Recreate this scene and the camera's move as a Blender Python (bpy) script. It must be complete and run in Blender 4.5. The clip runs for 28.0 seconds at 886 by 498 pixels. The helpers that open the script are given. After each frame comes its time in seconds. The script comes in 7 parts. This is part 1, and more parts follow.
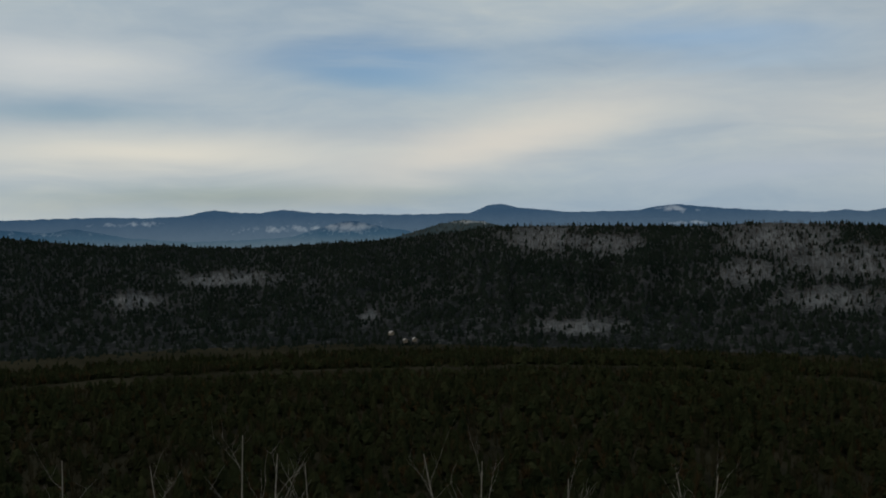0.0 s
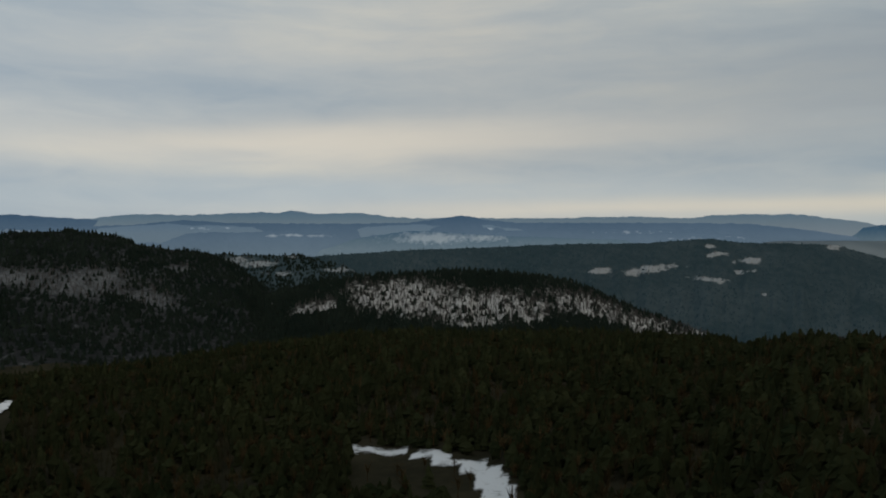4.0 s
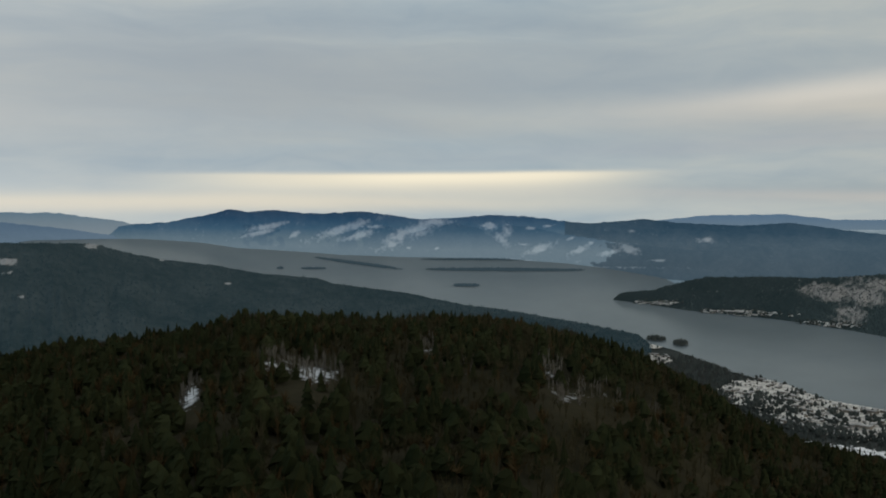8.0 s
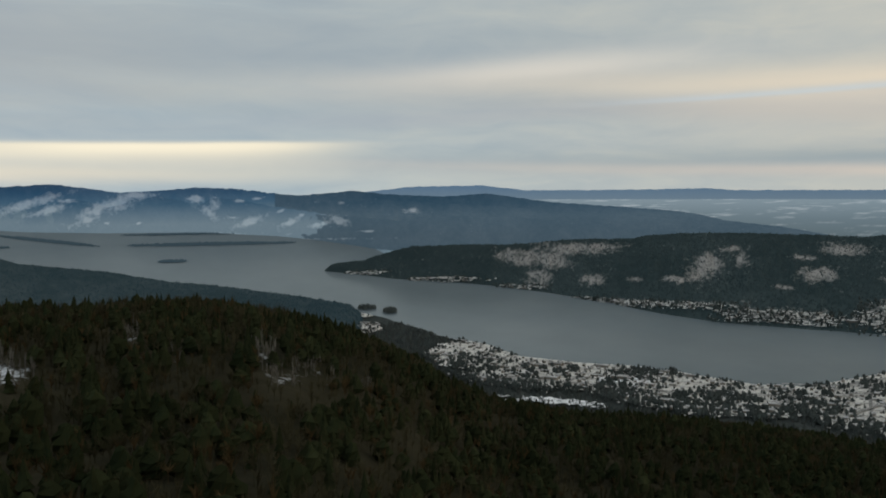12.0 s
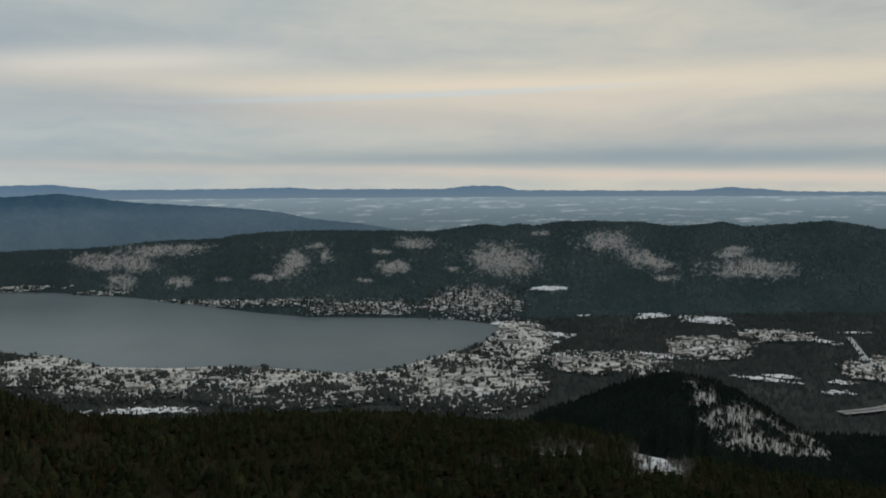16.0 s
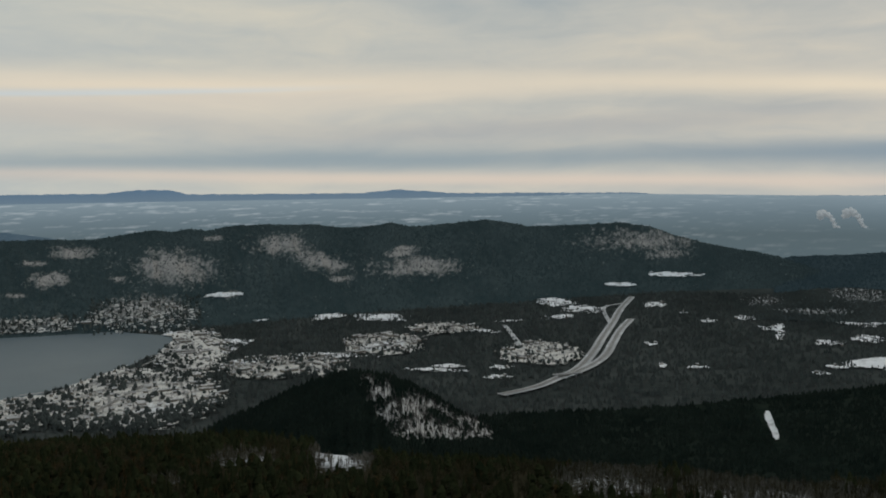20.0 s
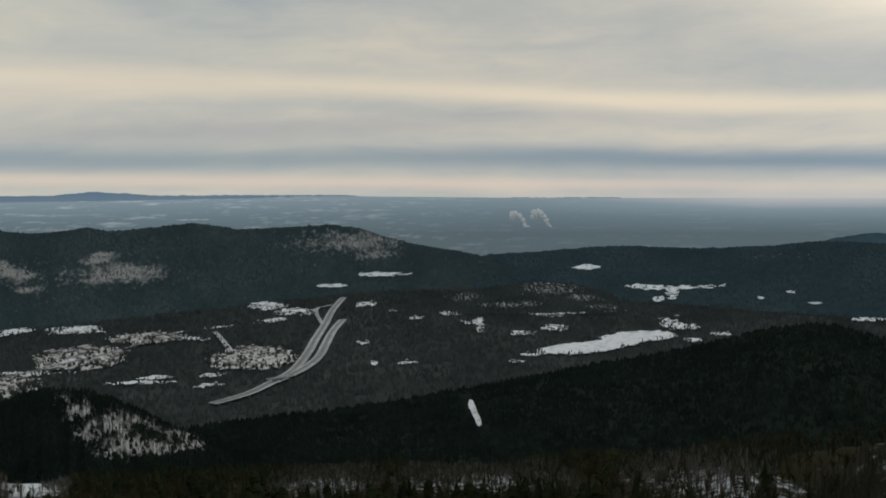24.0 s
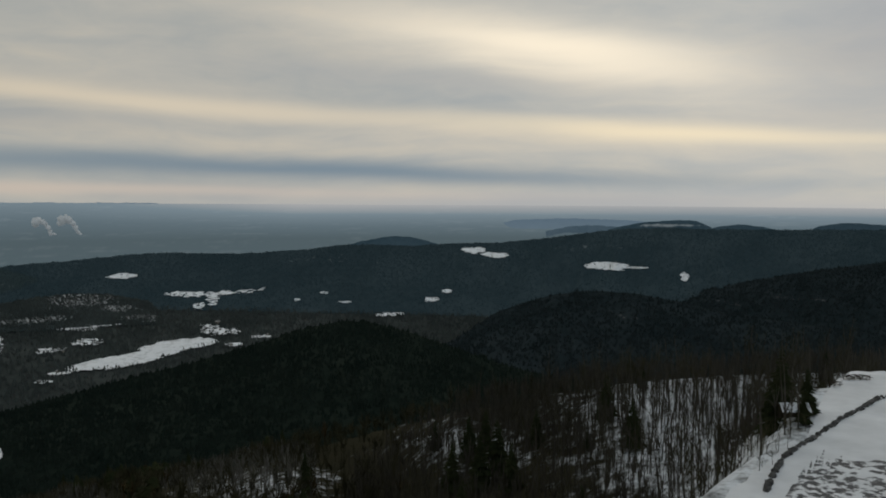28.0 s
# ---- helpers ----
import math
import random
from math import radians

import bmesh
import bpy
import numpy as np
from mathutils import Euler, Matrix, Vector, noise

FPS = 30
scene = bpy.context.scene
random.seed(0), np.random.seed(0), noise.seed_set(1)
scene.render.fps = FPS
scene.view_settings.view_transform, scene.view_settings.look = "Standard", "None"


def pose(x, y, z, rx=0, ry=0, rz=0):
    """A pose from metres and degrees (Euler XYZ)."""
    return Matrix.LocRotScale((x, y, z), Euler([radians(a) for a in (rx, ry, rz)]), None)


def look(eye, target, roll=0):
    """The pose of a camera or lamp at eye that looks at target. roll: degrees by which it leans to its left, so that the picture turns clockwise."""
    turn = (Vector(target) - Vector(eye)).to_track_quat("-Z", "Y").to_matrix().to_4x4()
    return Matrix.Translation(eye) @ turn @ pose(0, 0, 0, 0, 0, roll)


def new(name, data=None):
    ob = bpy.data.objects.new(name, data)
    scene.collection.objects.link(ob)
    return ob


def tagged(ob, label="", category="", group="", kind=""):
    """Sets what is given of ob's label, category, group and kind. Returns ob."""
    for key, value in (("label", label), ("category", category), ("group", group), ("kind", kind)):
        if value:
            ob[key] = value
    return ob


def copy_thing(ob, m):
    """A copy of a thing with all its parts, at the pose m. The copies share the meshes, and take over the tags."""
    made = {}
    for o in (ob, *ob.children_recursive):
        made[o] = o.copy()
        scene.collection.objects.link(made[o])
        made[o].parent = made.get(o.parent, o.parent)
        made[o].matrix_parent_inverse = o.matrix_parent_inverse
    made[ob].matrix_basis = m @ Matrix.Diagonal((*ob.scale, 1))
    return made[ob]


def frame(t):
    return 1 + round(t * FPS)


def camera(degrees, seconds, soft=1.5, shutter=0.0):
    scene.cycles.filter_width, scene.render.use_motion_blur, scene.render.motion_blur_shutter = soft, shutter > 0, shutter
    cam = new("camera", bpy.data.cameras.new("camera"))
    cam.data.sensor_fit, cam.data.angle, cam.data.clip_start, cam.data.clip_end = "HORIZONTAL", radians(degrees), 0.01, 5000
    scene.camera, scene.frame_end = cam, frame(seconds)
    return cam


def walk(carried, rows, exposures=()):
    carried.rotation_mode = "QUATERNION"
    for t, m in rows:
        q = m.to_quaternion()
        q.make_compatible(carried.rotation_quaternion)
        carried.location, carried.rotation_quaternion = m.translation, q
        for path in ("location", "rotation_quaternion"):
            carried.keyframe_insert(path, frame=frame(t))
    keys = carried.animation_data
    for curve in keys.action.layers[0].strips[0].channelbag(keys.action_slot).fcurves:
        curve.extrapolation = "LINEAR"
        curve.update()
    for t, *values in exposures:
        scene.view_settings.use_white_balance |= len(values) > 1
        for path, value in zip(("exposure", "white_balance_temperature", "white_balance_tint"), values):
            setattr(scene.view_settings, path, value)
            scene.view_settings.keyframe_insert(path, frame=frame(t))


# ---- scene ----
# Bearings are degrees clockwise from the first heading; heights are metres above the lake.
EYE = 545.0
REACH, BEND = 4950.0, 2500.0
cam = camera(53.5, 28.0, soft=1.9)
RISE = [(0.0, -16.5), (1.0, -15.0), (2.0, -13.8), (3.0, -12.6), (4.5, -10.4), (6.5, -7.2), (8.0, -4.3), (9.5, -1.6), (11.0, -0.3), (12.5, 0.0), (28.0, 0.0)]
PATH = [
    (0.0, 0.00, -1.66, 1.02), (0.5, -6.71, -1.71, 0.97), (1.0, -14.14, -1.74, 0.86), (1.5, -21.62, -1.78, 0.69), (2.0, -28.85, -1.81, 0.61), (2.5, -38.33, -1.82, 0.47),
    (3.0, -46.30, -1.81, 0.38), (3.5, -54.47, -1.81, 0.48), (4.0, -63.24, -1.81, 0.21), (4.5, -71.81, -1.81, 0.01), (6.5, -100.19, -1.89, -0.20), (7.0, -104.57, -1.94, -0.22),
    (7.5, -106.86, -2.01, -0.13), (8.0, -109.01, -2.03, -0.10), (8.5, -111.30, -2.08, -0.02), (9.0, -112.05, -2.14, 0.11), (9.5, -116.07, -2.21, 0.21), (10.0, -118.38, -3.63, 0.22),
    (10.5, -118.97, -3.81, 0.34), (11.0, -120.02, -3.85, 0.33), (11.5, -123.91, -3.89, 0.27), (12.0, -127.72, -3.92, 0.24), (12.5, -132.18, -3.94, 0.17), (13.0, -137.37, -3.94, 0.12),
    (13.5, -141.66, -3.97, 0.08), (15.5, -151.28, -4.10, 0.28), (16.0, -154.17, -4.09, 0.32), (16.5, -157.27, -4.09, 0.36), (17.0, -160.51, -4.10, 0.39), (17.5, -163.91, -4.12, 0.38),
    (18.0, -169.18, -4.13, 0.40), (18.5, -173.95, -4.13, 0.37), (19.0, -175.37, -4.13, 0.46), (19.5, -175.36, -4.09, 0.59), (20.0, -175.19, -4.06, 0.74), (20.5, -175.05, -4.05, 0.81),
    (22.5, -183.40, -4.06, 0.86), (23.0, -186.96, -4.09, 0.75), (23.5, -190.30, -4.13, 0.63), (24.0, -193.89, -4.12, 0.60), (24.5, -198.25, -4.14, 0.53), (25.0, -202.27, -4.12, 0.46),
    (25.5, -206.29, -4.10, 0.34), (26.0, -210.38, -4.07, 0.24), (26.5, -214.18, -4.01, 0.14), (27.0, -217.03, -3.97, 0.03), (27.5, -220.06, -3.90, -0.04), (28.0, -223.28, -3.85, -0.14),
]


def rise(t):
    return float(np.interp(t, [a for a, b in RISE], [b for a, b in RISE]))


EXPOSURES = [(0.0, -0.2), (4.5, -0.2), (7.0, 0.04), (9.0, 0.06), (13.0, 0.13), (20.5, 0.12), (25.0, 0.02), (28.0, -0.17)]
walk(cam, [(t, pose(0, 0, EYE + rise(t), 90 + p, r, y)) for t, y, p, r in PATH], EXPOSURES)

# ---- sky and light ----
SKY = bpy.data.worlds.new("winter_sky")
scene.world = SKY
SKY.use_nodes = True


def sky_nodes():
    nt = SKY.node_tree
    nt.nodes.clear()
    N, L = nt.nodes, nt.links

    def math_(op, a, b=None, c=None, clamp=False):
        n = N.new("ShaderNodeMath")
        n.operation, n.use_clamp = op, clamp
        for i, v in enumerate((a, b, c)):
            if v is None:
                continue
            if isinstance(v, (int, float)):
                n.inputs[i].default_value = v
            else:
                L.new(v, n.inputs[i])
        return n.outputs[0]

    def mix(f, a, b, mode="MIX"):
        n = N.new("ShaderNodeMix")
        n.data_type, n.blend_type = "RGBA", mode
        for i, v in ((0, f), (6, a), (7, b)):
            if isinstance(v, tuple):
                n.inputs[i].default_value = (*v, 1)
            elif isinstance(v, (int, float)):
                n.inputs[i].default_value = v
            else:
                L.new(v, n.inputs[i])
        return n.outputs[2]

    tc = N.new("ShaderNodeTexCoord")
    sep = N.new("ShaderNodeSeparateXYZ")
    L.new(tc.outputs["Generated"], sep.inputs[0])
    # bearing with its seam at 295 degrees, behind the view
    seam = radians(115)
    u = math_("ADD", math_("MULTIPLY", sep.outputs[0], math.cos(seam)), math_("MULTIPLY", sep.outputs[1], -math.sin(seam)))
    v = math_("ADD", math_("MULTIPLY", sep.outputs[0], math.sin(seam)), math_("MULTIPLY", sep.outputs[1], math.cos(seam)))
    az = math_("ADD", math_("MULTIPLY", math_("ARCTAN2", u, v), 180 / math.pi), 115.0)
    el = math_("MULTIPLY", math_("ARCSINE", sep.outputs[2]), 180 / math.pi)

    def noise_(kx, ky, ox, oy, detail, rough=0.5, dist=0.0):
        cmb = N.new("ShaderNodeCombineXYZ")
        L.new(math_("MULTIPLY_ADD", az, kx, ox), cmb.inputs[0])
        L.new(math_("MULTIPLY_ADD", el, ky, oy), cmb.inputs[1])
        n = N.new("ShaderNodeTexNoise")
        n.inputs["Scale"].default_value, n.inputs["Detail"].default_value = 1.0, detail
        n.inputs["Roughness"].default_value, n.inputs["Distortion"].default_value = rough, dist
        L.new(cmb.outputs[0], n.inputs["Vector"])
        return n.outputs["Fac"]

    # slow wobble that bends the cloud bands
    wob = noise_(0.045, 0.09, 3.0, 1.0, 2)
    bel = math_("MULTIPLY_ADD", math_("SUBTRACT", wob, 0.5), 4.0, el)
    el_true, el = el, bel
    wide = noise_(0.022, 0.20, 0.0, 0.0, 3, 0.45, 0.2)
    fine = noise_(0.06, 0.5, 11.0, 7.0, 4, 0.5, 0.3)
    wisp = noise_(0.24, 0.85, 5.0, 2.0, 5, 0.6, 0.5)
    el = el_true
    cover = math_("ADD", math_("MULTIPLY", wide, 0.56), math_("ADD", math_("MULTIPLY", fine, 0.26), math_("MULTIPLY", wisp, 0.18)))
    ramp = N.new("ShaderNodeValToRGB")
    L.new(cover, ramp.inputs[0])
    e = ramp.color_ramp.elements
    e[0].position, e[0].color = 0.36, (0.300, 0.335, 0.375, 1)
    e[1].position, e[1].color = 0.64, (0.520, 0.485, 0.440, 1)
    m = e.new(0.50)
    m.color = (0.405, 0.410, 0.415, 1)
    colour = ramp.outputs[0]
    warmth = N.new("ShaderNodeMapRange")
    warmth.inputs[1].default_value, warmth.inputs[2].default_value = 0.0, 250.0
    L.new(az, warmth.inputs[0])
    tint = N.new("ShaderNodeValToRGB")
    L.new(warmth.outputs[0], tint.inputs[0])
    te = tint.color_ramp.elements
    te[0].position, te[0].color = 0.06, (0.87, 1.02, 1.12, 1)
    te[1].position, te[1].color = 0.96, (1.14, 1.13, 1.06, 1)
    for p, c in ((0.26, (1.02, 1.06, 1.04, 1)), (0.45, (0.90, 1.05, 1.10, 1)), (0.66, (1.12, 1.13, 1.04, 1)), (0.84, (1.19, 1.14, 1.02, 1))):
        te.new(p).color = c
    colour = mix(1.0, colour, tint.outputs[0], "MULTIPLY")
    # clear sky behind the cloud, from the sky model
    air = N.new("ShaderNodeTexSky")
    air.sky_type, air.sun_disc = "NISHITA", False
    air.sun_elevation, air.sun_rotation = radians(8), radians(238)
    clear = N.new("ShaderNodeVectorMath")
    clear.operation = "SCALE"
    L.new(air.outputs[0], clear.inputs[0])
    clear.inputs["Scale"].default_value = 0.125
    deep = mix(1.0, clear.outputs[0], (0.64, 0.84, 1.24), "MULTIPLY")

    def streak(a0, e0, wa, we, tilt=0.0, ragged=0.5):
        """Softness 0 to 1 of a long cloud streak about (a0, e0), wa and we degrees wide."""
        da = math_("SUBTRACT", az, a0)
        de = math_("SUBTRACT", math_("MULTIPLY_ADD", da, -tilt, el), e0)
        de = math_("MULTIPLY_ADD", math_("SUBTRACT", fine, 0.5), ragged * we * 2.4, de)
        q = math_("ADD", math_("POWER", math_("ABSOLUTE", math_("DIVIDE", da, wa)), 2.0), math_("POWER", math_("ABSOLUTE", math_("DIVIDE", de, we)), 2.0))
        return math_("EXPONENT", math_("MULTIPLY", q, -1.0))

    GAPS = [(-5, 10.0, 8, 1.5, -0.03, 0.85), (-23, 7.2, 6, 0.7, 0.0, 0.6), (-12, 2.0, 14, 0.9, 0.0, 0.45), (16, 11, 8, 1.6, -0.1, 0.5)]
    SHELVES = [(107, 2.72, 14.5, 0.22, 1.25, 0.010, 0.9, (0.72, 0.66, 0.52)), (111, 2.74, 8.5, 0.18, 0.45, 0.014, 0.7, (0.86, 0.78, 0.60)),
               (157, 5.62, 15, 0.20, 1.7, 0.028, 0.6, (0.60, 0.54, 0.46)), (153, 5.80, 14, 0.24, 0.14, 0.034, 0.55, (0.49, 0.57, 0.62))]
    STREAKS = ([(-18, 4.6, 13, 1.4, 0.0, 0.8, (0.70, 0.66, 0.56)), (-24, 10, 8, 1.6, 0.0, 0.6, (0.62, 0.62, 0.60)), (4, 5.4, 10, 1.8, 0.22, 0.75, (0.66, 0.61, 0.53)), (20, 3.0, 8, 0.8, 0.03, 0.6, (0.36, 0.42, 0.49)), (30, 6.5, 14, 1.5, 0.0, 0.4, (0.58, 0.56, 0.51)),
               (58, 5.2, 24, 1.3, 0.03, 0.75, (0.66, 0.60, 0.50)), (45, 10.5, 18, 2.2, 0.05, 0.2, (0.36, 0.38, 0.41)), (62, 1.8, 26, 1.1, 0.0, 0.6, (0.40, 0.46, 0.49)), (78, 0.8, 22, 0.45, 0.0, 0.5, (0.62, 0.57, 0.48))] +
              [               (100, 8.8, 32, 4.6, 0.0, 0.8, (0.275, 0.31, 0.34)), (98, 1.0, 22, 0.6, 0.0, 0.7, (0.66, 0.60, 0.48)), (134, 7.6, 10, 0.9, 0.06, 0.7, (0.66, 0.62, 0.55)), (128, 4.6, 16, 0.6, 0.04, 0.4, (0.34, 0.37, 0.41))] +
              [               (168, 1.75, 40, 0.7, 0.0, 0.75, (0.220, 0.288, 0.330)), (160, 6.4, 30, 0.95, 0.0, 0.85, (0.70, 0.61, 0.48)), (150, 4.6, 16, 0.7, -0.04, 0.5, (0.36, 0.365, 0.37)), (182, 3.7, 22, 0.8, 0.03, 0.55, (0.34, 0.35, 0.36)), (184, 0.35, 48, 0.38, -0.02, 0.85, (0.62, 0.53, 0.45))] +
              [               (204, 5.4, 24, 0.75, -0.06, 0.8, (0.74, 0.64, 0.49)), (230, 8.9, 12, 1.7, -0.15, 0.9, (1.0, 0.88, 0.69)), (240, 3.5, 14, 0.6, -0.06, 0.85, (0.88, 0.75, 0.53)), (222, 7.2, 12, 0.8, -0.05, 0.5, (0.42, 0.42, 0.41)), (216, 1.25, 26, 0.70, -0.03, 0.9, (0.185, 0.250, 0.308)), (250, 9, 7, 5, 0.2, 0.6, (0.32, 0.335, 0.36)), (232, -0.9, 26, 0.75, 0.0, 0.8, (0.40, 0.405, 0.41))])
    def shelf(a0, e0, wa, above, below, tilt=0.0):
        """A band of light under a hard-edged deck of cloud: sharp above, fading below."""
        da = math_("SUBTRACT", az, a0)
        de = math_("SUBTRACT", math_("MULTIPLY_ADD", da, -tilt, el), e0)
        de = math_("MULTIPLY_ADD", math_("SUBTRACT", fine, 0.5), 0.35, de)
        up = math_("DIVIDE", math_("MAXIMUM", de, 0.0), above)
        down = math_("DIVIDE", math_("MINIMUM", de, 0.0), below)
        q = math_("ADD", math_("POWER", math_("ABSOLUTE", math_("DIVIDE", da, wa)), 4.0), math_("ADD", math_("POWER", up, 2.0), math_("POWER", math_("ABSOLUTE", down), 2.0)))
        return math_("EXPONENT", math_("MULTIPLY", q, -1.0))

    for a0, e0, wa, we, tilt, k in GAPS:
        colour = mix(math_("MULTIPLY", streak(a0, e0, wa, we, tilt, 0.9), k, clamp=True), colour, deep)
    for a0, e0, wa, we, tilt, k, col in STREAKS:
        colour = mix(math_("MULTIPLY", streak(a0, e0, wa, we, tilt), k, clamp=True), colour, col)
    for a0, e0, wa, above, below, tilt, k, col in SHELVES:
        colour = mix(math_("MULTIPLY", shelf(a0, e0, wa, above, below, tilt), k, clamp=True), colour, col)
    # the cloud is brighter towards the north than over the lake's foot
    level = N.new("ShaderNodeValToRGB")
    L.new(warmth.outputs[0], level.inputs[0])
    le = level.color_ramp.elements
    le[0].position, le[0].color = 0.22, (1.15, 1.15, 1.15, 1)
    le[1].position, le[1].color = 0.98, (1.10, 1.10, 1.10, 1)
    for p, c in ((0.40, 1.02), (0.54, 0.93), (0.78, 0.92), (0.88, 1.01)):
        le.new(p).color = (c, c, c, 1)
    colour = mix(1.0, colour, level.outputs[0], "MULTIPLY")
    # below the horizon the same grey air, darker
    low = math_("MULTIPLY", math_("ADD", el, 7.0), 0.25, clamp=True)
    colour = mix(low, (0.10, 0.12, 0.14), colour)
    bg = N.new("ShaderNodeBackground")
    L.new(colour, bg.inputs[0])
    bg.inputs[1].default_value = 1.1
    out = N.new("ShaderNodeOutputWorld")
    L.new(bg.outputs[0], out.inputs[0])


sky_nodes()
sun_data = bpy.data.lights.new("sun", "SUN")
sun_data.energy, sun_data.angle, sun_data.color = 0.5, radians(20), (1.0, 0.93, 0.82)
sun = new("sun", sun_data)
sun.matrix_world = look((900 * math.sin(radians(238)), 900 * math.cos(radians(238)), EYE + 900 * math.tan(radians(8))), (0, 0, EYE))


# ---- materials ----
def nodes_of(name, rough=0.9):
    m = bpy.data.materials.new(name)
    m.use_nodes = True
    nt = m.node_tree
    b = nt.nodes["Principled BSDF"]
    b.inputs["Roughness"].default_value = rough
    b.inputs["Specular IOR Level"].default_value = 0.0 if rough >= 0.9 else 0.2
    return m, nt, b


def tex(nt, scale, detail=3.0, rough=0.55, stretch=None):
    n = nt.nodes.new("ShaderNodeTexNoise")
    n.inputs["Scale"].default_value, n.inputs["Detail"].default_value, n.inputs["Roughness"].default_value = scale, detail, rough
    g = nt.nodes.new("ShaderNodeNewGeometry")
    if stretch:
        mp = nt.nodes.new("ShaderNodeMapping")
        mp.inputs["Scale"].default_value = stretch
        nt.links.new(g.outputs["Position"], mp.inputs["Vector"])
        nt.links.new(mp.outputs[0], n.inputs["Vector"])
    else:
        nt.links.new(g.outputs["Position"], n.inputs["Vector"])
    return n.outputs["Fac"]


def ramp_of(nt, fac, stops):
    r = nt.nodes.new("ShaderNodeValToRGB")
    nt.links.new(fac, r.inputs[0])
    e = r.color_ramp.elements
    e[0].position, e[0].color = stops[0][0], (*stops[0][1], 1)
    e[1].position, e[1].color = stops[-1][0], (*stops[-1][1], 1)
    for p, c in stops[1:-1]:
        e.new(p).color = (*c, 1)
    return r.outputs[0]


def blend(nt, f, a, b):
    n = nt.nodes.new("ShaderNodeMix")
    n.data_type = "RGBA"
    for i, v in ((0, f), (6, a), (7, b)):
        if isinstance(v, tuple):
            n.inputs[i].default_value = (*v, 1)
        elif isinstance(v, (int, float)):
            n.inputs[i].default_value = v
        else:
            nt.links.new(v, n.inputs[i])
    return n.outputs[2]


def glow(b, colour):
    """Emission standing in for the haze that far air adds in front of distant hills."""
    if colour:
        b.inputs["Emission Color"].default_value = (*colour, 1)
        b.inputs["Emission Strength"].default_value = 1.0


def land(name, dark, mid, snow, size, air=None, streaky=True, soft=(1.06, 1.42), bite=1.6, fine=1.6):
    """Forest floor: dark evergreen cover, brown leafless wood, and snow where the zone attribute says so."""
    m, nt, b = nodes_of(name, 0.95)
    grain = ramp_of(nt, tex(nt, 1 / size, 4, 0.65), [(0.35, dark), (0.68, mid)])
    stands = ramp_of(nt, tex(nt, 0.11 / size, 3, 0.55), [(0.40, dark), (0.62, tuple(c * 1.25 for c in mid))])
    base = blend(nt, 0.45, grain, stands)
    at = nt.nodes.new("ShaderNodeAttribute")
    at.attribute_name = "zone"
    patch = tex(nt, fine / size, 4, 0.7, (1, 1, 0.22) if streaky else None)
    add = nt.nodes.new("ShaderNodeMath")
    add.operation = "MULTIPLY_ADD"
    nt.links.new(patch, add.inputs[0])
    add.inputs[1].default_value = bite
    nt.links.new(at.outputs["Fac"], add.inputs[2])
    f = nt.nodes.new("ShaderNodeMapRange")
    f.inputs[1].default_value, f.inputs[2].default_value = soft
    nt.links.new(add.outputs[0], f.inputs[0])
    nt.links.new(blend(nt, f.outputs[0], base, snow), b.inputs["Base Color"])
    bp = nt.nodes.new("ShaderNodeBump")
    bp.inputs["Strength"].default_value, bp.inputs["Distance"].default_value = 0.35, size * 0.25
    nt.links.new(tex(nt, 3 / size, 3, 0.6), bp.inputs["Height"])
    nt.links.new(bp.outputs[0], b.inputs["Normal"])
    glow(b, air)
    return m


def plain(name, a, b_, size, rough=0.9, stretch=None, air=None, spread=(0.35, 0.65), vary=0.0):
    m, nt, b = nodes_of(name, rough)
    c = ramp_of(nt, tex(nt, 1 / size, 5, 0.6, stretch), [(spread[0], a), (spread[1], b_)])
    if vary:
        g = nt.nodes.new("ShaderNodeNewGeometry")
        c = blend(nt, g.outputs["Random Per Island"], c, tuple(x * vary for x in b_))
    nt.links.new(c, b.inputs["Base Color"])
    glow(b, air)
    return m


SNOW = (0.62, 0.64, 0.67)
M_GROUND = land("forest_floor", (0.018, 0.018, 0.012), (0.038, 0.034, 0.022), SNOW, 9.0)
# valley floor kept paler than near slopes, distance haze in its base colour
M_VALLEY = land("valley_wood_floor", (0.036, 0.043, 0.041), (0.067, 0.073, 0.069), (0.36, 0.36, 0.35), 34.0)
M_HOOD = land("snowy_yards_and_wood", (0.032, 0.044, 0.045), (0.062, 0.073, 0.073), (0.42, 0.42, 0.41), 24.0, None, True, (1.35, 1.9), 2.6, 2.4)
M_NEAR = land("wooded_slope", (0.009, 0.015, 0.012), (0.022, 0.028, 0.022), (0.42, 0.41, 0.395), 20.0, None, True, (1.3, 1.8), 2.4, 2.4)
# shade put into the colour: much dimmer snow than on M_NEAR
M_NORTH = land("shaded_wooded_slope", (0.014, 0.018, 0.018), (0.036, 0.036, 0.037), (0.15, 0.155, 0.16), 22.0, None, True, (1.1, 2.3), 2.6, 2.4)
# these hills get a thin bluish distance haze as emission
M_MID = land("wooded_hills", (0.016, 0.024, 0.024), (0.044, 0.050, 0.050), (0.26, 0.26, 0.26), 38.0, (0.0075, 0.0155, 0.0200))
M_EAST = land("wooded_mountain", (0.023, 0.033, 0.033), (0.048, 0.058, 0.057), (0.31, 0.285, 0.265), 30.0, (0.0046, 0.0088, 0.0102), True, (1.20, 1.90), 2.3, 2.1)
# the blue of the far ranges is haze, painted in as emission
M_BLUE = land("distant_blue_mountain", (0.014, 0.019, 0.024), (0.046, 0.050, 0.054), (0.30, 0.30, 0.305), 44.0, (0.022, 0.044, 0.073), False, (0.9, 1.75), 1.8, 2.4)
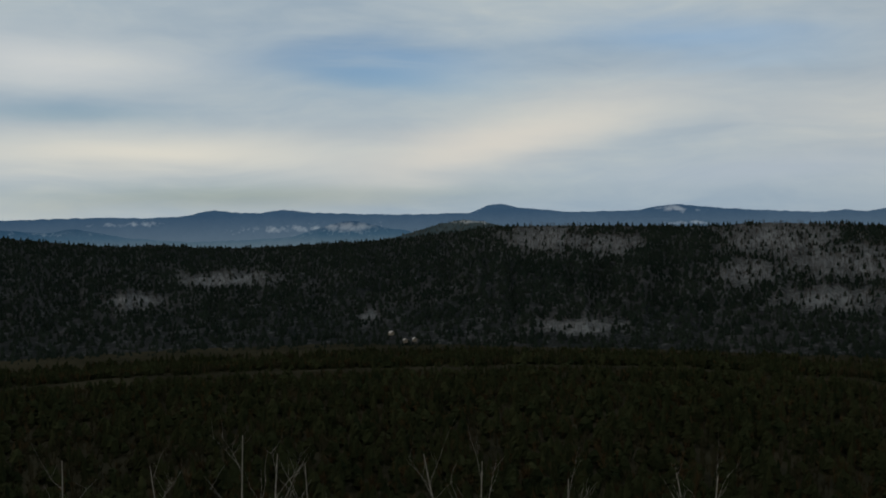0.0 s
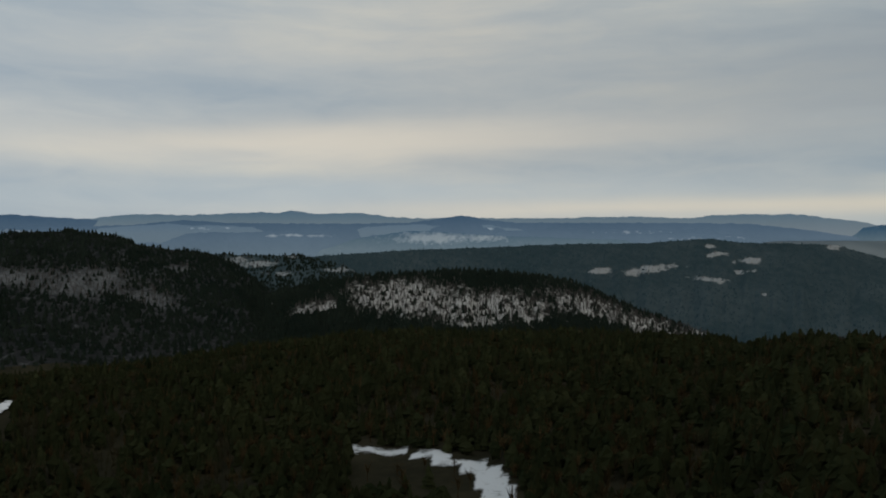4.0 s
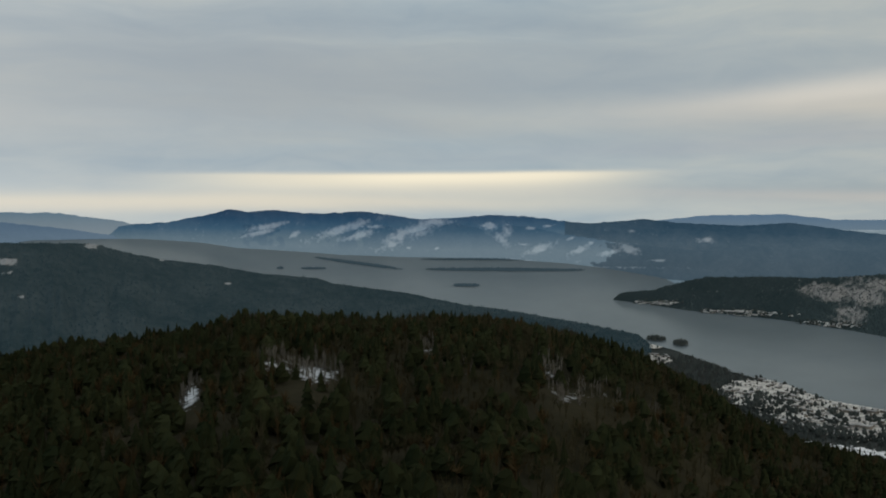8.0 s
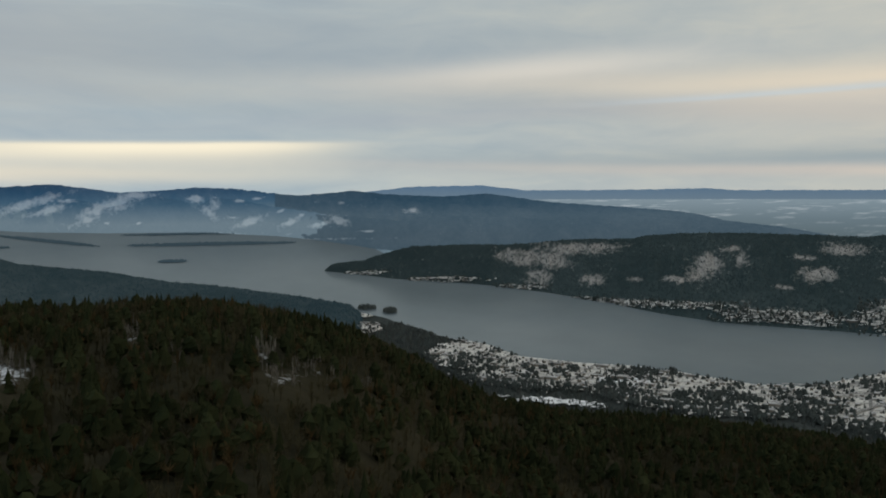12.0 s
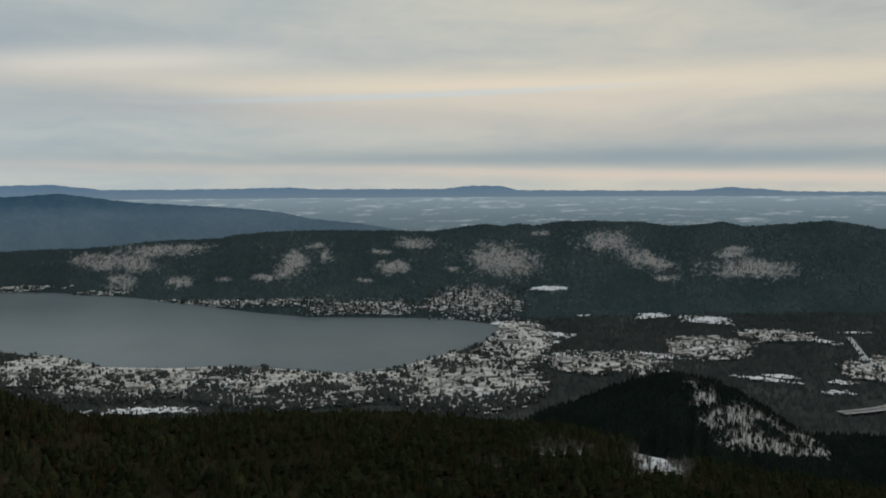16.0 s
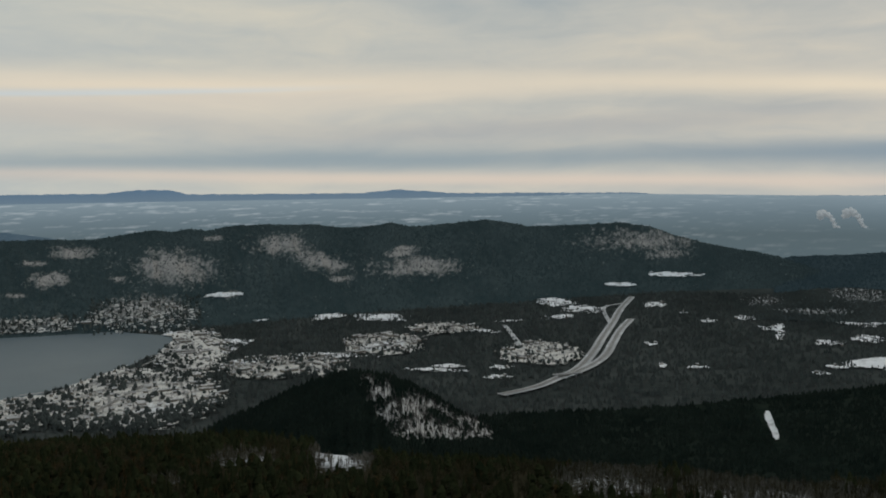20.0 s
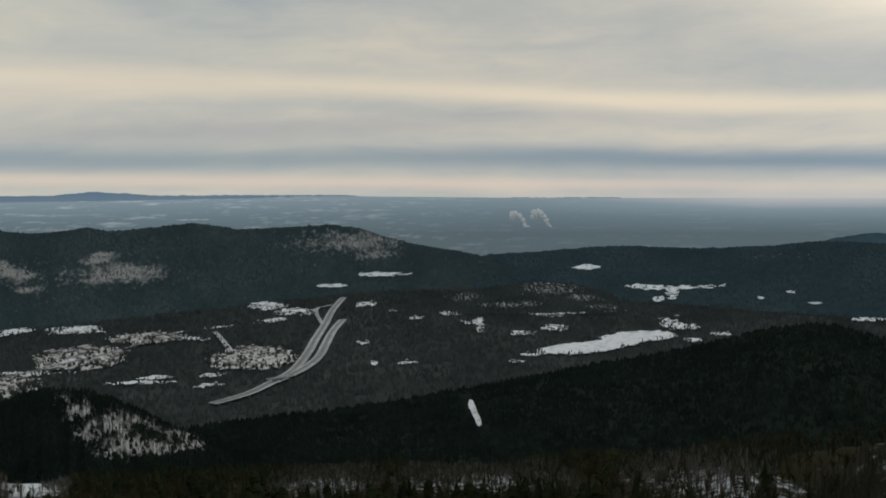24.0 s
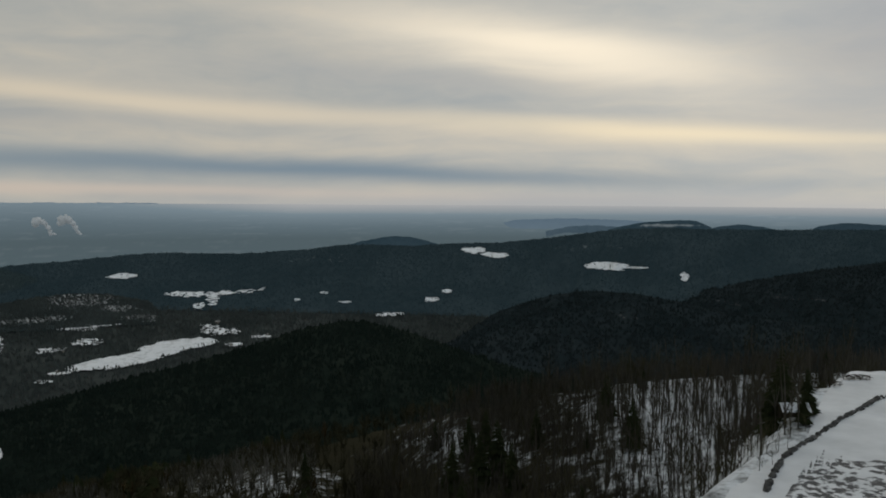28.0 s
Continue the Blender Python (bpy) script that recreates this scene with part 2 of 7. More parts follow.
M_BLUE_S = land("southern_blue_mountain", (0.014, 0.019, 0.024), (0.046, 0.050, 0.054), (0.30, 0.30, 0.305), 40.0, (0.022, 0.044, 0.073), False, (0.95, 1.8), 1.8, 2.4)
# emission stands in for haze over the southern ridge
M_SOUTH = land("hazed_southern_ridge", (0.016, 0.023, 0.025), (0.034, 0.042, 0.044), (0.30, 0.29, 0.28), 32.0, (0.0060, 0.0118, 0.0150), True, (1.2, 1.9), 2.3, 2.1)
# darkened copy for the southern woods, shade put into floor and snow
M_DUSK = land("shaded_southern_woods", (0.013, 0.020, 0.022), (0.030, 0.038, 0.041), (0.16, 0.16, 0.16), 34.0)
# stronger haze emission for the hills behind it
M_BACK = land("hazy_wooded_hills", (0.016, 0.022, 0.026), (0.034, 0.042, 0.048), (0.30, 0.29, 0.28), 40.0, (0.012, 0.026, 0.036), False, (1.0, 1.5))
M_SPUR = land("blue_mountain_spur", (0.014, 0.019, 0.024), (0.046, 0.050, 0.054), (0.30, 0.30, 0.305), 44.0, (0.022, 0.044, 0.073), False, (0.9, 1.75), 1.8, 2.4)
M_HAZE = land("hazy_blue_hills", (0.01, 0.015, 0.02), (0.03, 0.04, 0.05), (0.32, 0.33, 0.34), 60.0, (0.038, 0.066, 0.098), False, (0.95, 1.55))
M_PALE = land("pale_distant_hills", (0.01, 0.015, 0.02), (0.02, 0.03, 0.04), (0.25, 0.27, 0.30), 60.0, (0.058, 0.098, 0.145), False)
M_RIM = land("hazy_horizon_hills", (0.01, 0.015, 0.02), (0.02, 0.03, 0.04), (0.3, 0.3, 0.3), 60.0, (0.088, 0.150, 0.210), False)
M_CONIFER = plain("conifer_needles", (0.009, 0.014, 0.007), (0.034, 0.039, 0.018), 26.0, vary=0.5)
# paler copy of the needles, valley haze put into the base colour
M_CONIFER_FAR = plain("distant_conifer_needles", (0.040, 0.050, 0.047), (0.086, 0.096, 0.090), 160.0, vary=0.6)
# needles darkened likewise, shade in the base colour
M_CONIFER_DUSK = plain("shaded_southern_conifers", (0.014, 0.021, 0.022), (0.032, 0.041, 0.043), 120.0, vary=0.6)
# needles carrying the same emissive haze as the slopes they stand on
M_CONIFER_EAST = plain("hazed_mountain_conifers", (0.026, 0.037, 0.037), (0.056, 0.068, 0.067), 160.0, vary=0.6, air=(0.0046, 0.0088, 0.0102))
M_CONIFER_SOUTH = plain("hazed_ridge_conifers", (0.017, 0.025, 0.027), (0.037, 0.046, 0.048), 200.0, vary=0.6, air=(0.0060, 0.0118, 0.0150))
M_CONIFER_HAZE = plain("hazed_lakeside_conifers", (0.020, 0.032, 0.034), (0.044, 0.060, 0.064), 120.0, vary=0.6, air=(0.0075, 0.0155, 0.0200))
# far islands are lifted by a haze emission
M_CONIFER_ISLE = plain("hazed_island_conifers", (0.012, 0.020, 0.022), (0.025, 0.036, 0.040), 30.0, vary=0.7, air=(0.026, 0.042, 0.054))
M_CONIFER_DARK = plain("hillside_conifer_needles", (0.009, 0.016, 0.013), (0.024, 0.033, 0.026), 80.0, vary=0.6)
M_TWIG = plain("leafless_twigs", (0.026, 0.025, 0.014), (0.066, 0.060, 0.034), 40.0, vary=0.45, spread=(0.36, 0.66))
M_RUSSET = plain("russet_twigs", (0.027, 0.021, 0.011), (0.080, 0.055, 0.026), 30.0, vary=0.5, spread=(0.36, 0.66))
M_STEM = plain("pale_grey_stems", (0.07, 0.066, 0.055), (0.19, 0.178, 0.155), 20.0, vary=0.45)
M_TWIG_FAR = plain("distant_leafless_wood", (0.046, 0.043, 0.042), (0.125, 0.115, 0.110), 25.0, vary=0.5)
M_BARK = plain("grey_brown_bark", (0.036, 0.032, 0.025), (0.096, 0.086, 0.070), 1.2, stretch=(1, 1, 0.2), vary=0.5)
M_BIRCH = plain("pale_birch_bark", (0.14, 0.13, 0.115), (0.30, 0.285, 0.26), 0.3, stretch=(1, 1, 3))
M_SNOW = plain("trodden_snow", (0.45, 0.46, 0.48), (0.72, 0.73, 0.75), 14.0)
M_SNOWFAR = land("snow_field", (0.34, 0.34, 0.34), (0.48, 0.48, 0.48), (0.80, 0.80, 0.81), 40.0, None, False, (0.85, 1.2))
M_ROOF = plain("snow_covered_roof", (0.31, 0.305, 0.30), (0.70, 0.68, 0.66), 18.0, vary=0.36)
M_WALL = plain("house_siding", (0.12, 0.10, 0.08), (0.36, 0.32, 0.27), 40.0, vary=0.3)
M_TOWN = land("village_snow", (0.045, 0.046, 0.042), (0.22, 0.20, 0.176), (0.66, 0.632, 0.59), 17.0, None, False, (1.0, 1.62), 2.4, 2.6)
# a faint emission is added to brighten the steam
M_STEAM = plain("white_steam", (0.34, 0.35, 0.36), (0.50, 0.50, 0.50), 8.0, air=(0.10, 0.11, 0.115))
M_ROAD = plain("salted_road", (0.17, 0.162, 0.152), (0.32, 0.31, 0.295), 12.0, 0.8)
def lot_surface():
    """Packed snow with bare wet asphalt showing through in drawn-out patches."""
    m, nt, b = nodes_of("lot_snow", 0.7)
    at = nt.nodes.new("ShaderNodeAttribute")
    at.attribute_name = "zone"
    add = nt.nodes.new("ShaderNodeMath")
    add.operation = "MULTIPLY_ADD"
    nt.links.new(tex(nt, 0.75, 5, 0.6), add.inputs[0])
    add.inputs[1].default_value = 1.2
    nt.links.new(at.outputs["Fac"], add.inputs[2])
    snow = ramp_of(nt, tex(nt, 0.12, 4, 0.6), [(0.3, (0.50, 0.51, 0.53)), (0.7, (0.68, 0.69, 0.71))])
    f = nt.nodes.new("ShaderNodeMapRange")
    f.inputs[1].default_value, f.inputs[2].default_value = 1.02, 1.12
    nt.links.new(add.outputs[0], f.inputs[0])
    nt.links.new(blend(nt, f.outputs[0], snow, (0.045, 0.047, 0.05)), b.inputs["Base Color"])
    return m


M_LOT = lot_surface()
M_ROCK = plain("grey_boulder", (0.03, 0.03, 0.028), (0.12, 0.115, 0.11), 0.8)
M_TIMBER = plain("dark_timber", (0.020, 0.016, 0.012), (0.055, 0.045, 0.035), 0.6, stretch=(1, 1, 0.2))


def haze_by_height(m, stops):
    """Paints haze into a distant range's emission by height: far air is thicker low down."""
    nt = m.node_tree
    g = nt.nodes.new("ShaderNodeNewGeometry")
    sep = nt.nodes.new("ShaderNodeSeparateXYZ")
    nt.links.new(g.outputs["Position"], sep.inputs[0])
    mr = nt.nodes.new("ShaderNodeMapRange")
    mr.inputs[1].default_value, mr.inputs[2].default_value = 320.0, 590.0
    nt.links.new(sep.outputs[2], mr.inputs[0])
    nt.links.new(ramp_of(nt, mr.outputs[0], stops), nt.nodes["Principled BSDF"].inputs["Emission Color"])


# painted haze colours of each range, from foot to crest
haze_by_height(M_BLUE, [(0.30, (0.110, 0.158, 0.192)), (0.46, (0.076, 0.124, 0.162)), (0.62, (0.030, 0.076, 0.126)), (0.80, (0.011, 0.044, 0.090)), (1.0, (0.009, 0.028, 0.062))])
haze_by_height(M_SPUR, [(0.22, (0.110, 0.158, 0.192)), (0.42, (0.066, 0.112, 0.154)), (0.58, (0.024, 0.066, 0.112)), (0.76, (0.010, 0.042, 0.084)), (1.0, (0.008, 0.028, 0.062))])
haze_by_height(M_BLUE_S, [(0.0, (0.040, 0.066, 0.088)), (0.36, (0.040, 0.070, 0.096)), (0.56, (0.018, 0.046, 0.074)), (0.80, (0.012, 0.036, 0.062)), (1.0, (0.010, 0.028, 0.052))])
haze_by_height(M_HAZE, [(0.0, (0.120, 0.165, 0.200)), (0.5, (0.085, 0.130, 0.180)), (1.0, (0.028, 0.066, 0.122))])
haze_by_height(M_RIM, [(0.35, (0.200, 0.232, 0.252)), (0.72, (0.135, 0.180, 0.214)), (0.90, (0.096, 0.150, 0.196)), (1.0, (0.078, 0.130, 0.184))])
haze_by_height(M_PALE, [(0.0, (0.140, 0.185, 0.215)), (0.6, (0.118, 0.168, 0.214)), (1.0, (0.062, 0.120, 0.198))])


def water():
    m, nt, b = nodes_of("lake_water", 0.22)
    b.inputs["Specular IOR Level"].default_value = 0.5
    b.inputs["IOR"].default_value = 1.33
    nt.links.new(ramp_of(nt, tex(nt, 1 / 420, 4, 0.6, (1, 1, 1)), [(0.3, (0.138, 0.166, 0.180)), (0.7, (0.166, 0.194, 0.208))]), b.inputs["Base Color"])
    bp = nt.nodes.new("ShaderNodeBump")
    bp.inputs["Strength"].default_value, bp.inputs["Distance"].default_value = 0.25, 1.0
    nt.links.new(tex(nt, 1 / 9, 3, 0.6), bp.inputs["Height"])
    nt.links.new(bp.outputs[0], b.inputs["Normal"])
    return m


M_WATER = water()


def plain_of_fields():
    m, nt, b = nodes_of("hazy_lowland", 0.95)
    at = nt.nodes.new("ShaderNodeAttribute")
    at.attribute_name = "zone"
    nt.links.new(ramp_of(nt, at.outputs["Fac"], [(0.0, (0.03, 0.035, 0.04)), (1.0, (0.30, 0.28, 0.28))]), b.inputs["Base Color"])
    # haze painted as emission, paler towards the horizon
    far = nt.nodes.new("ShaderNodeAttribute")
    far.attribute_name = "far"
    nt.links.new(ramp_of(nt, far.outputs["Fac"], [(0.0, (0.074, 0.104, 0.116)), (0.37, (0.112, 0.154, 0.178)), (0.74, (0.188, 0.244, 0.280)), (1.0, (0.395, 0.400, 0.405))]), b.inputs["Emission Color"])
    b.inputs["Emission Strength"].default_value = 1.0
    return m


M_PLAIN = plain_of_fields()


# ---- shape helpers ----
def squash(x, y, z):
    """Far land is drawn in towards the eye along its own line of sight, so that seventy kilometres fit the camera's reach."""
    r = np.hypot(x, y) + 1e-9
    s = np.where(r < BEND, 1.0, (BEND + (REACH - BEND) * (1 - 1 / (1 + np.maximum(r - BEND, 0) / (REACH - BEND)))) / r)
    return x * s, y * s, EYE + (z - EYE) * s, s


def polar(a, r):
    a = np.radians(a)
    return r * np.sin(a), r * np.cos(a)


def range_at(el, z=0.0):
    """How far off a point at height z lies that is seen el degrees above the level line."""
    return (z - EYE) / np.tan(np.radians(el))


def knots(rows, a, k=1):
    return np.interp(a, [q[0] for q in rows], [q[k] for q in rows])


def vnoise(x, y, seed=0):
    xi, yi = np.floor(x).astype(np.int64), np.floor(y).astype(np.int64)
    fx, fy = x - xi, y - yi
    fx, fy = fx * fx * (3 - 2 * fx), fy * fy * (3 - 2 * fy)

    def h(i, j):
        n = (i * 374761393 + j * 668265263 + seed * 974711) & 0x7FFFFFFF
        n = ((n ^ (n >> 13)) * 1274126177) & 0x7FFFFFFF
        return ((n ^ (n >> 16)) & 0xFFFF) / 65535.0

    return (h(xi, yi) * (1 - fx) + h(xi + 1, yi) * fx) * (1 - fy) + (h(xi, yi + 1) * (1 - fx) + h(xi + 1, yi + 1) * fx) * fy


def fbm(x, y, seed=0, octaves=4):
    t, a, n = 0.0, 0.5, 0.0
    for o in range(octaves):
        t = t + a * vnoise(x * 2 ** o, y * 2 ** o, seed + o)
        n += a
        a *= 0.55
    return t / n


def mesh_of(name, verts, faces, mats, index=None, zone=None, smooth=False):
    """A mesh from arrays: verts n x 3, faces n x 3 or n x 4."""
    me = bpy.data.meshes.new(name)
    verts, faces = np.asarray(verts, np.float32), np.asarray(faces, np.int32)
    k = faces.shape[1]
    me.vertices.add(len(verts))
    me.vertices.foreach_set("co", verts.ravel())
    me.loops.add(faces.size)
    me.loops.foreach_set("vertex_index", faces.ravel())
    me.polygons.add(len(faces))
    me.polygons.foreach_set("loop_start", np.arange(0, faces.size, k, dtype=np.int32))
    me.polygons.foreach_set("loop_total", np.full(len(faces), k, np.int32))
    for m in mats:
        me.materials.append(m)
    if index is not None:
        me.polygons.foreach_set("material_index", np.asarray(index, np.int32))
    me.polygons.foreach_set("use_smooth", np.full(len(faces), smooth))
    if zone is not None:
        at = me.attributes.new("zone", "FLOAT", "POINT")
        at.data.foreach_set("value", np.asarray(zone, np.float32).ravel())
    me.update(calc_edges=True)
    me.validate()
    return me


def grid_faces(nu, nv):
    i = np.arange(nu - 1)[:, None] * nv + np.arange(nv - 1)[None, :]
    return np.stack([i, i + nv, i + nv + 1, i + 1], -1).reshape(-1, 4)


def sheet(name, X, Y, Z, mats, zone=None, smooth=True, label="", category="", kind="structure"):
    """A surface over a grid of points given at their true places."""
    x, y, z, s = squash(X, Y, Z)
    ob = new(name, mesh_of(name, np.stack([x, y, z], -1).reshape(-1, 3), grid_faces(*X.shape), mats, None, zone, smooth))
    return tagged(ob, label, category, "", kind)


def part(name, bm, material, parent, label=""):
    me = bpy.data.meshes.new(name)
    bm.to_mesh(me)
    bm.free()
    me.materials.append(material)
    ob = new(name, me)
    ob.parent = parent
    return tagged(ob, label)


# ---- ground ----
# brow of the mountain that the camera hovers over: bearing, elevation of its tree line, distance
BROW = [(-40, -7.5, 1000), (-27, -9.2, 1000), (0, -9.4, 1000), (15, -9.4, 980), (29, -10.0, 950), (44, -9.0, 950), (58, -7.7, 900), (76, -7.7, 860), (82, -8.1, 760), (85, -7.6, 700),
        (91.7, -7.2, 680), (95.8, -6.35, 680), (103, -6.4, 690), (106, -6.45, 690), (112, -6.5, 690), (117, -7.3, 690), (122.3, -8.9, 700), (126.3, -10.9, 730), (128, -12, 760)]
BROW += [(132, -13.4, 800), (137, -14.0, 850), (147, -14.2, 880), (157, -14.9, 860), (163, -15.2, 820), (172, -17, 740), (187, -17.4, 680), (198, -17.4, 600), (205, -16.4, 500),
        (209, -16, 450), (216.5, -14.3, 360), (224, -12.2, 300), (235, -9.8, 280), (250, -8.0, 275), (262, -7.6, 275), (290, -8, 400), (320, -7.5, 900)]
TREE = 12.0


def valley(a, r):
    """Height of the low ground by bearing."""
    v = np.interp(a, [-65, 40, 62, 84, 254, 274, 295], [370, 370, 300, -4, -4, 250, 370])
    return np.where(r > 3500, np.minimum(v, np.interp(r, [3500, 6000], [370, -4])), v)


def ground_height(a, r):
    el, re = knots(BROW, a, 1), knots(BROW, a, 2)
    q = np.clip(r / re, 0, 1)
    dip = np.interp(a, [-40, 200, 214, 226, 262], [30, 30, 14, 3, 3])
    near = EYE + np.minimum(r, re) * np.tan(np.radians(el - dip * (1 - q) ** np.interp(a, [-40, 205, 226], [2.5, 2.5, 1.2]))) - TREE * q
    near = np.minimum(near, 511.0)
    near = near + (fbm(a * 0.35, r / 60.0, 5) - 0.5) * 9 * np.clip(r / 200 - 1.1, 0, 1)
    past = np.clip(r - re, 0, None)
    # the wood beside the lot stands lower than the lot
    low = EYE + re * np.tan(np.radians(el)) - TREE
    brink = np.interp(r, [60, 104, 122, 140, 168, 190, 205, 215], [236, 241.4, 244.6, 246.3, 247, 250, 262, 275])
    w = np.clip((brink - a) / 9.0, 0, 1) * np.clip((r - 60) / 35, 0, 1) * np.clip((a - 212) / 8.0, 0, 1)
    w = w * w * (3 - 2 * w)
    near = near * (1 - w) + low * w
    z = near - past * 0.34 - past ** 2 * 0.0004
    return np.maximum(z, valley(a, r)) - 40.0 * ((a > 87) & (a < 124) & (r > 6200))


# snow that shows through the wood on the summit: bearing, elevation, half widths
SUMMIT_SNOW = [(161.8, -17.0, 2.6, 0.5, 0.8), (157.0, -18.0, 2.0, 0.5, 0.5), (92.9, -11.8, 0.7, 0.9, 1.1, 0.5), (100.6, -10.6, 2.0, 0.7, 1.0, -0.2), (98.2, -10.0, 1.3, 0.6, 0.9), (117.4, -12.2, 1.6, 0.7, 0.6), (119.4, -11.8, 0.5, 0.6, 0.6), (108, -9.0, 0.9, 0.5, 0.7), (116, -10.5, 1.1, 0.9, 0.6), (112, -11, 0.8, 0.7, 0.25),
               (240, -14.5, 12.0, 9.0, 1.0), (250, -13, 10, 9, 1.0), (225, -16.5, 7, 2.6, 0.8), (212, -18.5, 8, 1.6, 0.75), (196, -19, 9, 1.2, 0.7), (186, -19.0, 5, 1.4, 0.7), (168.3, -17.2, 2.4, 1.0, 1.1), (110.6, -10.6, 0.7, 0.7, 0.5), (116.1, -11.8, 0.7, 0.7, 0.5), (118.7, -11.7, 0.7, 0.7, 0.5), (120.3, -12.5, 0.7, 0.7, 0.5), (101.3, -10.6, 0.7, 0.7, 0.5), (122.7, -12.9, 0.7, 0.7, 0.5)]


def spots(rows, a, el):
    """How strongly each point lies in one of the patches: bearing, elevation, half widths, strength and slope."""
    z = np.zeros_like(a)
    for a0, e0, wa, we, k, *tilt in rows:
        lift = tilt[0] * (a - a0) if tilt else 0.0
        z = np.maximum(z, k * np.exp(-((a - a0) / wa) ** 2 - ((el - e0 - lift) / we) ** 2))
    return z


def road_gap(a, el):
    """The snowy bend of the mountain road, among the trees."""
    top = np.interp(a, [57.4, 60.1, 63.8, 66.0, 67.1, 67.8, 68.2], [-15.8, -16.15, -16.55, -16.95, -17.6, -18.4, -19.6])
    low = np.interp(a, [57.4, 59.3, 61.5, 63.8, 65.2, 65.7], [-16.2, -16.6, -16.95, -17.5, -18.4, -20.5])
    return (a > 57.2) & (a < 68.3) & (el < top) & (el > low)


def build_ground():
    a = np.linspace(-65, 295, 760)
    r = np.concatenate([[0.02], np.linspace(8, 60, 8), np.geomspace(75, 2500, 84), np.geomspace(2600, 14600, 40)])
    A, R = np.meshgrid(a, r, indexing="ij")
    Z = ground_height(A, R)
    X, Y = polar(A, R)
    el = np.degrees(np.arctan2(Z - EYE, R))
    zone = np.maximum(spots(SUMMIT_SNOW, A, el), road_gap(A, el) * 1.1) * 0.9 * (R < np.where(A > 215, 330, 900)) - 0.25 + (R > 900) * 0.14
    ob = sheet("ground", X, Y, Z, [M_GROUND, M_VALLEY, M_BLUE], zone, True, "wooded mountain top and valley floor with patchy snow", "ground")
    # past 5400 m the ground takes M_BLUE for its painted haze
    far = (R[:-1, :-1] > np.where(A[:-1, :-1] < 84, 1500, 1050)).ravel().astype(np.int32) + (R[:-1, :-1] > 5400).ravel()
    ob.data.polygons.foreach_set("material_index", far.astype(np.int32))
    return ob


ground = build_ground()


# ---- lake ----
NEAR_SHORE = [(86, -3.4), (100, -4.7), (110, -6.3), (118, -7.3), (122.0, -7.99), (124.8, -8.63), (127.6, -9.62), (130.5, -10.13), (132.7, -10.90), (136.4, -11.23), (141.7, -11.39), (143.9, -11.72), (147.5, -12.08), (150.0, -11.98), (151.8, -11.62), (154.2, -10.97), (156.9, -10.13), (157.9, -9.3)]
FAR_SHORE = [(86, -1.35), (90.1, -1.36), (93.4, -1.60), (95.8, -1.97), (102.3, -2.43), (106.7, -2.59), (111.5, -2.62), (116.9, -2.95), (119, -3.2), (121, -3.5), (123.2, -3.85), (124.5, -4.5), (126, -5.2), (128.8, -6.10), (132.4, -6.45), (139.1, -7.40), (139.6, -7.58), (141.7, -7.94), (145.3, -8.37), (150.7, -8.55), (154.2, -8.53), (157.7, -9.05), (157.9, -9.25)]


def build_lake():
    a = np.linspace(77, 157.9, 520)
    q = np.linspace(0, 1, 60)
    j = (fbm(a * 2.2, a * 0, 8) - 0.5) * 0.25
    e0, e1 = knots(NEAR_SHORE, a) + j, knots(FAR_SHORE, a)
    r0, r1 = range_at(e0), range_at(e1)
    R = r0[:, None] * (r1 / r0)[:, None] ** q[None, :]
    A = np.repeat(a[:, None], len(q), 1)
    X, Y = polar(A, R)
    return sheet("lake_water", X, Y, np.zeros_like(R), [M_WATER], None, True, "calm grey lake reflecting an overcast sky", "lake")


build_lake()


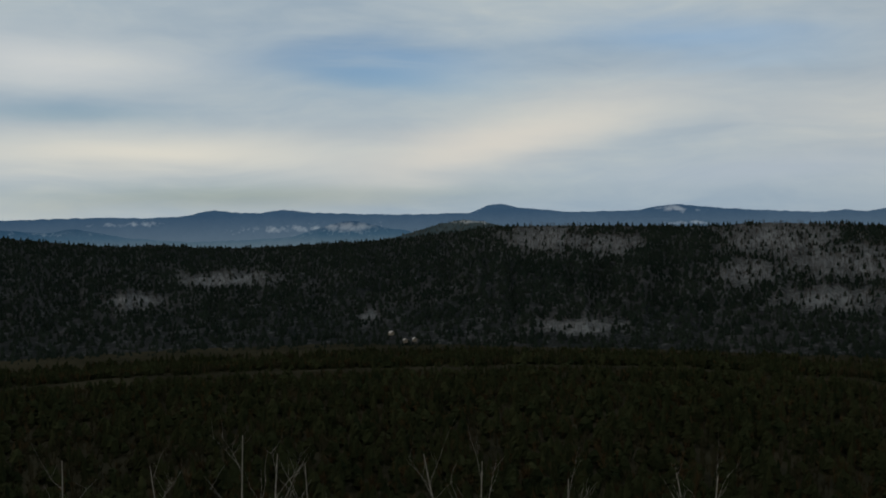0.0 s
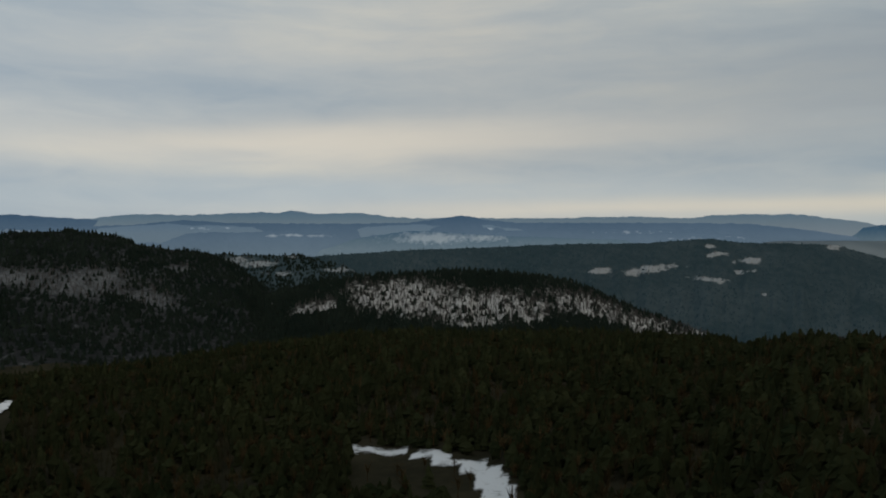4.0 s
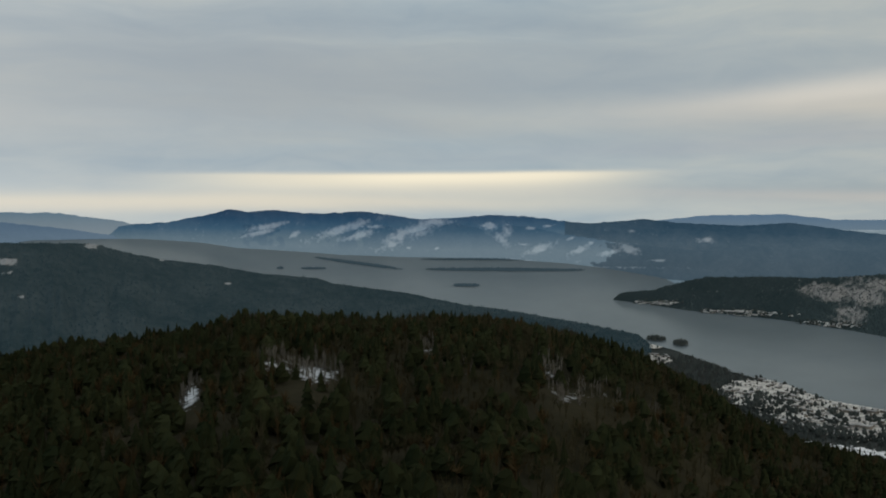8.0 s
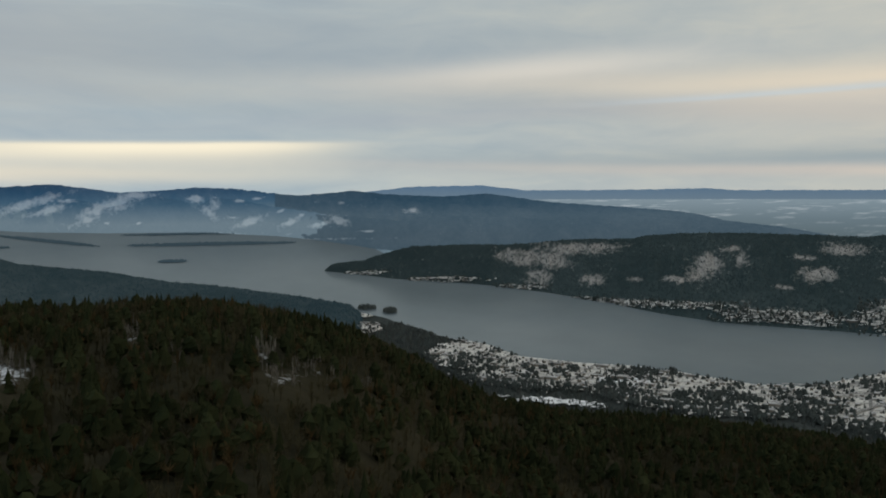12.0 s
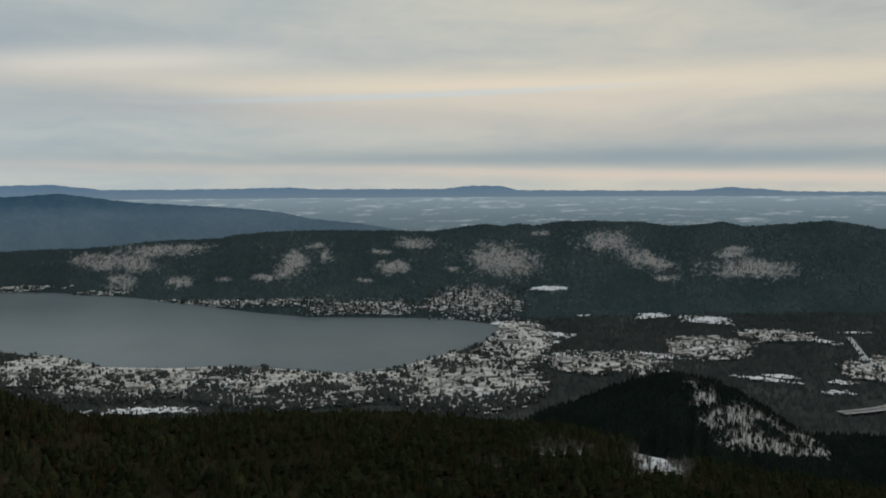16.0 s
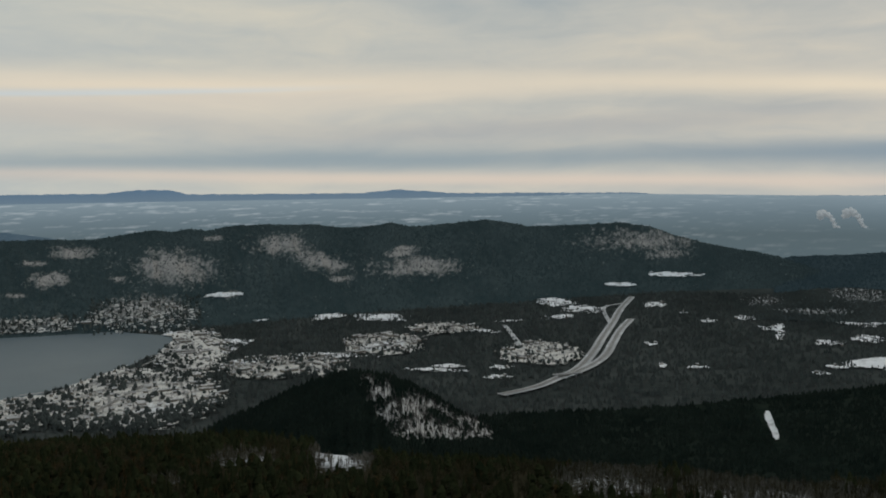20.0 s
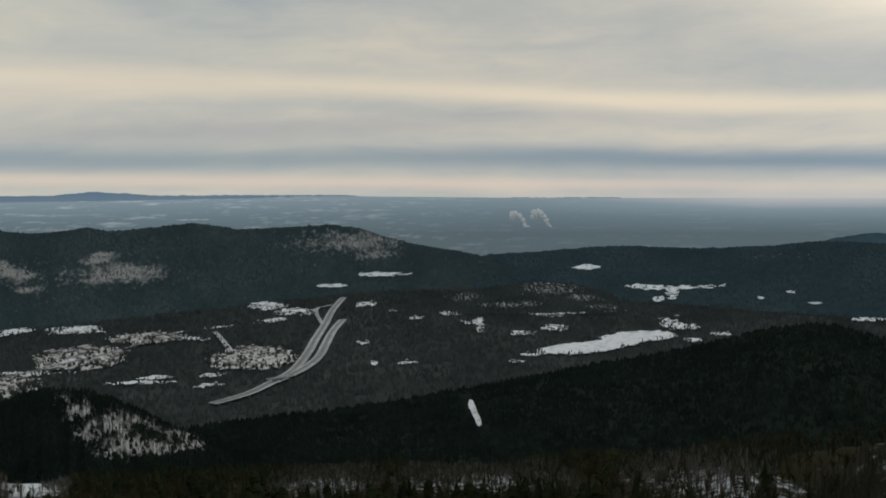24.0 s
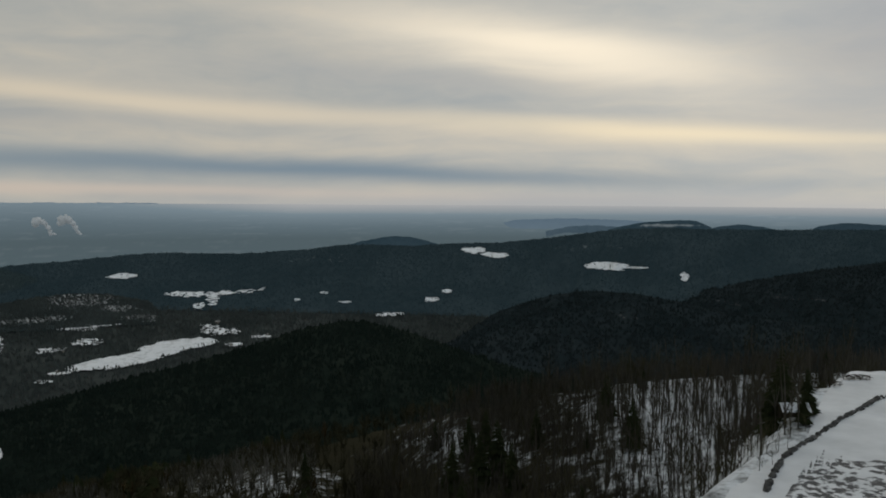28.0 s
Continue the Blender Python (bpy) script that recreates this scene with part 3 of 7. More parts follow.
# ---- hills ----
class Hill:
    """One hill face: crest knots (bearing, elevation), crest and foot distances, and where snow shows on it."""

    def __init__(self, name, crest, dist, foot, foot_z, mat, label, tree=0.0, snow=(), base=-0.3, rough=0.05, gully=0.06, power=0.9, step=0.14, seed=1, rows=30, taper=(0.0, 0.0), wob=1.0):
        self.crest, self.tree, self.snow, self.base, self.seed = crest, tree, snow, base, seed
        self.dist = dist if isinstance(dist, list) else [(0, dist)]
        self.foot = foot if isinstance(foot, list) else [(0, foot)]
        self.taper, self.wob = taper, wob
        self.foot_z, self.rough, self.gully, self.power = foot_z, rough, gully, power
        self.a0, self.a1 = crest[0][0], crest[-1][0]
        n = max(12, int((self.a1 - self.a0) / step))
        a = np.linspace(self.a0, self.a1, n)
        s = np.concatenate([np.linspace(0, 1, rows), [1.04, 1.12, 1.3]])
        A, S = np.meshgrid(a, s, indexing="ij")
        R, Z = self.at(A, S)
        X, Y = polar(A, R)
        self.ob = sheet(name, X, Y, Z, [mat], self.zone(A, R, Z), True, label, "mountain" if self.dist[0][1] > 3000 else "hill")

    def at(self, a, s):
        rc, rf = knots(self.dist, a), knots(self.foot, a)
        w = 0.22
        el = (knots(self.crest, a - w) + 2 * knots(self.crest, a) + knots(self.crest, a + w)) / 4
        el = el + (fbm(a * 3.1, a * 0 + self.seed, self.seed) - 0.5) * self.rough * 2
        zc = EYE + rc * np.tan(np.radians(el)) - self.tree
        zf = np.minimum(self.foot_z, zc - 2)
        if self.taper[0]:
            zc = zf + (zc - zf) * np.clip((a - self.a0) / self.taper[0], 0, 1) ** 0.6
        if self.taper[1]:
            zc = zf + (zc - zf) * np.clip((self.a1 - a) / self.taper[1], 0, 1) ** 0.6
        q = np.clip(s, 0, 1)
        bump = (fbm(a * 1.1 + 7, s * 2.2, self.seed + 3) - 0.5) * self.gully * 4 * np.sin(np.pi * q)
        front = zf + (zc - zf) * np.clip(q ** self.power + bump, 0.55 * q, 1.0)
        z = np.where(s <= 1, front, zc - (zc - zf + 80) * (s - 1) * 3.0)
        return rf + (rc - rf) * np.where(s <= 1, q, 1 + (s - 1) * 0.2), z

    def zone(self, a, r, z):
        el = np.degrees(np.arctan2(z - EYE, r))
        wa = a + (fbm(a * 0.7, el * 1.4, self.seed + 21) - 0.5) * 3.0 * self.wob
        we = el + (fbm(a * 0.6 + 9, el * 1.6, self.seed + 25) - 0.5) * 1.1 * self.wob * np.clip(-el / 4, 0.15, 1)
        return spots(self.snow, wa, we) * (0.45 + 1.5 * fbm(a * 2.4, el * 3.2, self.seed + 31)) + self.base + (fbm(a * 0.9, el * 1.6, self.seed + 11) - 0.5) * 0.5 + (fbm(a * 4.5, el * 6.0, self.seed + 12, 3) - 0.5) * 0.7

    def reach(self, a, el):
        """Distance at which a line of sight meets the face."""
        q = np.linspace(0.01, 1, 200)
        r, z = self.at(np.full_like(q, a), q)
        return float(r[np.argmin(np.abs(np.degrees(np.arctan2(z - EYE, r)) - el))])

    def meet(self, A, E):
        """Distances at which many lines of sight meet the face."""
        q = np.linspace(0.01, 1, 160)
        out = np.empty(A.shape)
        for i in range(A.shape[0]):
            r, z = self.at(A[i][:, None] + 0 * q[None], q[None] + 0 * A[i][:, None])
            k = np.argmin(np.abs(np.degrees(np.arctan2(z - EYE, r)) - E[i][:, None]), 1)
            out[i] = r[np.arange(len(k)), k]
        return out

    def scatter(self, count, seed=0):
        """Random places on the face: true x, y, z and zone there."""
        rng = np.random.default_rng(seed + self.seed * 17)
        a = rng.uniform(self.a0, self.a1, count)
        s = rng.uniform(0, 1, count) ** 0.8
        r, z = self.at(a, s)
        x, y = polar(a, r)
        return x, y, z, self.zone(a, r, z)


NORTH = [(-27, 0.42), (-21, 0.52), (-18.9, 0.45), (-16.3, 0.54), (-14.7, 0.9), (-13.5, 0.74), (-11.8, 0.67), (-10.3, 0.87), (-8.7, 0.66), (-3.1, 0.42), (1.9, 0.46), (2.8, 0.9), (3.7, 1.03),
         (5, 0.75), (8.3, 0.4), (12.5, 0.42), (13.6, 0.65), (14.8, 0.77), (18, 0.42), (21, 0.2)]
NORTH_FAR = [(15, 0.5), (18, 0.4), (22.9, 0.11), (25.7, 0.06), (27.2, 0.36), (29.4, 0.04), (33, 0.15), (36.8, 0.37), (41.4, 0.05), (43, 0.0), (52, -0.25)]
NORTH_EAST = [(27, -0.1), (36, 0.15), (41.4, 0.1), (42.8, 0.26), (44.5, 0.38), (46.9, 0.3), (49, 0.38), (51.4, 0.5), (52.6, 0.42), (53.6, 0.6), (54.8, 0.35), (58, 0.42), (59.5, 0.18), (61.6, 0.06), (70.8, 0.04),
              (75.1, 0.12), (79, 0.0), (79.9, 0.14), (81.5, 0.23), (85.4, 0.2), (88.8, -0.3), (91, -0.45)]
SOUTH_RIM = [(121, -0.35), (125.7, 0.14), (130.3, 0.2), (133, -0.12), (136.7, -0.14), (144.6, -0.03), (146, -0.15), (154.2, -0.17), (155.7, 0.02), (157.9, 0.0), (159, -0.28), (169.8, -0.36), (172.2, -0.14),
             (176, -0.42), (184, -0.5), (187.2, -0.51), (190.8, -0.78), (204.7, -0.84), (207.1, -1.05), (212, -1.15), (216, -1.5), (220, -1.8), (228, -2.3), (240, -2.5), (262, -2.5)]
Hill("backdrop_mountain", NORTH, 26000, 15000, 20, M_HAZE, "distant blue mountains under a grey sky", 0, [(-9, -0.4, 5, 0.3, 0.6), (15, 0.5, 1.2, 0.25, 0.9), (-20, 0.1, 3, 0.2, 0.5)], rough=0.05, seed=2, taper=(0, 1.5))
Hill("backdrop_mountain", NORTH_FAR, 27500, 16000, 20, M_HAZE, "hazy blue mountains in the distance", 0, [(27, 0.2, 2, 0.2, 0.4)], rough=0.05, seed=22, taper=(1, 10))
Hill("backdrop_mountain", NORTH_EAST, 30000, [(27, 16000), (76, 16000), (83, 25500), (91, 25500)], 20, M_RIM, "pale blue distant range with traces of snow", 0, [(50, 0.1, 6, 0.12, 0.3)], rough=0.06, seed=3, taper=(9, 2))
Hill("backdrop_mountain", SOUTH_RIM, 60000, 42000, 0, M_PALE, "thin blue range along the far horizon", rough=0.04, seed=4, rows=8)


def build_plain():
    a = np.linspace(127, 275, 900)
    A, Q = np.meshgrid(a, np.linspace(0, 1, 60), indexing="ij")
    R = 6400 * (np.interp(A, [185, 197, 205, 220, 262], [52000, 38000, 34000, 31000, 29000]) / 6400) ** Q
    X, Y = polar(A, R)
    el = -np.degrees(np.arctan(EYE / R))
    field = fbm(A * 0.45, el * 7, 41) * 0.6 + fbm(A * 1.6, el * 16, 47) * 0.4
    fields = np.clip((field - 0.57) * 6, 0, 1) * np.clip((195 - A) / 25 + 0.35, 0.15, 1)
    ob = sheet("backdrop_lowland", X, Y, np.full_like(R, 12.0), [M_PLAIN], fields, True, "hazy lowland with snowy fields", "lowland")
    # share of painted haze at each point, by elevation and bearing
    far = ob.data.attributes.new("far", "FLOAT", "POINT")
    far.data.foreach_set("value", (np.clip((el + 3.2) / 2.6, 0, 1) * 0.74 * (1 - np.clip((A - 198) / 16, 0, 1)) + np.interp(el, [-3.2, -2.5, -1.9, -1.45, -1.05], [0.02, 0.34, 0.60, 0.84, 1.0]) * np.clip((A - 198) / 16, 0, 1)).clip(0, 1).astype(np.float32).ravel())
    return ob


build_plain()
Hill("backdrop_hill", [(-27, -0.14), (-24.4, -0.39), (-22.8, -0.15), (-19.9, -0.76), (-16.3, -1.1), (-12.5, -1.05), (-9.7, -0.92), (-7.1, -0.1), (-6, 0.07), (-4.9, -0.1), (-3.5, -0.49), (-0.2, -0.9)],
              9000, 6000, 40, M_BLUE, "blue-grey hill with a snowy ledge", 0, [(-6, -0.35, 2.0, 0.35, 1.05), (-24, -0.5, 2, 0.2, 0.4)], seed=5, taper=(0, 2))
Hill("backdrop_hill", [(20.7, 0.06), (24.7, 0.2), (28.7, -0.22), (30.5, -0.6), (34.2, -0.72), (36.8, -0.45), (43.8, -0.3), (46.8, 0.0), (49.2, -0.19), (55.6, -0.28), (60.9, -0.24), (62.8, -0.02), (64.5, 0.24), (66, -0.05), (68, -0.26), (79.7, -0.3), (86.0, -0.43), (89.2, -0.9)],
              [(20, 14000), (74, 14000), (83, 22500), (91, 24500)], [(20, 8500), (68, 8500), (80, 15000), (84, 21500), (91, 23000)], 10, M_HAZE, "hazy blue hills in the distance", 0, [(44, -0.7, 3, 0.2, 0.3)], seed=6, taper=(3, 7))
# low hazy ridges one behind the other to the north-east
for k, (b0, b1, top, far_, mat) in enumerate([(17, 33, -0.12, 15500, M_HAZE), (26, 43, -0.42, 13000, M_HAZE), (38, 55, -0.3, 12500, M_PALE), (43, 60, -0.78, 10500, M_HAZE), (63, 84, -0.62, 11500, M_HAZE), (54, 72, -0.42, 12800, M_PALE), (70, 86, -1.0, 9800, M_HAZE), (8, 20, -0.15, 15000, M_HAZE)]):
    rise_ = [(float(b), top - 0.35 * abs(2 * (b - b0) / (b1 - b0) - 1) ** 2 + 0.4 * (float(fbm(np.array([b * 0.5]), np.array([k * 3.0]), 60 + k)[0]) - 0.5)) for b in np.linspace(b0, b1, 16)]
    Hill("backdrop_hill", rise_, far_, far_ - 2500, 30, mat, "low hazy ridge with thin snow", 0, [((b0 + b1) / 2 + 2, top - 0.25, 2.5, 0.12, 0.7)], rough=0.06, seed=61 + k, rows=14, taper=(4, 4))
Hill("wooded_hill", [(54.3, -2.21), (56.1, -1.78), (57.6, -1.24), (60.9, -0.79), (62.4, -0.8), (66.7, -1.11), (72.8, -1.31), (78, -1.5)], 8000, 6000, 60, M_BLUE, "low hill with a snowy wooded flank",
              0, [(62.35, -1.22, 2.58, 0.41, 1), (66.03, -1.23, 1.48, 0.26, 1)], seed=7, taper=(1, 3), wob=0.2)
knob = Hill("wooded_hill", [(-5.3, -1.52), (-3.1, -1.01), (-0.1, -0.15), (1.3, 0.05), (2.8, -0.09), (5.7, -0.98)], 3600, 2900, 400, M_MID, "rounded wooded hill with a bare ledge", 8, [(1.3, -0.2, 1.6, 0.2, 0.9)], seed=8, taper=(1, 1))
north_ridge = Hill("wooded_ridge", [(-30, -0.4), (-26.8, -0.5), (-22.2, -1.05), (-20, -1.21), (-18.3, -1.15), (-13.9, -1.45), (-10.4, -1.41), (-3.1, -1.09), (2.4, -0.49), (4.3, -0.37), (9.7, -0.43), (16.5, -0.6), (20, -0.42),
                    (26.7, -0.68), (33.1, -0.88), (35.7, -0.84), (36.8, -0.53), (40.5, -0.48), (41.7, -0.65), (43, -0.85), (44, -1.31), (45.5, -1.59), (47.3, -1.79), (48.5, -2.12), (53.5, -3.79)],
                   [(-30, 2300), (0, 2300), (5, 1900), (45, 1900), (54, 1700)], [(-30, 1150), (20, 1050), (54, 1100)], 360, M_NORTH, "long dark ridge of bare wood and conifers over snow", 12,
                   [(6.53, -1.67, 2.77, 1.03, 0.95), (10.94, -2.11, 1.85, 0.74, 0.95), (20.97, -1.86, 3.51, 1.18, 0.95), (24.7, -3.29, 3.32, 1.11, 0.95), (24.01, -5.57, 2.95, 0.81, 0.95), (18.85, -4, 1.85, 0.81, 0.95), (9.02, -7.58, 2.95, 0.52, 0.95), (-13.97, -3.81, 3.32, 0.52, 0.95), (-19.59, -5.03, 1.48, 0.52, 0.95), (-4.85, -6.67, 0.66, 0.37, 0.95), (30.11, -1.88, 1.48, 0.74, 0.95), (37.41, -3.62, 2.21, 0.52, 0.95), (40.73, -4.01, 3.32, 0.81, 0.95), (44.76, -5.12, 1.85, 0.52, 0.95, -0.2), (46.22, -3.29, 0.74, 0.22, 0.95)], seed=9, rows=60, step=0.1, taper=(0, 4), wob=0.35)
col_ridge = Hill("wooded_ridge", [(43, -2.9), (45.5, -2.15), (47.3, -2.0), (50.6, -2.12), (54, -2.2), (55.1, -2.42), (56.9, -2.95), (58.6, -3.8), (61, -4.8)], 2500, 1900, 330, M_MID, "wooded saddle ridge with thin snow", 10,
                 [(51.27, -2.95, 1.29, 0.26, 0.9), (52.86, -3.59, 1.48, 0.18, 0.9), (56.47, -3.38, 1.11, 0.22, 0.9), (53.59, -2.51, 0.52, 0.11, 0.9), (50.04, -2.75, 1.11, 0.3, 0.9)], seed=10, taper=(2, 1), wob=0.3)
snowy_hill = Hill("wooded_hill", [(48, -6.6), (49.6, -5.73), (51.2, -4.93), (52.5, -4.45), (54.5, -3.98), (56.5, -3.66), (60, -3.4), (64.3, -3.22), (66.9, -3.31), (69.5, -3.57), (71.7, -3.98), (74, -4.9), (76.6, -5.95), (79, -6.75), (81.5, -7.55), (83.5, -8.3), (86, -9.2)],
                  1500, 1000, 330, M_NEAR, "rounded hill of leafless trees standing in snow", 12, [(60.86, -5.44, 4.06, 1.18, 1.15), (66.02, -6.19, 4.06, 1.18, 1.15), (72.59, -5.96, 2.58, 0.74, 1.15, -0.3), (76.5, -7.14, 2.58, 0.66, 1.15, -0.2), (79.61, -7.4, 1.66, 0.33, 1.15), (55, -6.09, 1.48, 0.44, 1.15, 0.2)], base=-0.35, seed=11, rows=44, step=0.08, taper=(1.5, 1), wob=0.3)
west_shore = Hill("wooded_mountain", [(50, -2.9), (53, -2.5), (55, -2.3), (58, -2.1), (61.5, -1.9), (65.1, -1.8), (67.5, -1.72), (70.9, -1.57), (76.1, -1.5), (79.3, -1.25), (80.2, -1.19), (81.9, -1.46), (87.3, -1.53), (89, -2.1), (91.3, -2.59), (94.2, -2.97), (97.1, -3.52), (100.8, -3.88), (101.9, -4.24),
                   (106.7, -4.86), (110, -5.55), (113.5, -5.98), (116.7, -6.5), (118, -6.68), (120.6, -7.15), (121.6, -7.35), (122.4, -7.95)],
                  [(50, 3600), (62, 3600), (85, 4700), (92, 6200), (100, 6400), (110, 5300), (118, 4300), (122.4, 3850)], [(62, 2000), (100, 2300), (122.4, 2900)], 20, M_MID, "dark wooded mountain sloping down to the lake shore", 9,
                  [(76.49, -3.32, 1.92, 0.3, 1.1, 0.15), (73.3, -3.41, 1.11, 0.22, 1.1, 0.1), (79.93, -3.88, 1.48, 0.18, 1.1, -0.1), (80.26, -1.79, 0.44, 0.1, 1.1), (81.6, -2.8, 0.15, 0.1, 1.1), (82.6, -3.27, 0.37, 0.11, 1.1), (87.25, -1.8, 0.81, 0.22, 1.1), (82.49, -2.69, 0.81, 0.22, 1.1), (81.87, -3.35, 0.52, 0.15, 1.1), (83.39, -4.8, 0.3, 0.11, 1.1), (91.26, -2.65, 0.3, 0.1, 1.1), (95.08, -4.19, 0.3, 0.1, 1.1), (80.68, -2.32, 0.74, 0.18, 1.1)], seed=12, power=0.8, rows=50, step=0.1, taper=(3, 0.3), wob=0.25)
RANGE_FOOT = [(86, 22900), (90, 22600), (93.4, 19300), (95.8, 15700), (102.3, 12700), (106.7, 11900), (111.5, 11700), (116.9, 10500), (119, 9700), (121, 8900), (123.2, 8050), (126, 7500), (152, 6900)]
LEDGES = [(97.84, -0.62, 1.4, 0.18, 1.15, 0.18), (97.14, -1.04, 1.18, 0.15, 1.15, 0.2), (99.4, -1.13, 0.37, 0.15, 1.15, 0.4), (102.42, -0.82, 1.92, 0.26, 1.15, 0.3), (103.42, -1.19, 1.03, 0.22, 1.15, 0.25), (104.51, -0.65, 0.66, 0.11, 1.15), (106.21, -1.27, 1.03, 0.48, 1.15, 0.5), (107.56, -0.8, 0.96, 0.44, 1.15, 0.2), (108.52, -0.33, 0.96, 0.26, 1.15), (105.73, -1.79, 0.89, 0.15, 1.15, 0.25), (106.75, -2.01, 0.22, 0.07, 1.15), (108.59, -2.06, 0.18, 0.07, 1.15), (111.98, -0.56, 0.52, 0.22, 1.15), (113.19, -0.89, 0.33, 0.44, 1.15), (112.78, -1.4, 0.48, 0.33, 1.15, -0.5), (114.7, -0.71, 0.26, 0.11, 1.15), (115.76, -0.56, 0.3, 0.07, 1.15), (117.23, -1.37, 0.37, 0.11, 1.15, 0.3), (115.14, -2.11, 1.03, 0.26, 1.15, 0.35), (114.33, -1.77, 0.44, 0.07, 1.15), (117.78, -2.1, 0.66, 0.22, 1.15, 0.35), (118.58, -1.66, 0.18, 0.11, 1.15), (120.97, -2.02, 0.81, 0.3, 1.15, -0.25), (119.67, -2.28, 0.74, 0.15, 1.15, 0.2), (121.11, -0.89, 0.22, 0.11, 1.15), (125.64, -1.43, 0.52, 0.18, 1.15), (122.65, -2.74, 0.59, 0.07, 1.15), (111.53, -2.8, 4.06, 0.07, 1.15), (115.21, -3.21, 6.64, 0.07, 1.15)]
RANGE = [(88, -1.0), (88.8, -0.62), (89.7, -0.45), (91.7, -0.35), (94.1, 0.14), (95.5, 0.5), (96.5, 0.29), (98, 0.46), (99.4, 0.27), (101.2, 0.2), (103.7, 0.37), (107.4, -0.12), (109.6, -0.08), (112.2, 0.15), (114.4, 0.05),
         (116.9, -0.27), (123.5, -0.7), (127.8, -0.92), (136.7, -1.56), (139.8, -1.72), (143.5, -2.07), (149, -2.5), (152, -2.95)]
RANGE_BACK = [(86, 26500), (93.4, 23000), (96, 18500), (103, 15500), (112, 14000), (125, 13000), (138, 11500), (152, 8800)]
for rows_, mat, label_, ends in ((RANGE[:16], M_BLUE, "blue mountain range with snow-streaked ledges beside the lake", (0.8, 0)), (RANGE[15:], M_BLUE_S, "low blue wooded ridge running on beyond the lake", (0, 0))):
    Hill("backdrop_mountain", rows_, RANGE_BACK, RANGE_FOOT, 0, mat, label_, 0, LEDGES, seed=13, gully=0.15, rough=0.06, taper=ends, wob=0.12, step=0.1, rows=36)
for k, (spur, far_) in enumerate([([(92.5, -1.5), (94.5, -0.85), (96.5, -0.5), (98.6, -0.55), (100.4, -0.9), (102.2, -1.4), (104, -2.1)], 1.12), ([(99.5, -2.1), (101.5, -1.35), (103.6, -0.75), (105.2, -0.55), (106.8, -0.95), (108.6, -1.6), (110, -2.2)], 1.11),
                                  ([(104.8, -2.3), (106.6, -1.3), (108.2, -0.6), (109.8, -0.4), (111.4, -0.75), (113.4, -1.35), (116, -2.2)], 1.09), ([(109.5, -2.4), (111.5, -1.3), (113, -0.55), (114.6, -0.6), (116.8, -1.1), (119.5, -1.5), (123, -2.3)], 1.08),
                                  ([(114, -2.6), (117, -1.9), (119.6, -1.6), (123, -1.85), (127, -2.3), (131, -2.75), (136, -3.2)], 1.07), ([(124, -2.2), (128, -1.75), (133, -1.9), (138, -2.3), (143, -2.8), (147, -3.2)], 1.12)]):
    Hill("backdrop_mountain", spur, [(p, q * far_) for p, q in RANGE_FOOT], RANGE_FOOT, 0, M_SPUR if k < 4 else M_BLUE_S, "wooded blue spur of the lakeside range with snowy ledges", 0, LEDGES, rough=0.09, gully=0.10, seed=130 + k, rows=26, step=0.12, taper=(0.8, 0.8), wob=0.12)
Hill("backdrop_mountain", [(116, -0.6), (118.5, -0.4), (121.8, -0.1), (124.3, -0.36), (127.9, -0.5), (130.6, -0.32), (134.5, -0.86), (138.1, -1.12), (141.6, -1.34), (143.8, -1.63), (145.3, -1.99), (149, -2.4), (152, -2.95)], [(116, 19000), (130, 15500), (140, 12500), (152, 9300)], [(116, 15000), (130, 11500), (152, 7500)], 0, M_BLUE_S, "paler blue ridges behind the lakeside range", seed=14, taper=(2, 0))
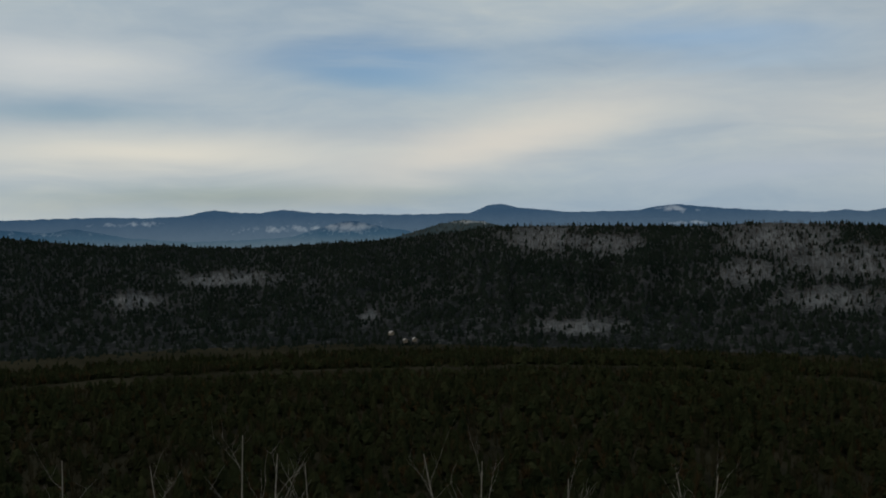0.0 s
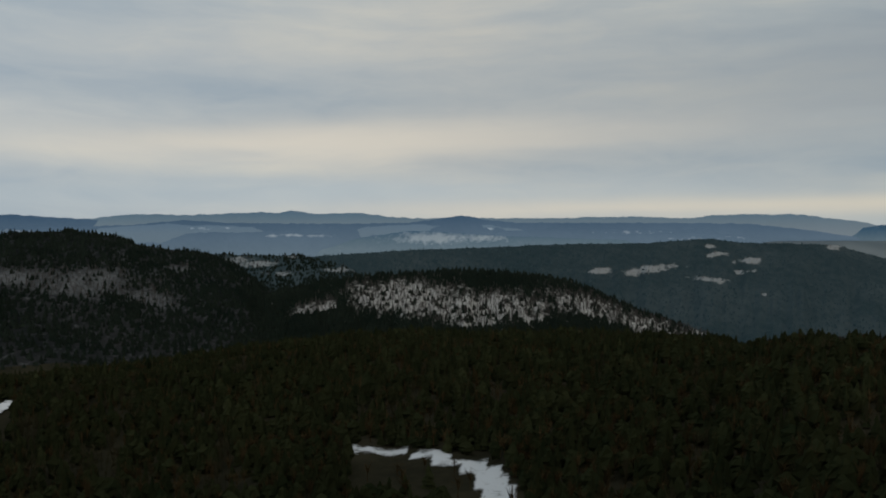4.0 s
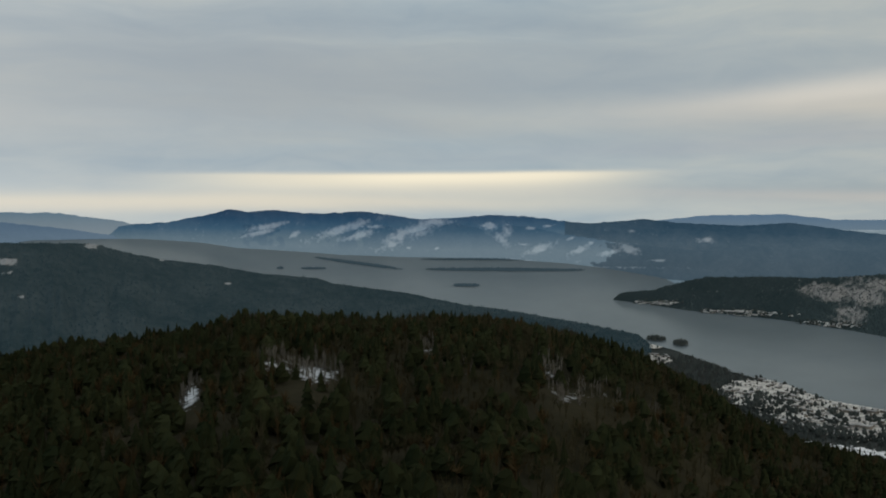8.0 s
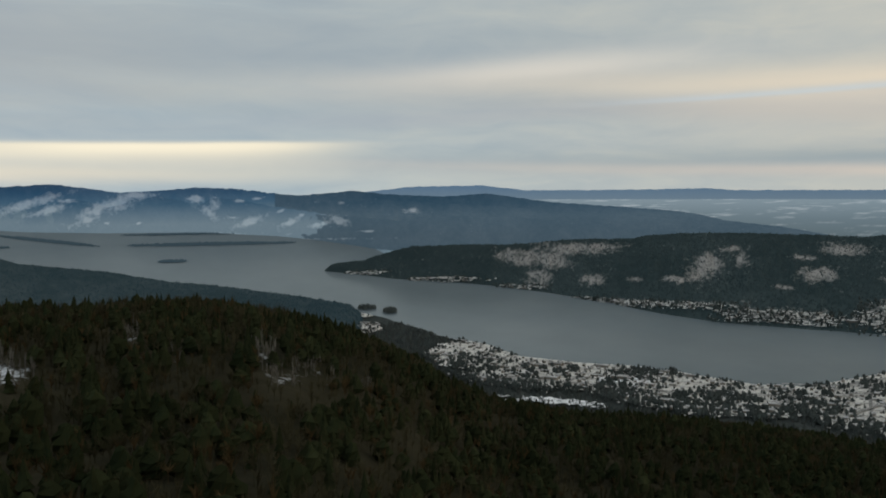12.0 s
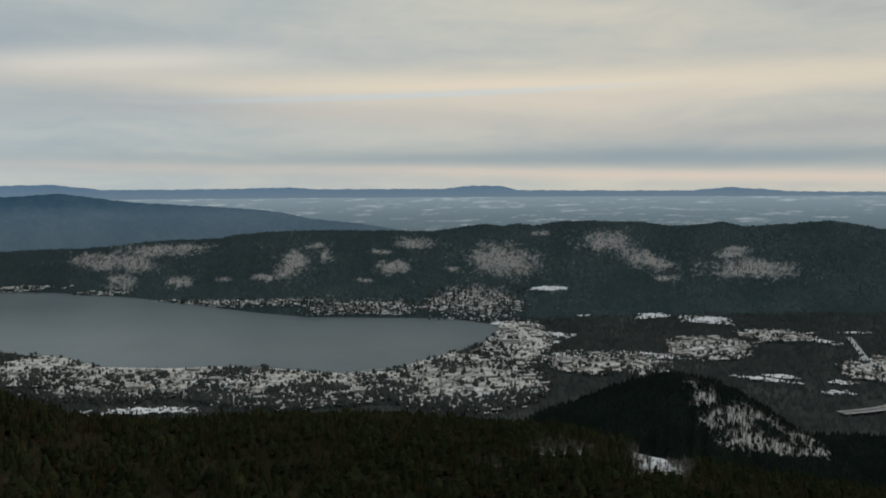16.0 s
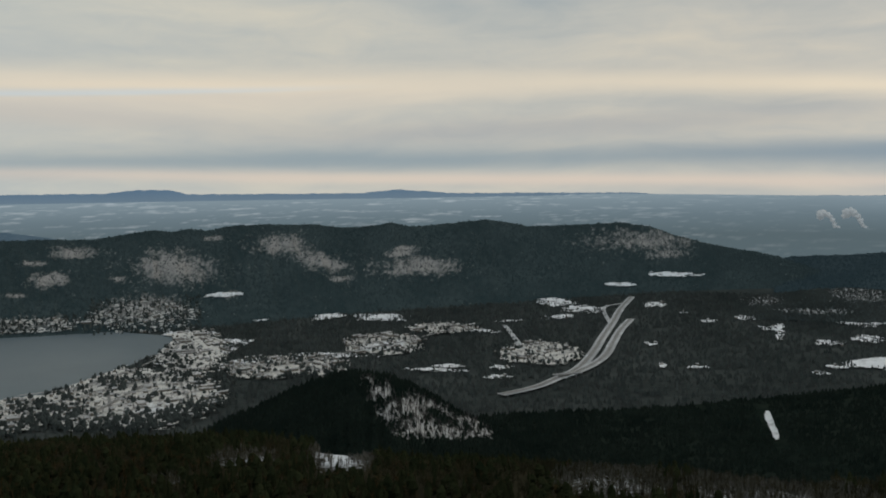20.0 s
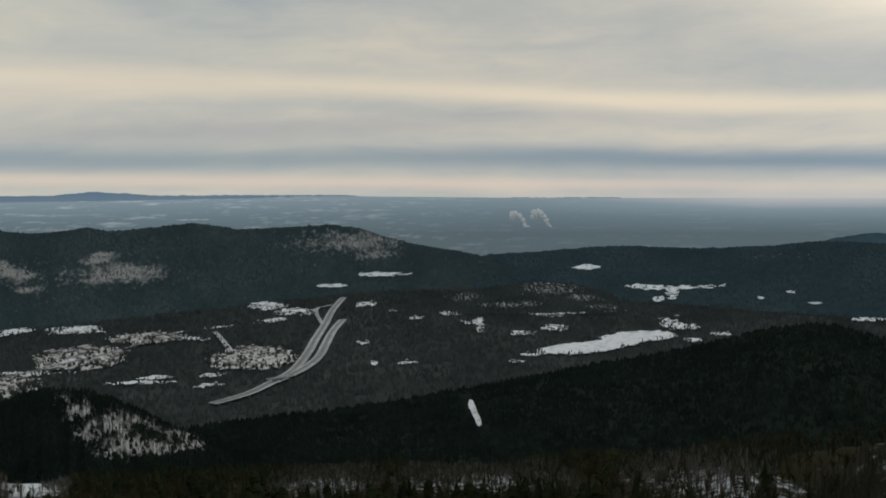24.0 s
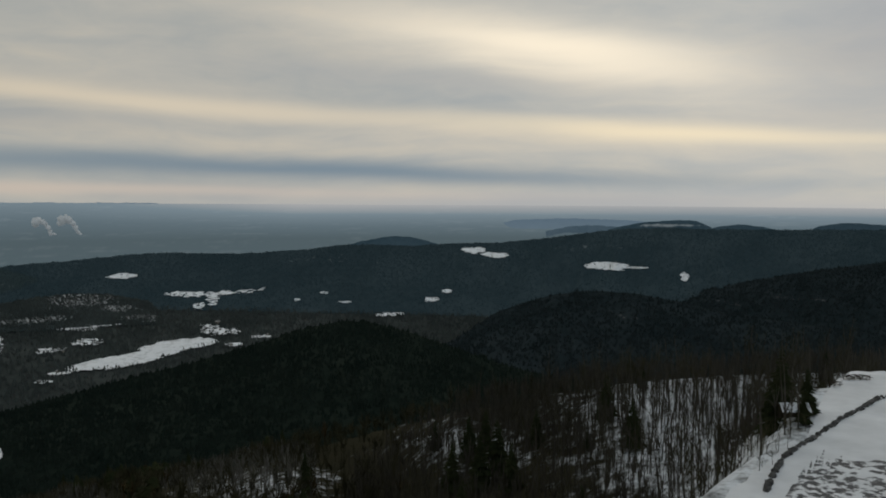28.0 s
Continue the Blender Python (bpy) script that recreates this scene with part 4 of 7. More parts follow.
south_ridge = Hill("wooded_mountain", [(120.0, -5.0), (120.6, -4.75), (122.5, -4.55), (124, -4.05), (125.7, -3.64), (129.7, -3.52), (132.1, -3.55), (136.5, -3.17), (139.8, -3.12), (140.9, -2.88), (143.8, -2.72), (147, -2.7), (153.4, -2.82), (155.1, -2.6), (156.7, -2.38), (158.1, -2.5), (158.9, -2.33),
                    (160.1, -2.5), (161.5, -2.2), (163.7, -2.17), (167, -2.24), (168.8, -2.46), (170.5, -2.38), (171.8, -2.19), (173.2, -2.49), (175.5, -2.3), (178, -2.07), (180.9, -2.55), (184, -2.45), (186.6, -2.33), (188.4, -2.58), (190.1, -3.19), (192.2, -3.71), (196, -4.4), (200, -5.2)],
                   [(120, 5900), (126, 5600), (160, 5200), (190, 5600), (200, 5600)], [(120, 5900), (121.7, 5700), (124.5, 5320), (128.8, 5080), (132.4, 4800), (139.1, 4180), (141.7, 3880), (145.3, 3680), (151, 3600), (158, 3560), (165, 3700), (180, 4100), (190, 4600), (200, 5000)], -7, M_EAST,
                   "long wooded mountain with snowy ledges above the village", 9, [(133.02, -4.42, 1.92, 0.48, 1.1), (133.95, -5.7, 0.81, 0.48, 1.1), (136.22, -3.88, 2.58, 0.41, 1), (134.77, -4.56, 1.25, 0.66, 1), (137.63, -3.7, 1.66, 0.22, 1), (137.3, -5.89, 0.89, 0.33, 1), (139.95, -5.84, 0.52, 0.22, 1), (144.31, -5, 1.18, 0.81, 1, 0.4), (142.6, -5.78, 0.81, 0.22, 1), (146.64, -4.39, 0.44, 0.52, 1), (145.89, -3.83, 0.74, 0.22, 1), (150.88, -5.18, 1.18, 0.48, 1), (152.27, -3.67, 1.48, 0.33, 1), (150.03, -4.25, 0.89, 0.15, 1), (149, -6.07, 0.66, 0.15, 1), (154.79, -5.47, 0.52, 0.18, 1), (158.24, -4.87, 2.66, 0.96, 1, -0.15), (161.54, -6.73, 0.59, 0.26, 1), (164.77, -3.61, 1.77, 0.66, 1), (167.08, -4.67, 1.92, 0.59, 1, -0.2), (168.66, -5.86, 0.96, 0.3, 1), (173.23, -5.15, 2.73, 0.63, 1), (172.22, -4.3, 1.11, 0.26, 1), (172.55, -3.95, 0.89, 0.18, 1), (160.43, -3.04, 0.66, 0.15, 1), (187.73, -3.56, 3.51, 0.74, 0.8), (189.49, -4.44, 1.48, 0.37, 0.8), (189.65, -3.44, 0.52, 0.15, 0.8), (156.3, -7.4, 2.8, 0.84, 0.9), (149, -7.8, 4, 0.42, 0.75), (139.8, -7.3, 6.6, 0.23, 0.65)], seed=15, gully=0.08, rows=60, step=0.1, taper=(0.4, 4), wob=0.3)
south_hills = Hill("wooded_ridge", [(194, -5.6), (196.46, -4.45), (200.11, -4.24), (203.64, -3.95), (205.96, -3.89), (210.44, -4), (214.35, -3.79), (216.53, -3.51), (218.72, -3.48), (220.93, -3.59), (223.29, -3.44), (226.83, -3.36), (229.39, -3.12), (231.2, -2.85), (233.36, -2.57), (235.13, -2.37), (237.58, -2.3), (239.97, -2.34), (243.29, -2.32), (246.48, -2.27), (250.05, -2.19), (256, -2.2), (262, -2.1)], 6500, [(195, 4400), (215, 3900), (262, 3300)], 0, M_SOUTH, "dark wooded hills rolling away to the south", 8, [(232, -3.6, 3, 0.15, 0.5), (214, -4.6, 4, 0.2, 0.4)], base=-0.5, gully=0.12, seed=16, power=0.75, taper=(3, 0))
for crest_, far_, mat, label_, snow_ in (
        ([(216.53, -3.73), (217.99, -3.33), (219.82, -3.01), (221.11, -3.04), (222.77, -3.45), (223.88, -3.74)], 8200, M_BACK, "rounded hazy hill behind the southern woods", []),
        ([(233.36, -2.64), (234.78, -2.3), (236.18, -2.03), (237.91, -1.87), (239.29, -1.89), (239.97, -2.13), (240.82, -2.54)], 8600, M_BACK, "flat-topped wooded hill with a snowy brow", [(237.7, -2.2, 2.2, 0.1, 1.1)]),
        ([(239.47, -2.56), (240.65, -2.26), (241.98, -2.07), (243.29, -2.22), (244.59, -2.47)], 9400, M_BACK, "low hazy wooded hill on the southern skyline", []),
        ([(245.54, -2.49), (246.48, -2.13), (247.7, -1.91), (248.91, -1.92), (250.04, -1.99), (254, -1.95), (262, -2)], 9800, M_BACK, "long low hazy hill on the southern skyline", []),
        ([(226.46, -3.58), (228.66, -3.01), (230.11, -2.64), (231.56, -2.3), (233.35, -2.24), (234.78, -2.37), (235.84, -2.61)], 11500, M_BLUE_S, "pale hazy ridge in front of the plateau", [])):
    Hill("backdrop_hill", crest_, far_, far_ - 1400, 60, mat, label_, 0, snow_, rough=0.04, seed=int(far_ / 100), rows=16, taper=(0.6, 0.6), wob=0.2)
Hill("backdrop_hill", [(224.98, -2.63), (225.72, -2.41), (227, -2.14), (228.1, -1.92), (231.19, -1.81), (235.12, -1.9), (236.53, -2), (238.26, -2.15), (246, -2.2)], 14500, 11800, 0, M_HAZE, "pale plateau beyond the southern hills", rough=0.03, seed=17, taper=(1.5, 0))
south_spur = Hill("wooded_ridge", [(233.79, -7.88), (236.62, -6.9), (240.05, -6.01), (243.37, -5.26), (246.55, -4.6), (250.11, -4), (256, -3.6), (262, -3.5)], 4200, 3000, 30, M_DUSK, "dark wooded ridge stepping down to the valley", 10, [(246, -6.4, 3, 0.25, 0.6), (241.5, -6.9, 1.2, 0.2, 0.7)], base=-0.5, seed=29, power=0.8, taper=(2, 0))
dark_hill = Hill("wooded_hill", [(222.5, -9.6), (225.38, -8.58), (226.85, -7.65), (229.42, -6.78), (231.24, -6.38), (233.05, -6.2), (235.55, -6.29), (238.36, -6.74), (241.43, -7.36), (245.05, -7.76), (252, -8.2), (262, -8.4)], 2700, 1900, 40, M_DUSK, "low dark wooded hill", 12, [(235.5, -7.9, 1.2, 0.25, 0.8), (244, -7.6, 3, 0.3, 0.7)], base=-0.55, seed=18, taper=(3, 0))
knoll = Hill("wooded_hill", [(158.7, -15.14), (160.47, -14.24), (162.25, -13.56), (164.05, -12.96), (166.24, -12), (167.71, -11.62), (169.19, -11.45), (170.66, -11.6), (172.14, -11.96), (174.37, -13.14), (176.97, -14.59), (179.58, -15.89), (182.92, -17.04), (186.22, -17.95)], 1500, 980, 90, M_NEAR, "rounded knoll with conifers and a snowy birch flank",
             11, [(174.56, -14.24, 1.33, 0.59, 0.8, -0.4), (176.53, -15.16, 1.48, 0.44, 0.8, -0.3), (170.03, -12.44, 0.74, 0.3, 1.25), (171.01, -13.24, 0.89, 0.66, 1.25), (171.55, -14.58, 0.96, 0.81, 1.25), (173.06, -14.13, 1.11, 0.81, 1.25), (173.75, -15.42, 1.48, 0.81, 1.25), (175.41, -15.76, 1.18, 0.52, 1.25), (172.42, -15.86, 0.96, 0.52, 1.25), (177.35, -15.9, 1.33, 0.37, 1.25), (161.8, -16.98, 2.2, 0.5, 0.4)], base=-0.5, seed=19, step=0.08, power=0.75, taper=(1, 3), wob=0.3)
east_knoll = Hill("wooded_hill", [(170, -15.4), (176, -14.6), (180, -14.3), (184, -14.1), (187, -13.9), (190.6, -13.5), (194.3, -12.95), (198.1, -12.3), (201.8, -11.55), (205.4, -10.85), (207.2, -10.5), (209.3, -10.0), (212, -9.25), (214.3, -8.6), (217, -8.11), (218.7, -8.3), (220.8, -8.84), (223.9, -9.87), (227.6, -11.1), (232, -12)],
                  [(170, 1650), (196, 1850), (210, 2000)], 1100, 120, M_NEAR, "dark wooded spur of the mountain", 12, [], base=-0.7, seed=20, power=0.8, taper=(4, 3))
hood = Hill("wooded_hill", [(190, -8.1), (191.4, -7.54), (192.9, -7.15), (195.2, -6.75), (198.1, -6.3), (200.3, -6.15), (202.5, -6.3), (204.7, -6.8), (206.4, -7.53), (208, -8.0)], 4350, 3700, 2, M_HOOD, "low rise of leafless trees and snowy yards", 12,
            [(200.72, -6.55, 2.21, 0.59, 1.05), (195.19, -7.18, 1.48, 0.3, 1.05), (202.97, -7.29, 1.11, 0.22, 1.05), (198.07, -7.73, 2.21, 0.18, 1.05), (205.01, -7.86, 1.85, 0.18, 1.05)], base=-0.4, seed=23, rows=44, step=0.08, taper=(1.5, 1.5), wob=0.2)
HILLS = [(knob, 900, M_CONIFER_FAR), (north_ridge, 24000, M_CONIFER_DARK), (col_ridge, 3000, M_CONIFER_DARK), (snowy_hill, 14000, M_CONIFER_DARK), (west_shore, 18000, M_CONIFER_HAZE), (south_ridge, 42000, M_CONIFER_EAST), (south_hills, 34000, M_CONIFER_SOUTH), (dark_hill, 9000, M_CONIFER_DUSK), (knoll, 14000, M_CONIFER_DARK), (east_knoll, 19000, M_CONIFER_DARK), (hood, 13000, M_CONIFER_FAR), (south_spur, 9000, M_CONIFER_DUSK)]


HIGH_FIELDS = [(south_hills, 225.3, -3.93, 0.8, 0.2), (south_hills, 226.6, -4.25, 0.9, 0.16), (south_hills, 233.9, -4.88, 1.28, 0.22), (south_hills, 235.7, -4.92, 0.7, 0.07), (south_hills, 238.7, -5.42, 0.24, 0.25), (south_hills, 247.8, -5.66, 0.43, 0.13),
               (south_hills, 248.4, -5.5, 0.3, 0.1), (south_hills, 222.6, -7.13, 0.52, 0.15), (south_hills, 203.1, -5.33, 0.92, 0.14), (south_hills, 223.5, -6.58, 0.37, 0.11), (south_ridge, 189.5, -5.72, 1.72, 0.14), (south_ridge, 186.5, -6.37, 0.99, 0.11),
               (south_ridge, 161.1, -6.64, 1.1, 0.13)]


VILLAGE = [(134.8, -11.68, 5.62, 1.21), (145.3, -12.77, 6.56, 1.2), (155.5, -12.81, 4.85, 1.59), (153.7, -11.34, 2.23, 0.65), (158.9, -10.12, 2.23, 1.24), (164.8, -11.37, 3.99, 0.65), (171.1, -10.15, 2.6, 0.64),
           (175.1, -9.22, 2.07, 0.31), (181.4, -10.82, 2.58, 0.66), (129.4, -10.75, 2.57, 0.79), (122.5, -9.0, 1.12, 0.28), (122.5, -8.08, 0.77, 0.18)]
SHORE = [(149.0, -7.89, 4.03, 0.44), (156.3, -7.73, 2.97, 1.03), (139.8, -7.38, 6.62, 0.25), (127.9, -5.9, 2.52, 0.18), (132.9, -6.37, 1.75, 0.18), (122.8, -5.41, 1.47, 0.15), (137.4, -7.14, 1.67, 0.14)]
FIELDS = [(171.1, -8.45, 1.25, 0.21), (167.7, -8.21, 0.72, 0.18), (163.2, -8.13, 0.44, 0.22), (182.4, -7.55, 0.9, 0.22), (184.2, -7.98, 1.0, 0.2), (182.6, -8.5, 0.75, 0.11), (174.5, -11.89, 1.49, 0.11), (175.3, -11.64, 0.93, 0.11),
          (179.3, -8.78, 0.74, 0.07), (177.7, -9.41, 0.74, 0.11), (178.7, -11.74, 0.74, 0.11), (178.7, -12.34, 0.66, 0.11), (194.2, -8.3, 0.55, 0.15), (188.8, -7.68, 0.66, 0.15), (192.0, -8.58, 0.44, 0.07),
          (190.5, -8.08, 0.22, 0.07), (188.4, -10.11, 0.44, 0.11), (191.6, -11.45, 0.66, 0.07), (189.2, -11.43, 0.18, 0.11), (196.2, -9.06, 0.22, 0.45), (195.7, -8.85, 0.55, 0.13)]
FIELDS += [(199.0, -9.61, 0.74, 0.18), (201.2, -9.23, 0.66, 0.18), (203.2, -8.2, 1.66, 0.07), (200.5, -8.4, 0.92, 0.11), (199.4, -10.98, 0.44, 0.07), (198.5, -11.42, 0.55, 0.07), 
           (207.1, -6.55, 1.29, 0.15), (208.5, -6.88, 0.37, 0.33), (210.1, -6.49, 1.29, 0.11), (208.4, -8.73, 0.44, 0.33), (209.1, -8.99, 0.74, 0.18), (207.7, -7.32, 0.3, 0.15), (211.5, -9.4, 0.44, 0.11), (209.8, -9.81, 0.37, 0.11)]
FIELDS += [(213.8, -7.06, 0.15, 0.07), (215.5, -6.65, 0.18, 0.07), (217.0, -7.28, 0.37, 0.07), (219.9, -8.1, 0.81, 0.12), (135.3, -13.67, 2.61, 0.18), (159.0, -9.55, 1.3, 0.16), (162.4, -10.9, 1.6, 0.14), (167.5, -10.75, 2.2, 0.14), (158.6, -10.3, 1.6, 0.5), (160.5, -9.75, 1.5, 0.25), (139.5, -12.3, 1.5, 0.28), (156.6, -13.5, 1.0, 0.4), (171, -10.3, 1.2, 0.25), (175, -9.2, 1.6, 0.2)]
FIELDS += [(158.63, -8.97, 1.48, 0.18), (159.55, -10.15, 1.7, 0.3), (157.88, -9.84, 0.96, 0.37), (171.31, -8.43, 1.18, 0.18), (167.69, -8.31, 0.89, 0.11)]
BIG_FIELD = [(202.36, -10.51, 2.77, 0.3, 0.12), (204.5, -10.26, 2.58, 0.37, 0.2), (206.2, -9.73, 2.29, 0.33, 0.08), (207.74, -9.59, 1.11, 0.22, 0)]
FLOOR = 1.0


def inside(rows, a, el):
    z = np.zeros(np.shape(a))
    for a0, e0, wa, we in rows:
        z = np.maximum(z, 1.35 - ((a - a0) / wa) ** 2 - ((el - e0) / we) ** 2)
    return z


# ---- woods ----
def spires(x, y, z, h, rad, sides, rng):
    """Small far conifers, one uneven skirt each."""
    X, Y, Z, s = squash(x, y, z)
    n = len(x)
    h, rad = h * s, rad * s
    ang = rng.uniform(0, 6.28, n)[:, None] + (np.arange(sides) * 2 * np.pi / sides)[None]
    jit = rng.uniform(0.7, 1.25, (n, sides))
    V = np.empty((n, sides + 1, 3), np.float32)
    V[:, :sides, 0] = X[:, None] + np.cos(ang) * rad[:, None] * jit
    V[:, :sides, 1] = Y[:, None] + np.sin(ang) * rad[:, None] * jit
    V[:, :sides, 2] = (Z + h * 0.1)[:, None] + rng.uniform(-0.05, 0.1, (n, sides)) * h[:, None]
    V[:, sides] = np.stack([X, Y, Z + h], -1)
    F = np.array([(i, (i + 1) % sides, sides) for i in range(sides)])[None] + (np.arange(n) * (sides + 1))[:, None, None]
    return V.reshape(-1, 3), F.reshape(-1, 3)


def cones(x, y, z, h, rad, sides, rng, lean=0.0):
    """Vertices and faces of many small tapering tree shapes at true places, two skirts each."""
    X, Y, Z, s = squash(x, y, z)
    n = len(x)
    h, rad = h * s, rad * s
    turn = rng.uniform(0, 6.28, n)
    k = np.arange(sides) * 2 * np.pi / sides
    jit = rng.uniform(0.75, 1.2, (n, sides))
    V = np.empty((n, 2 * sides + 2, 3), np.float32)
    ang = turn[:, None] + k[None]
    V[:, :sides, 0] = X[:, None] + np.cos(ang) * rad[:, None] * jit
    V[:, :sides, 1] = Y[:, None] + np.sin(ang) * rad[:, None] * jit
    V[:, :sides, 2] = (Z + h * 0.12)[:, None] + rng.uniform(-0.05, 0.05, (n, sides)) * h[:, None]
    V[:, sides:2 * sides, 0] = X[:, None] + np.cos(ang + 0.6) * rad[:, None] * 0.62 * jit
    V[:, sides:2 * sides, 1] = Y[:, None] + np.sin(ang + 0.6) * rad[:, None] * 0.62 * jit
    V[:, sides:2 * sides, 2] = (Z + h * 0.45)[:, None]
    V[:, 2 * sides] = np.stack([X, Y, Z + h * 0.68], -1)
    V[:, 2 * sides + 1] = np.stack([X + rng.uniform(-1, 1, n) * lean * s, Y, Z + h], -1)
    f = []
    for i in range(sides):
        f.append((i, (i + 1) % sides, 2 * sides))
        f.append((sides + i, sides + (i + 1) % sides, 2 * sides + 1))
    F = np.array(f)[None] + (np.arange(n) * (2 * sides + 2))[:, None, None]
    return V.reshape(-1, 3), F.reshape(-1, 3)


def spruces(x, y, z, h, rad, sides, rng, skirts=4):
    """Conifers with several ragged skirts of boughs."""
    n = len(x)
    V, F = [], []
    turn = rng.uniform(0, 6.28, n)
    for k in range(skirts):
        f0 = 0.10 + 0.8 * k / skirts
        top = f0 + 1.35 / skirts if k < skirts - 1 else 1.0
        w = rad * (1 - f0) ** 0.85
        ang = turn[:, None] + k * 0.9 + np.arange(sides)[None] * 2 * np.pi / sides
        jit = rng.uniform(0.6, 1.25, (n, sides))
        P = np.empty((n, sides + 1, 3), np.float32)
        P[:, :sides, 0] = x[:, None] + np.cos(ang) * w[:, None] * jit
        P[:, :sides, 1] = y[:, None] + np.sin(ang) * w[:, None] * jit
        P[:, :sides, 2] = (z + h * f0)[:, None] + rng.uniform(-0.04, 0.04, (n, sides)) * h[:, None]
        P[:, sides] = np.stack([x, y, z + h * min(top, 1.0)], -1)
        F.append((np.array([(i, (i + 1) % sides, sides) for i in range(sides)])[None] + (np.arange(n) * (sides + 1))[:, None, None]).reshape(-1, 3) + k * n * (sides + 1))
        V.append(P.reshape(-1, 3))
    return np.concatenate(V), np.concatenate(F)


def crowns(x, y, z, h, rad, sides, rng, far=True):
    """Rounded, uneven tree crowns: four rings and a top."""
    n = len(x)
    if far:
        x, y, z, s = squash(x, y, z)
        h, rad = h * s, rad * s
    turn = rng.uniform(0, 6.28, n)
    rings = ((0.14, 0.62), (0.40, 1.0), (0.68, 0.78), (0.88, 0.40))
    m = len(rings) * sides + 1
    V = np.empty((n, m, 3), np.float32)
    lean = rng.uniform(-0.22, 0.22, (n, 2)) * rad[:, None]
    for k, (q, w) in enumerate(rings):
        ang = turn[:, None] + k * 0.5 + np.arange(sides)[None] * 2 * np.pi / sides
        jit = rng.uniform(0.62, 1.28, (n, sides)) * w
        V[:, k * sides:(k + 1) * sides, 0] = (x + lean[:, 0] * q)[:, None] + np.cos(ang) * rad[:, None] * jit
        V[:, k * sides:(k + 1) * sides, 1] = (y + lean[:, 1] * q)[:, None] + np.sin(ang) * rad[:, None] * jit
        V[:, k * sides:(k + 1) * sides, 2] = (z + h * q)[:, None] + rng.uniform(-0.07, 0.07, (n, sides)) * h[:, None]
    V[:, m - 1] = np.stack([x + lean[:, 0], y + lean[:, 1], z + h], -1)
    f = []
    for k in range(len(rings) - 1):
        for i in range(sides):
            a, b, c, d = k * sides + i, k * sides + (i + 1) % sides, (k + 1) * sides + (i + 1) % sides, (k + 1) * sides + i
            f += [(a, b, c), (a, c, d)]
    f += [((len(rings) - 1) * sides + i, (len(rings) - 1) * sides + (i + 1) % sides, m - 1) for i in range(sides)]
    F = np.array(f)[None] + (np.arange(n) * m)[:, None, None]
    return V.reshape(-1, 3), F.reshape(-1, 3)


def brooms(x, y, z, h, spread, rays, rng, width=0.35):
    """Leafless trees: a thin trunk and rising limbs, each a narrow three-sided spike."""
    X, Y, Z, s = squash(x, y, z)
    n = len(x)
    m = rays + 1
    a = rng.uniform(0, 6.28, (n, m))
    out = rng.uniform(0.4, 1.0, (n, m)) * spread[:, None]
    low = rng.uniform(0.3, 0.62, (n, m)) * h[:, None]
    top = h[:, None] * (1 - 0.42 * (out / (spread[:, None] + 0.01)) ** 2) * rng.uniform(0.9, 1.0, (n, m))
    out[:, 0], low[:, 0], top[:, 0] = 0.3, 0, h
    w = np.full((n, m), width) * rng.uniform(0.5, 1.1, (n, m))
    V = np.empty((n, m, 4, 3), np.float32)
    for c in range(3):
        t = c * 2.094
        V[:, :, c, 0] = X[:, None] + np.cos(t) * w * s[:, None]
        V[:, :, c, 1] = Y[:, None] + np.sin(t) * w * s[:, None]
        V[:, :, c, 2] = Z[:, None] + low * s[:, None]
    V[:, :, 3, 0] = X[:, None] + np.cos(a) * out * s[:, None]
    V[:, :, 3, 1] = Y[:, None] + np.sin(a) * out * s[:, None]
    V[:, :, 3, 2] = Z[:, None] + top * s[:, None]
    F = np.array([(0, 1, 3), (1, 2, 3), (2, 0, 3)])[None] + (np.arange(n * m) * 4)[:, None, None]
    return V.reshape(-1, 3), F.reshape(-1, 3)


def stuff(name, VF, mat, label, category="trees"):
    return tagged(new(name, mesh_of(name, VF[0], VF[1], [mat])), label, category, "", "stuff")


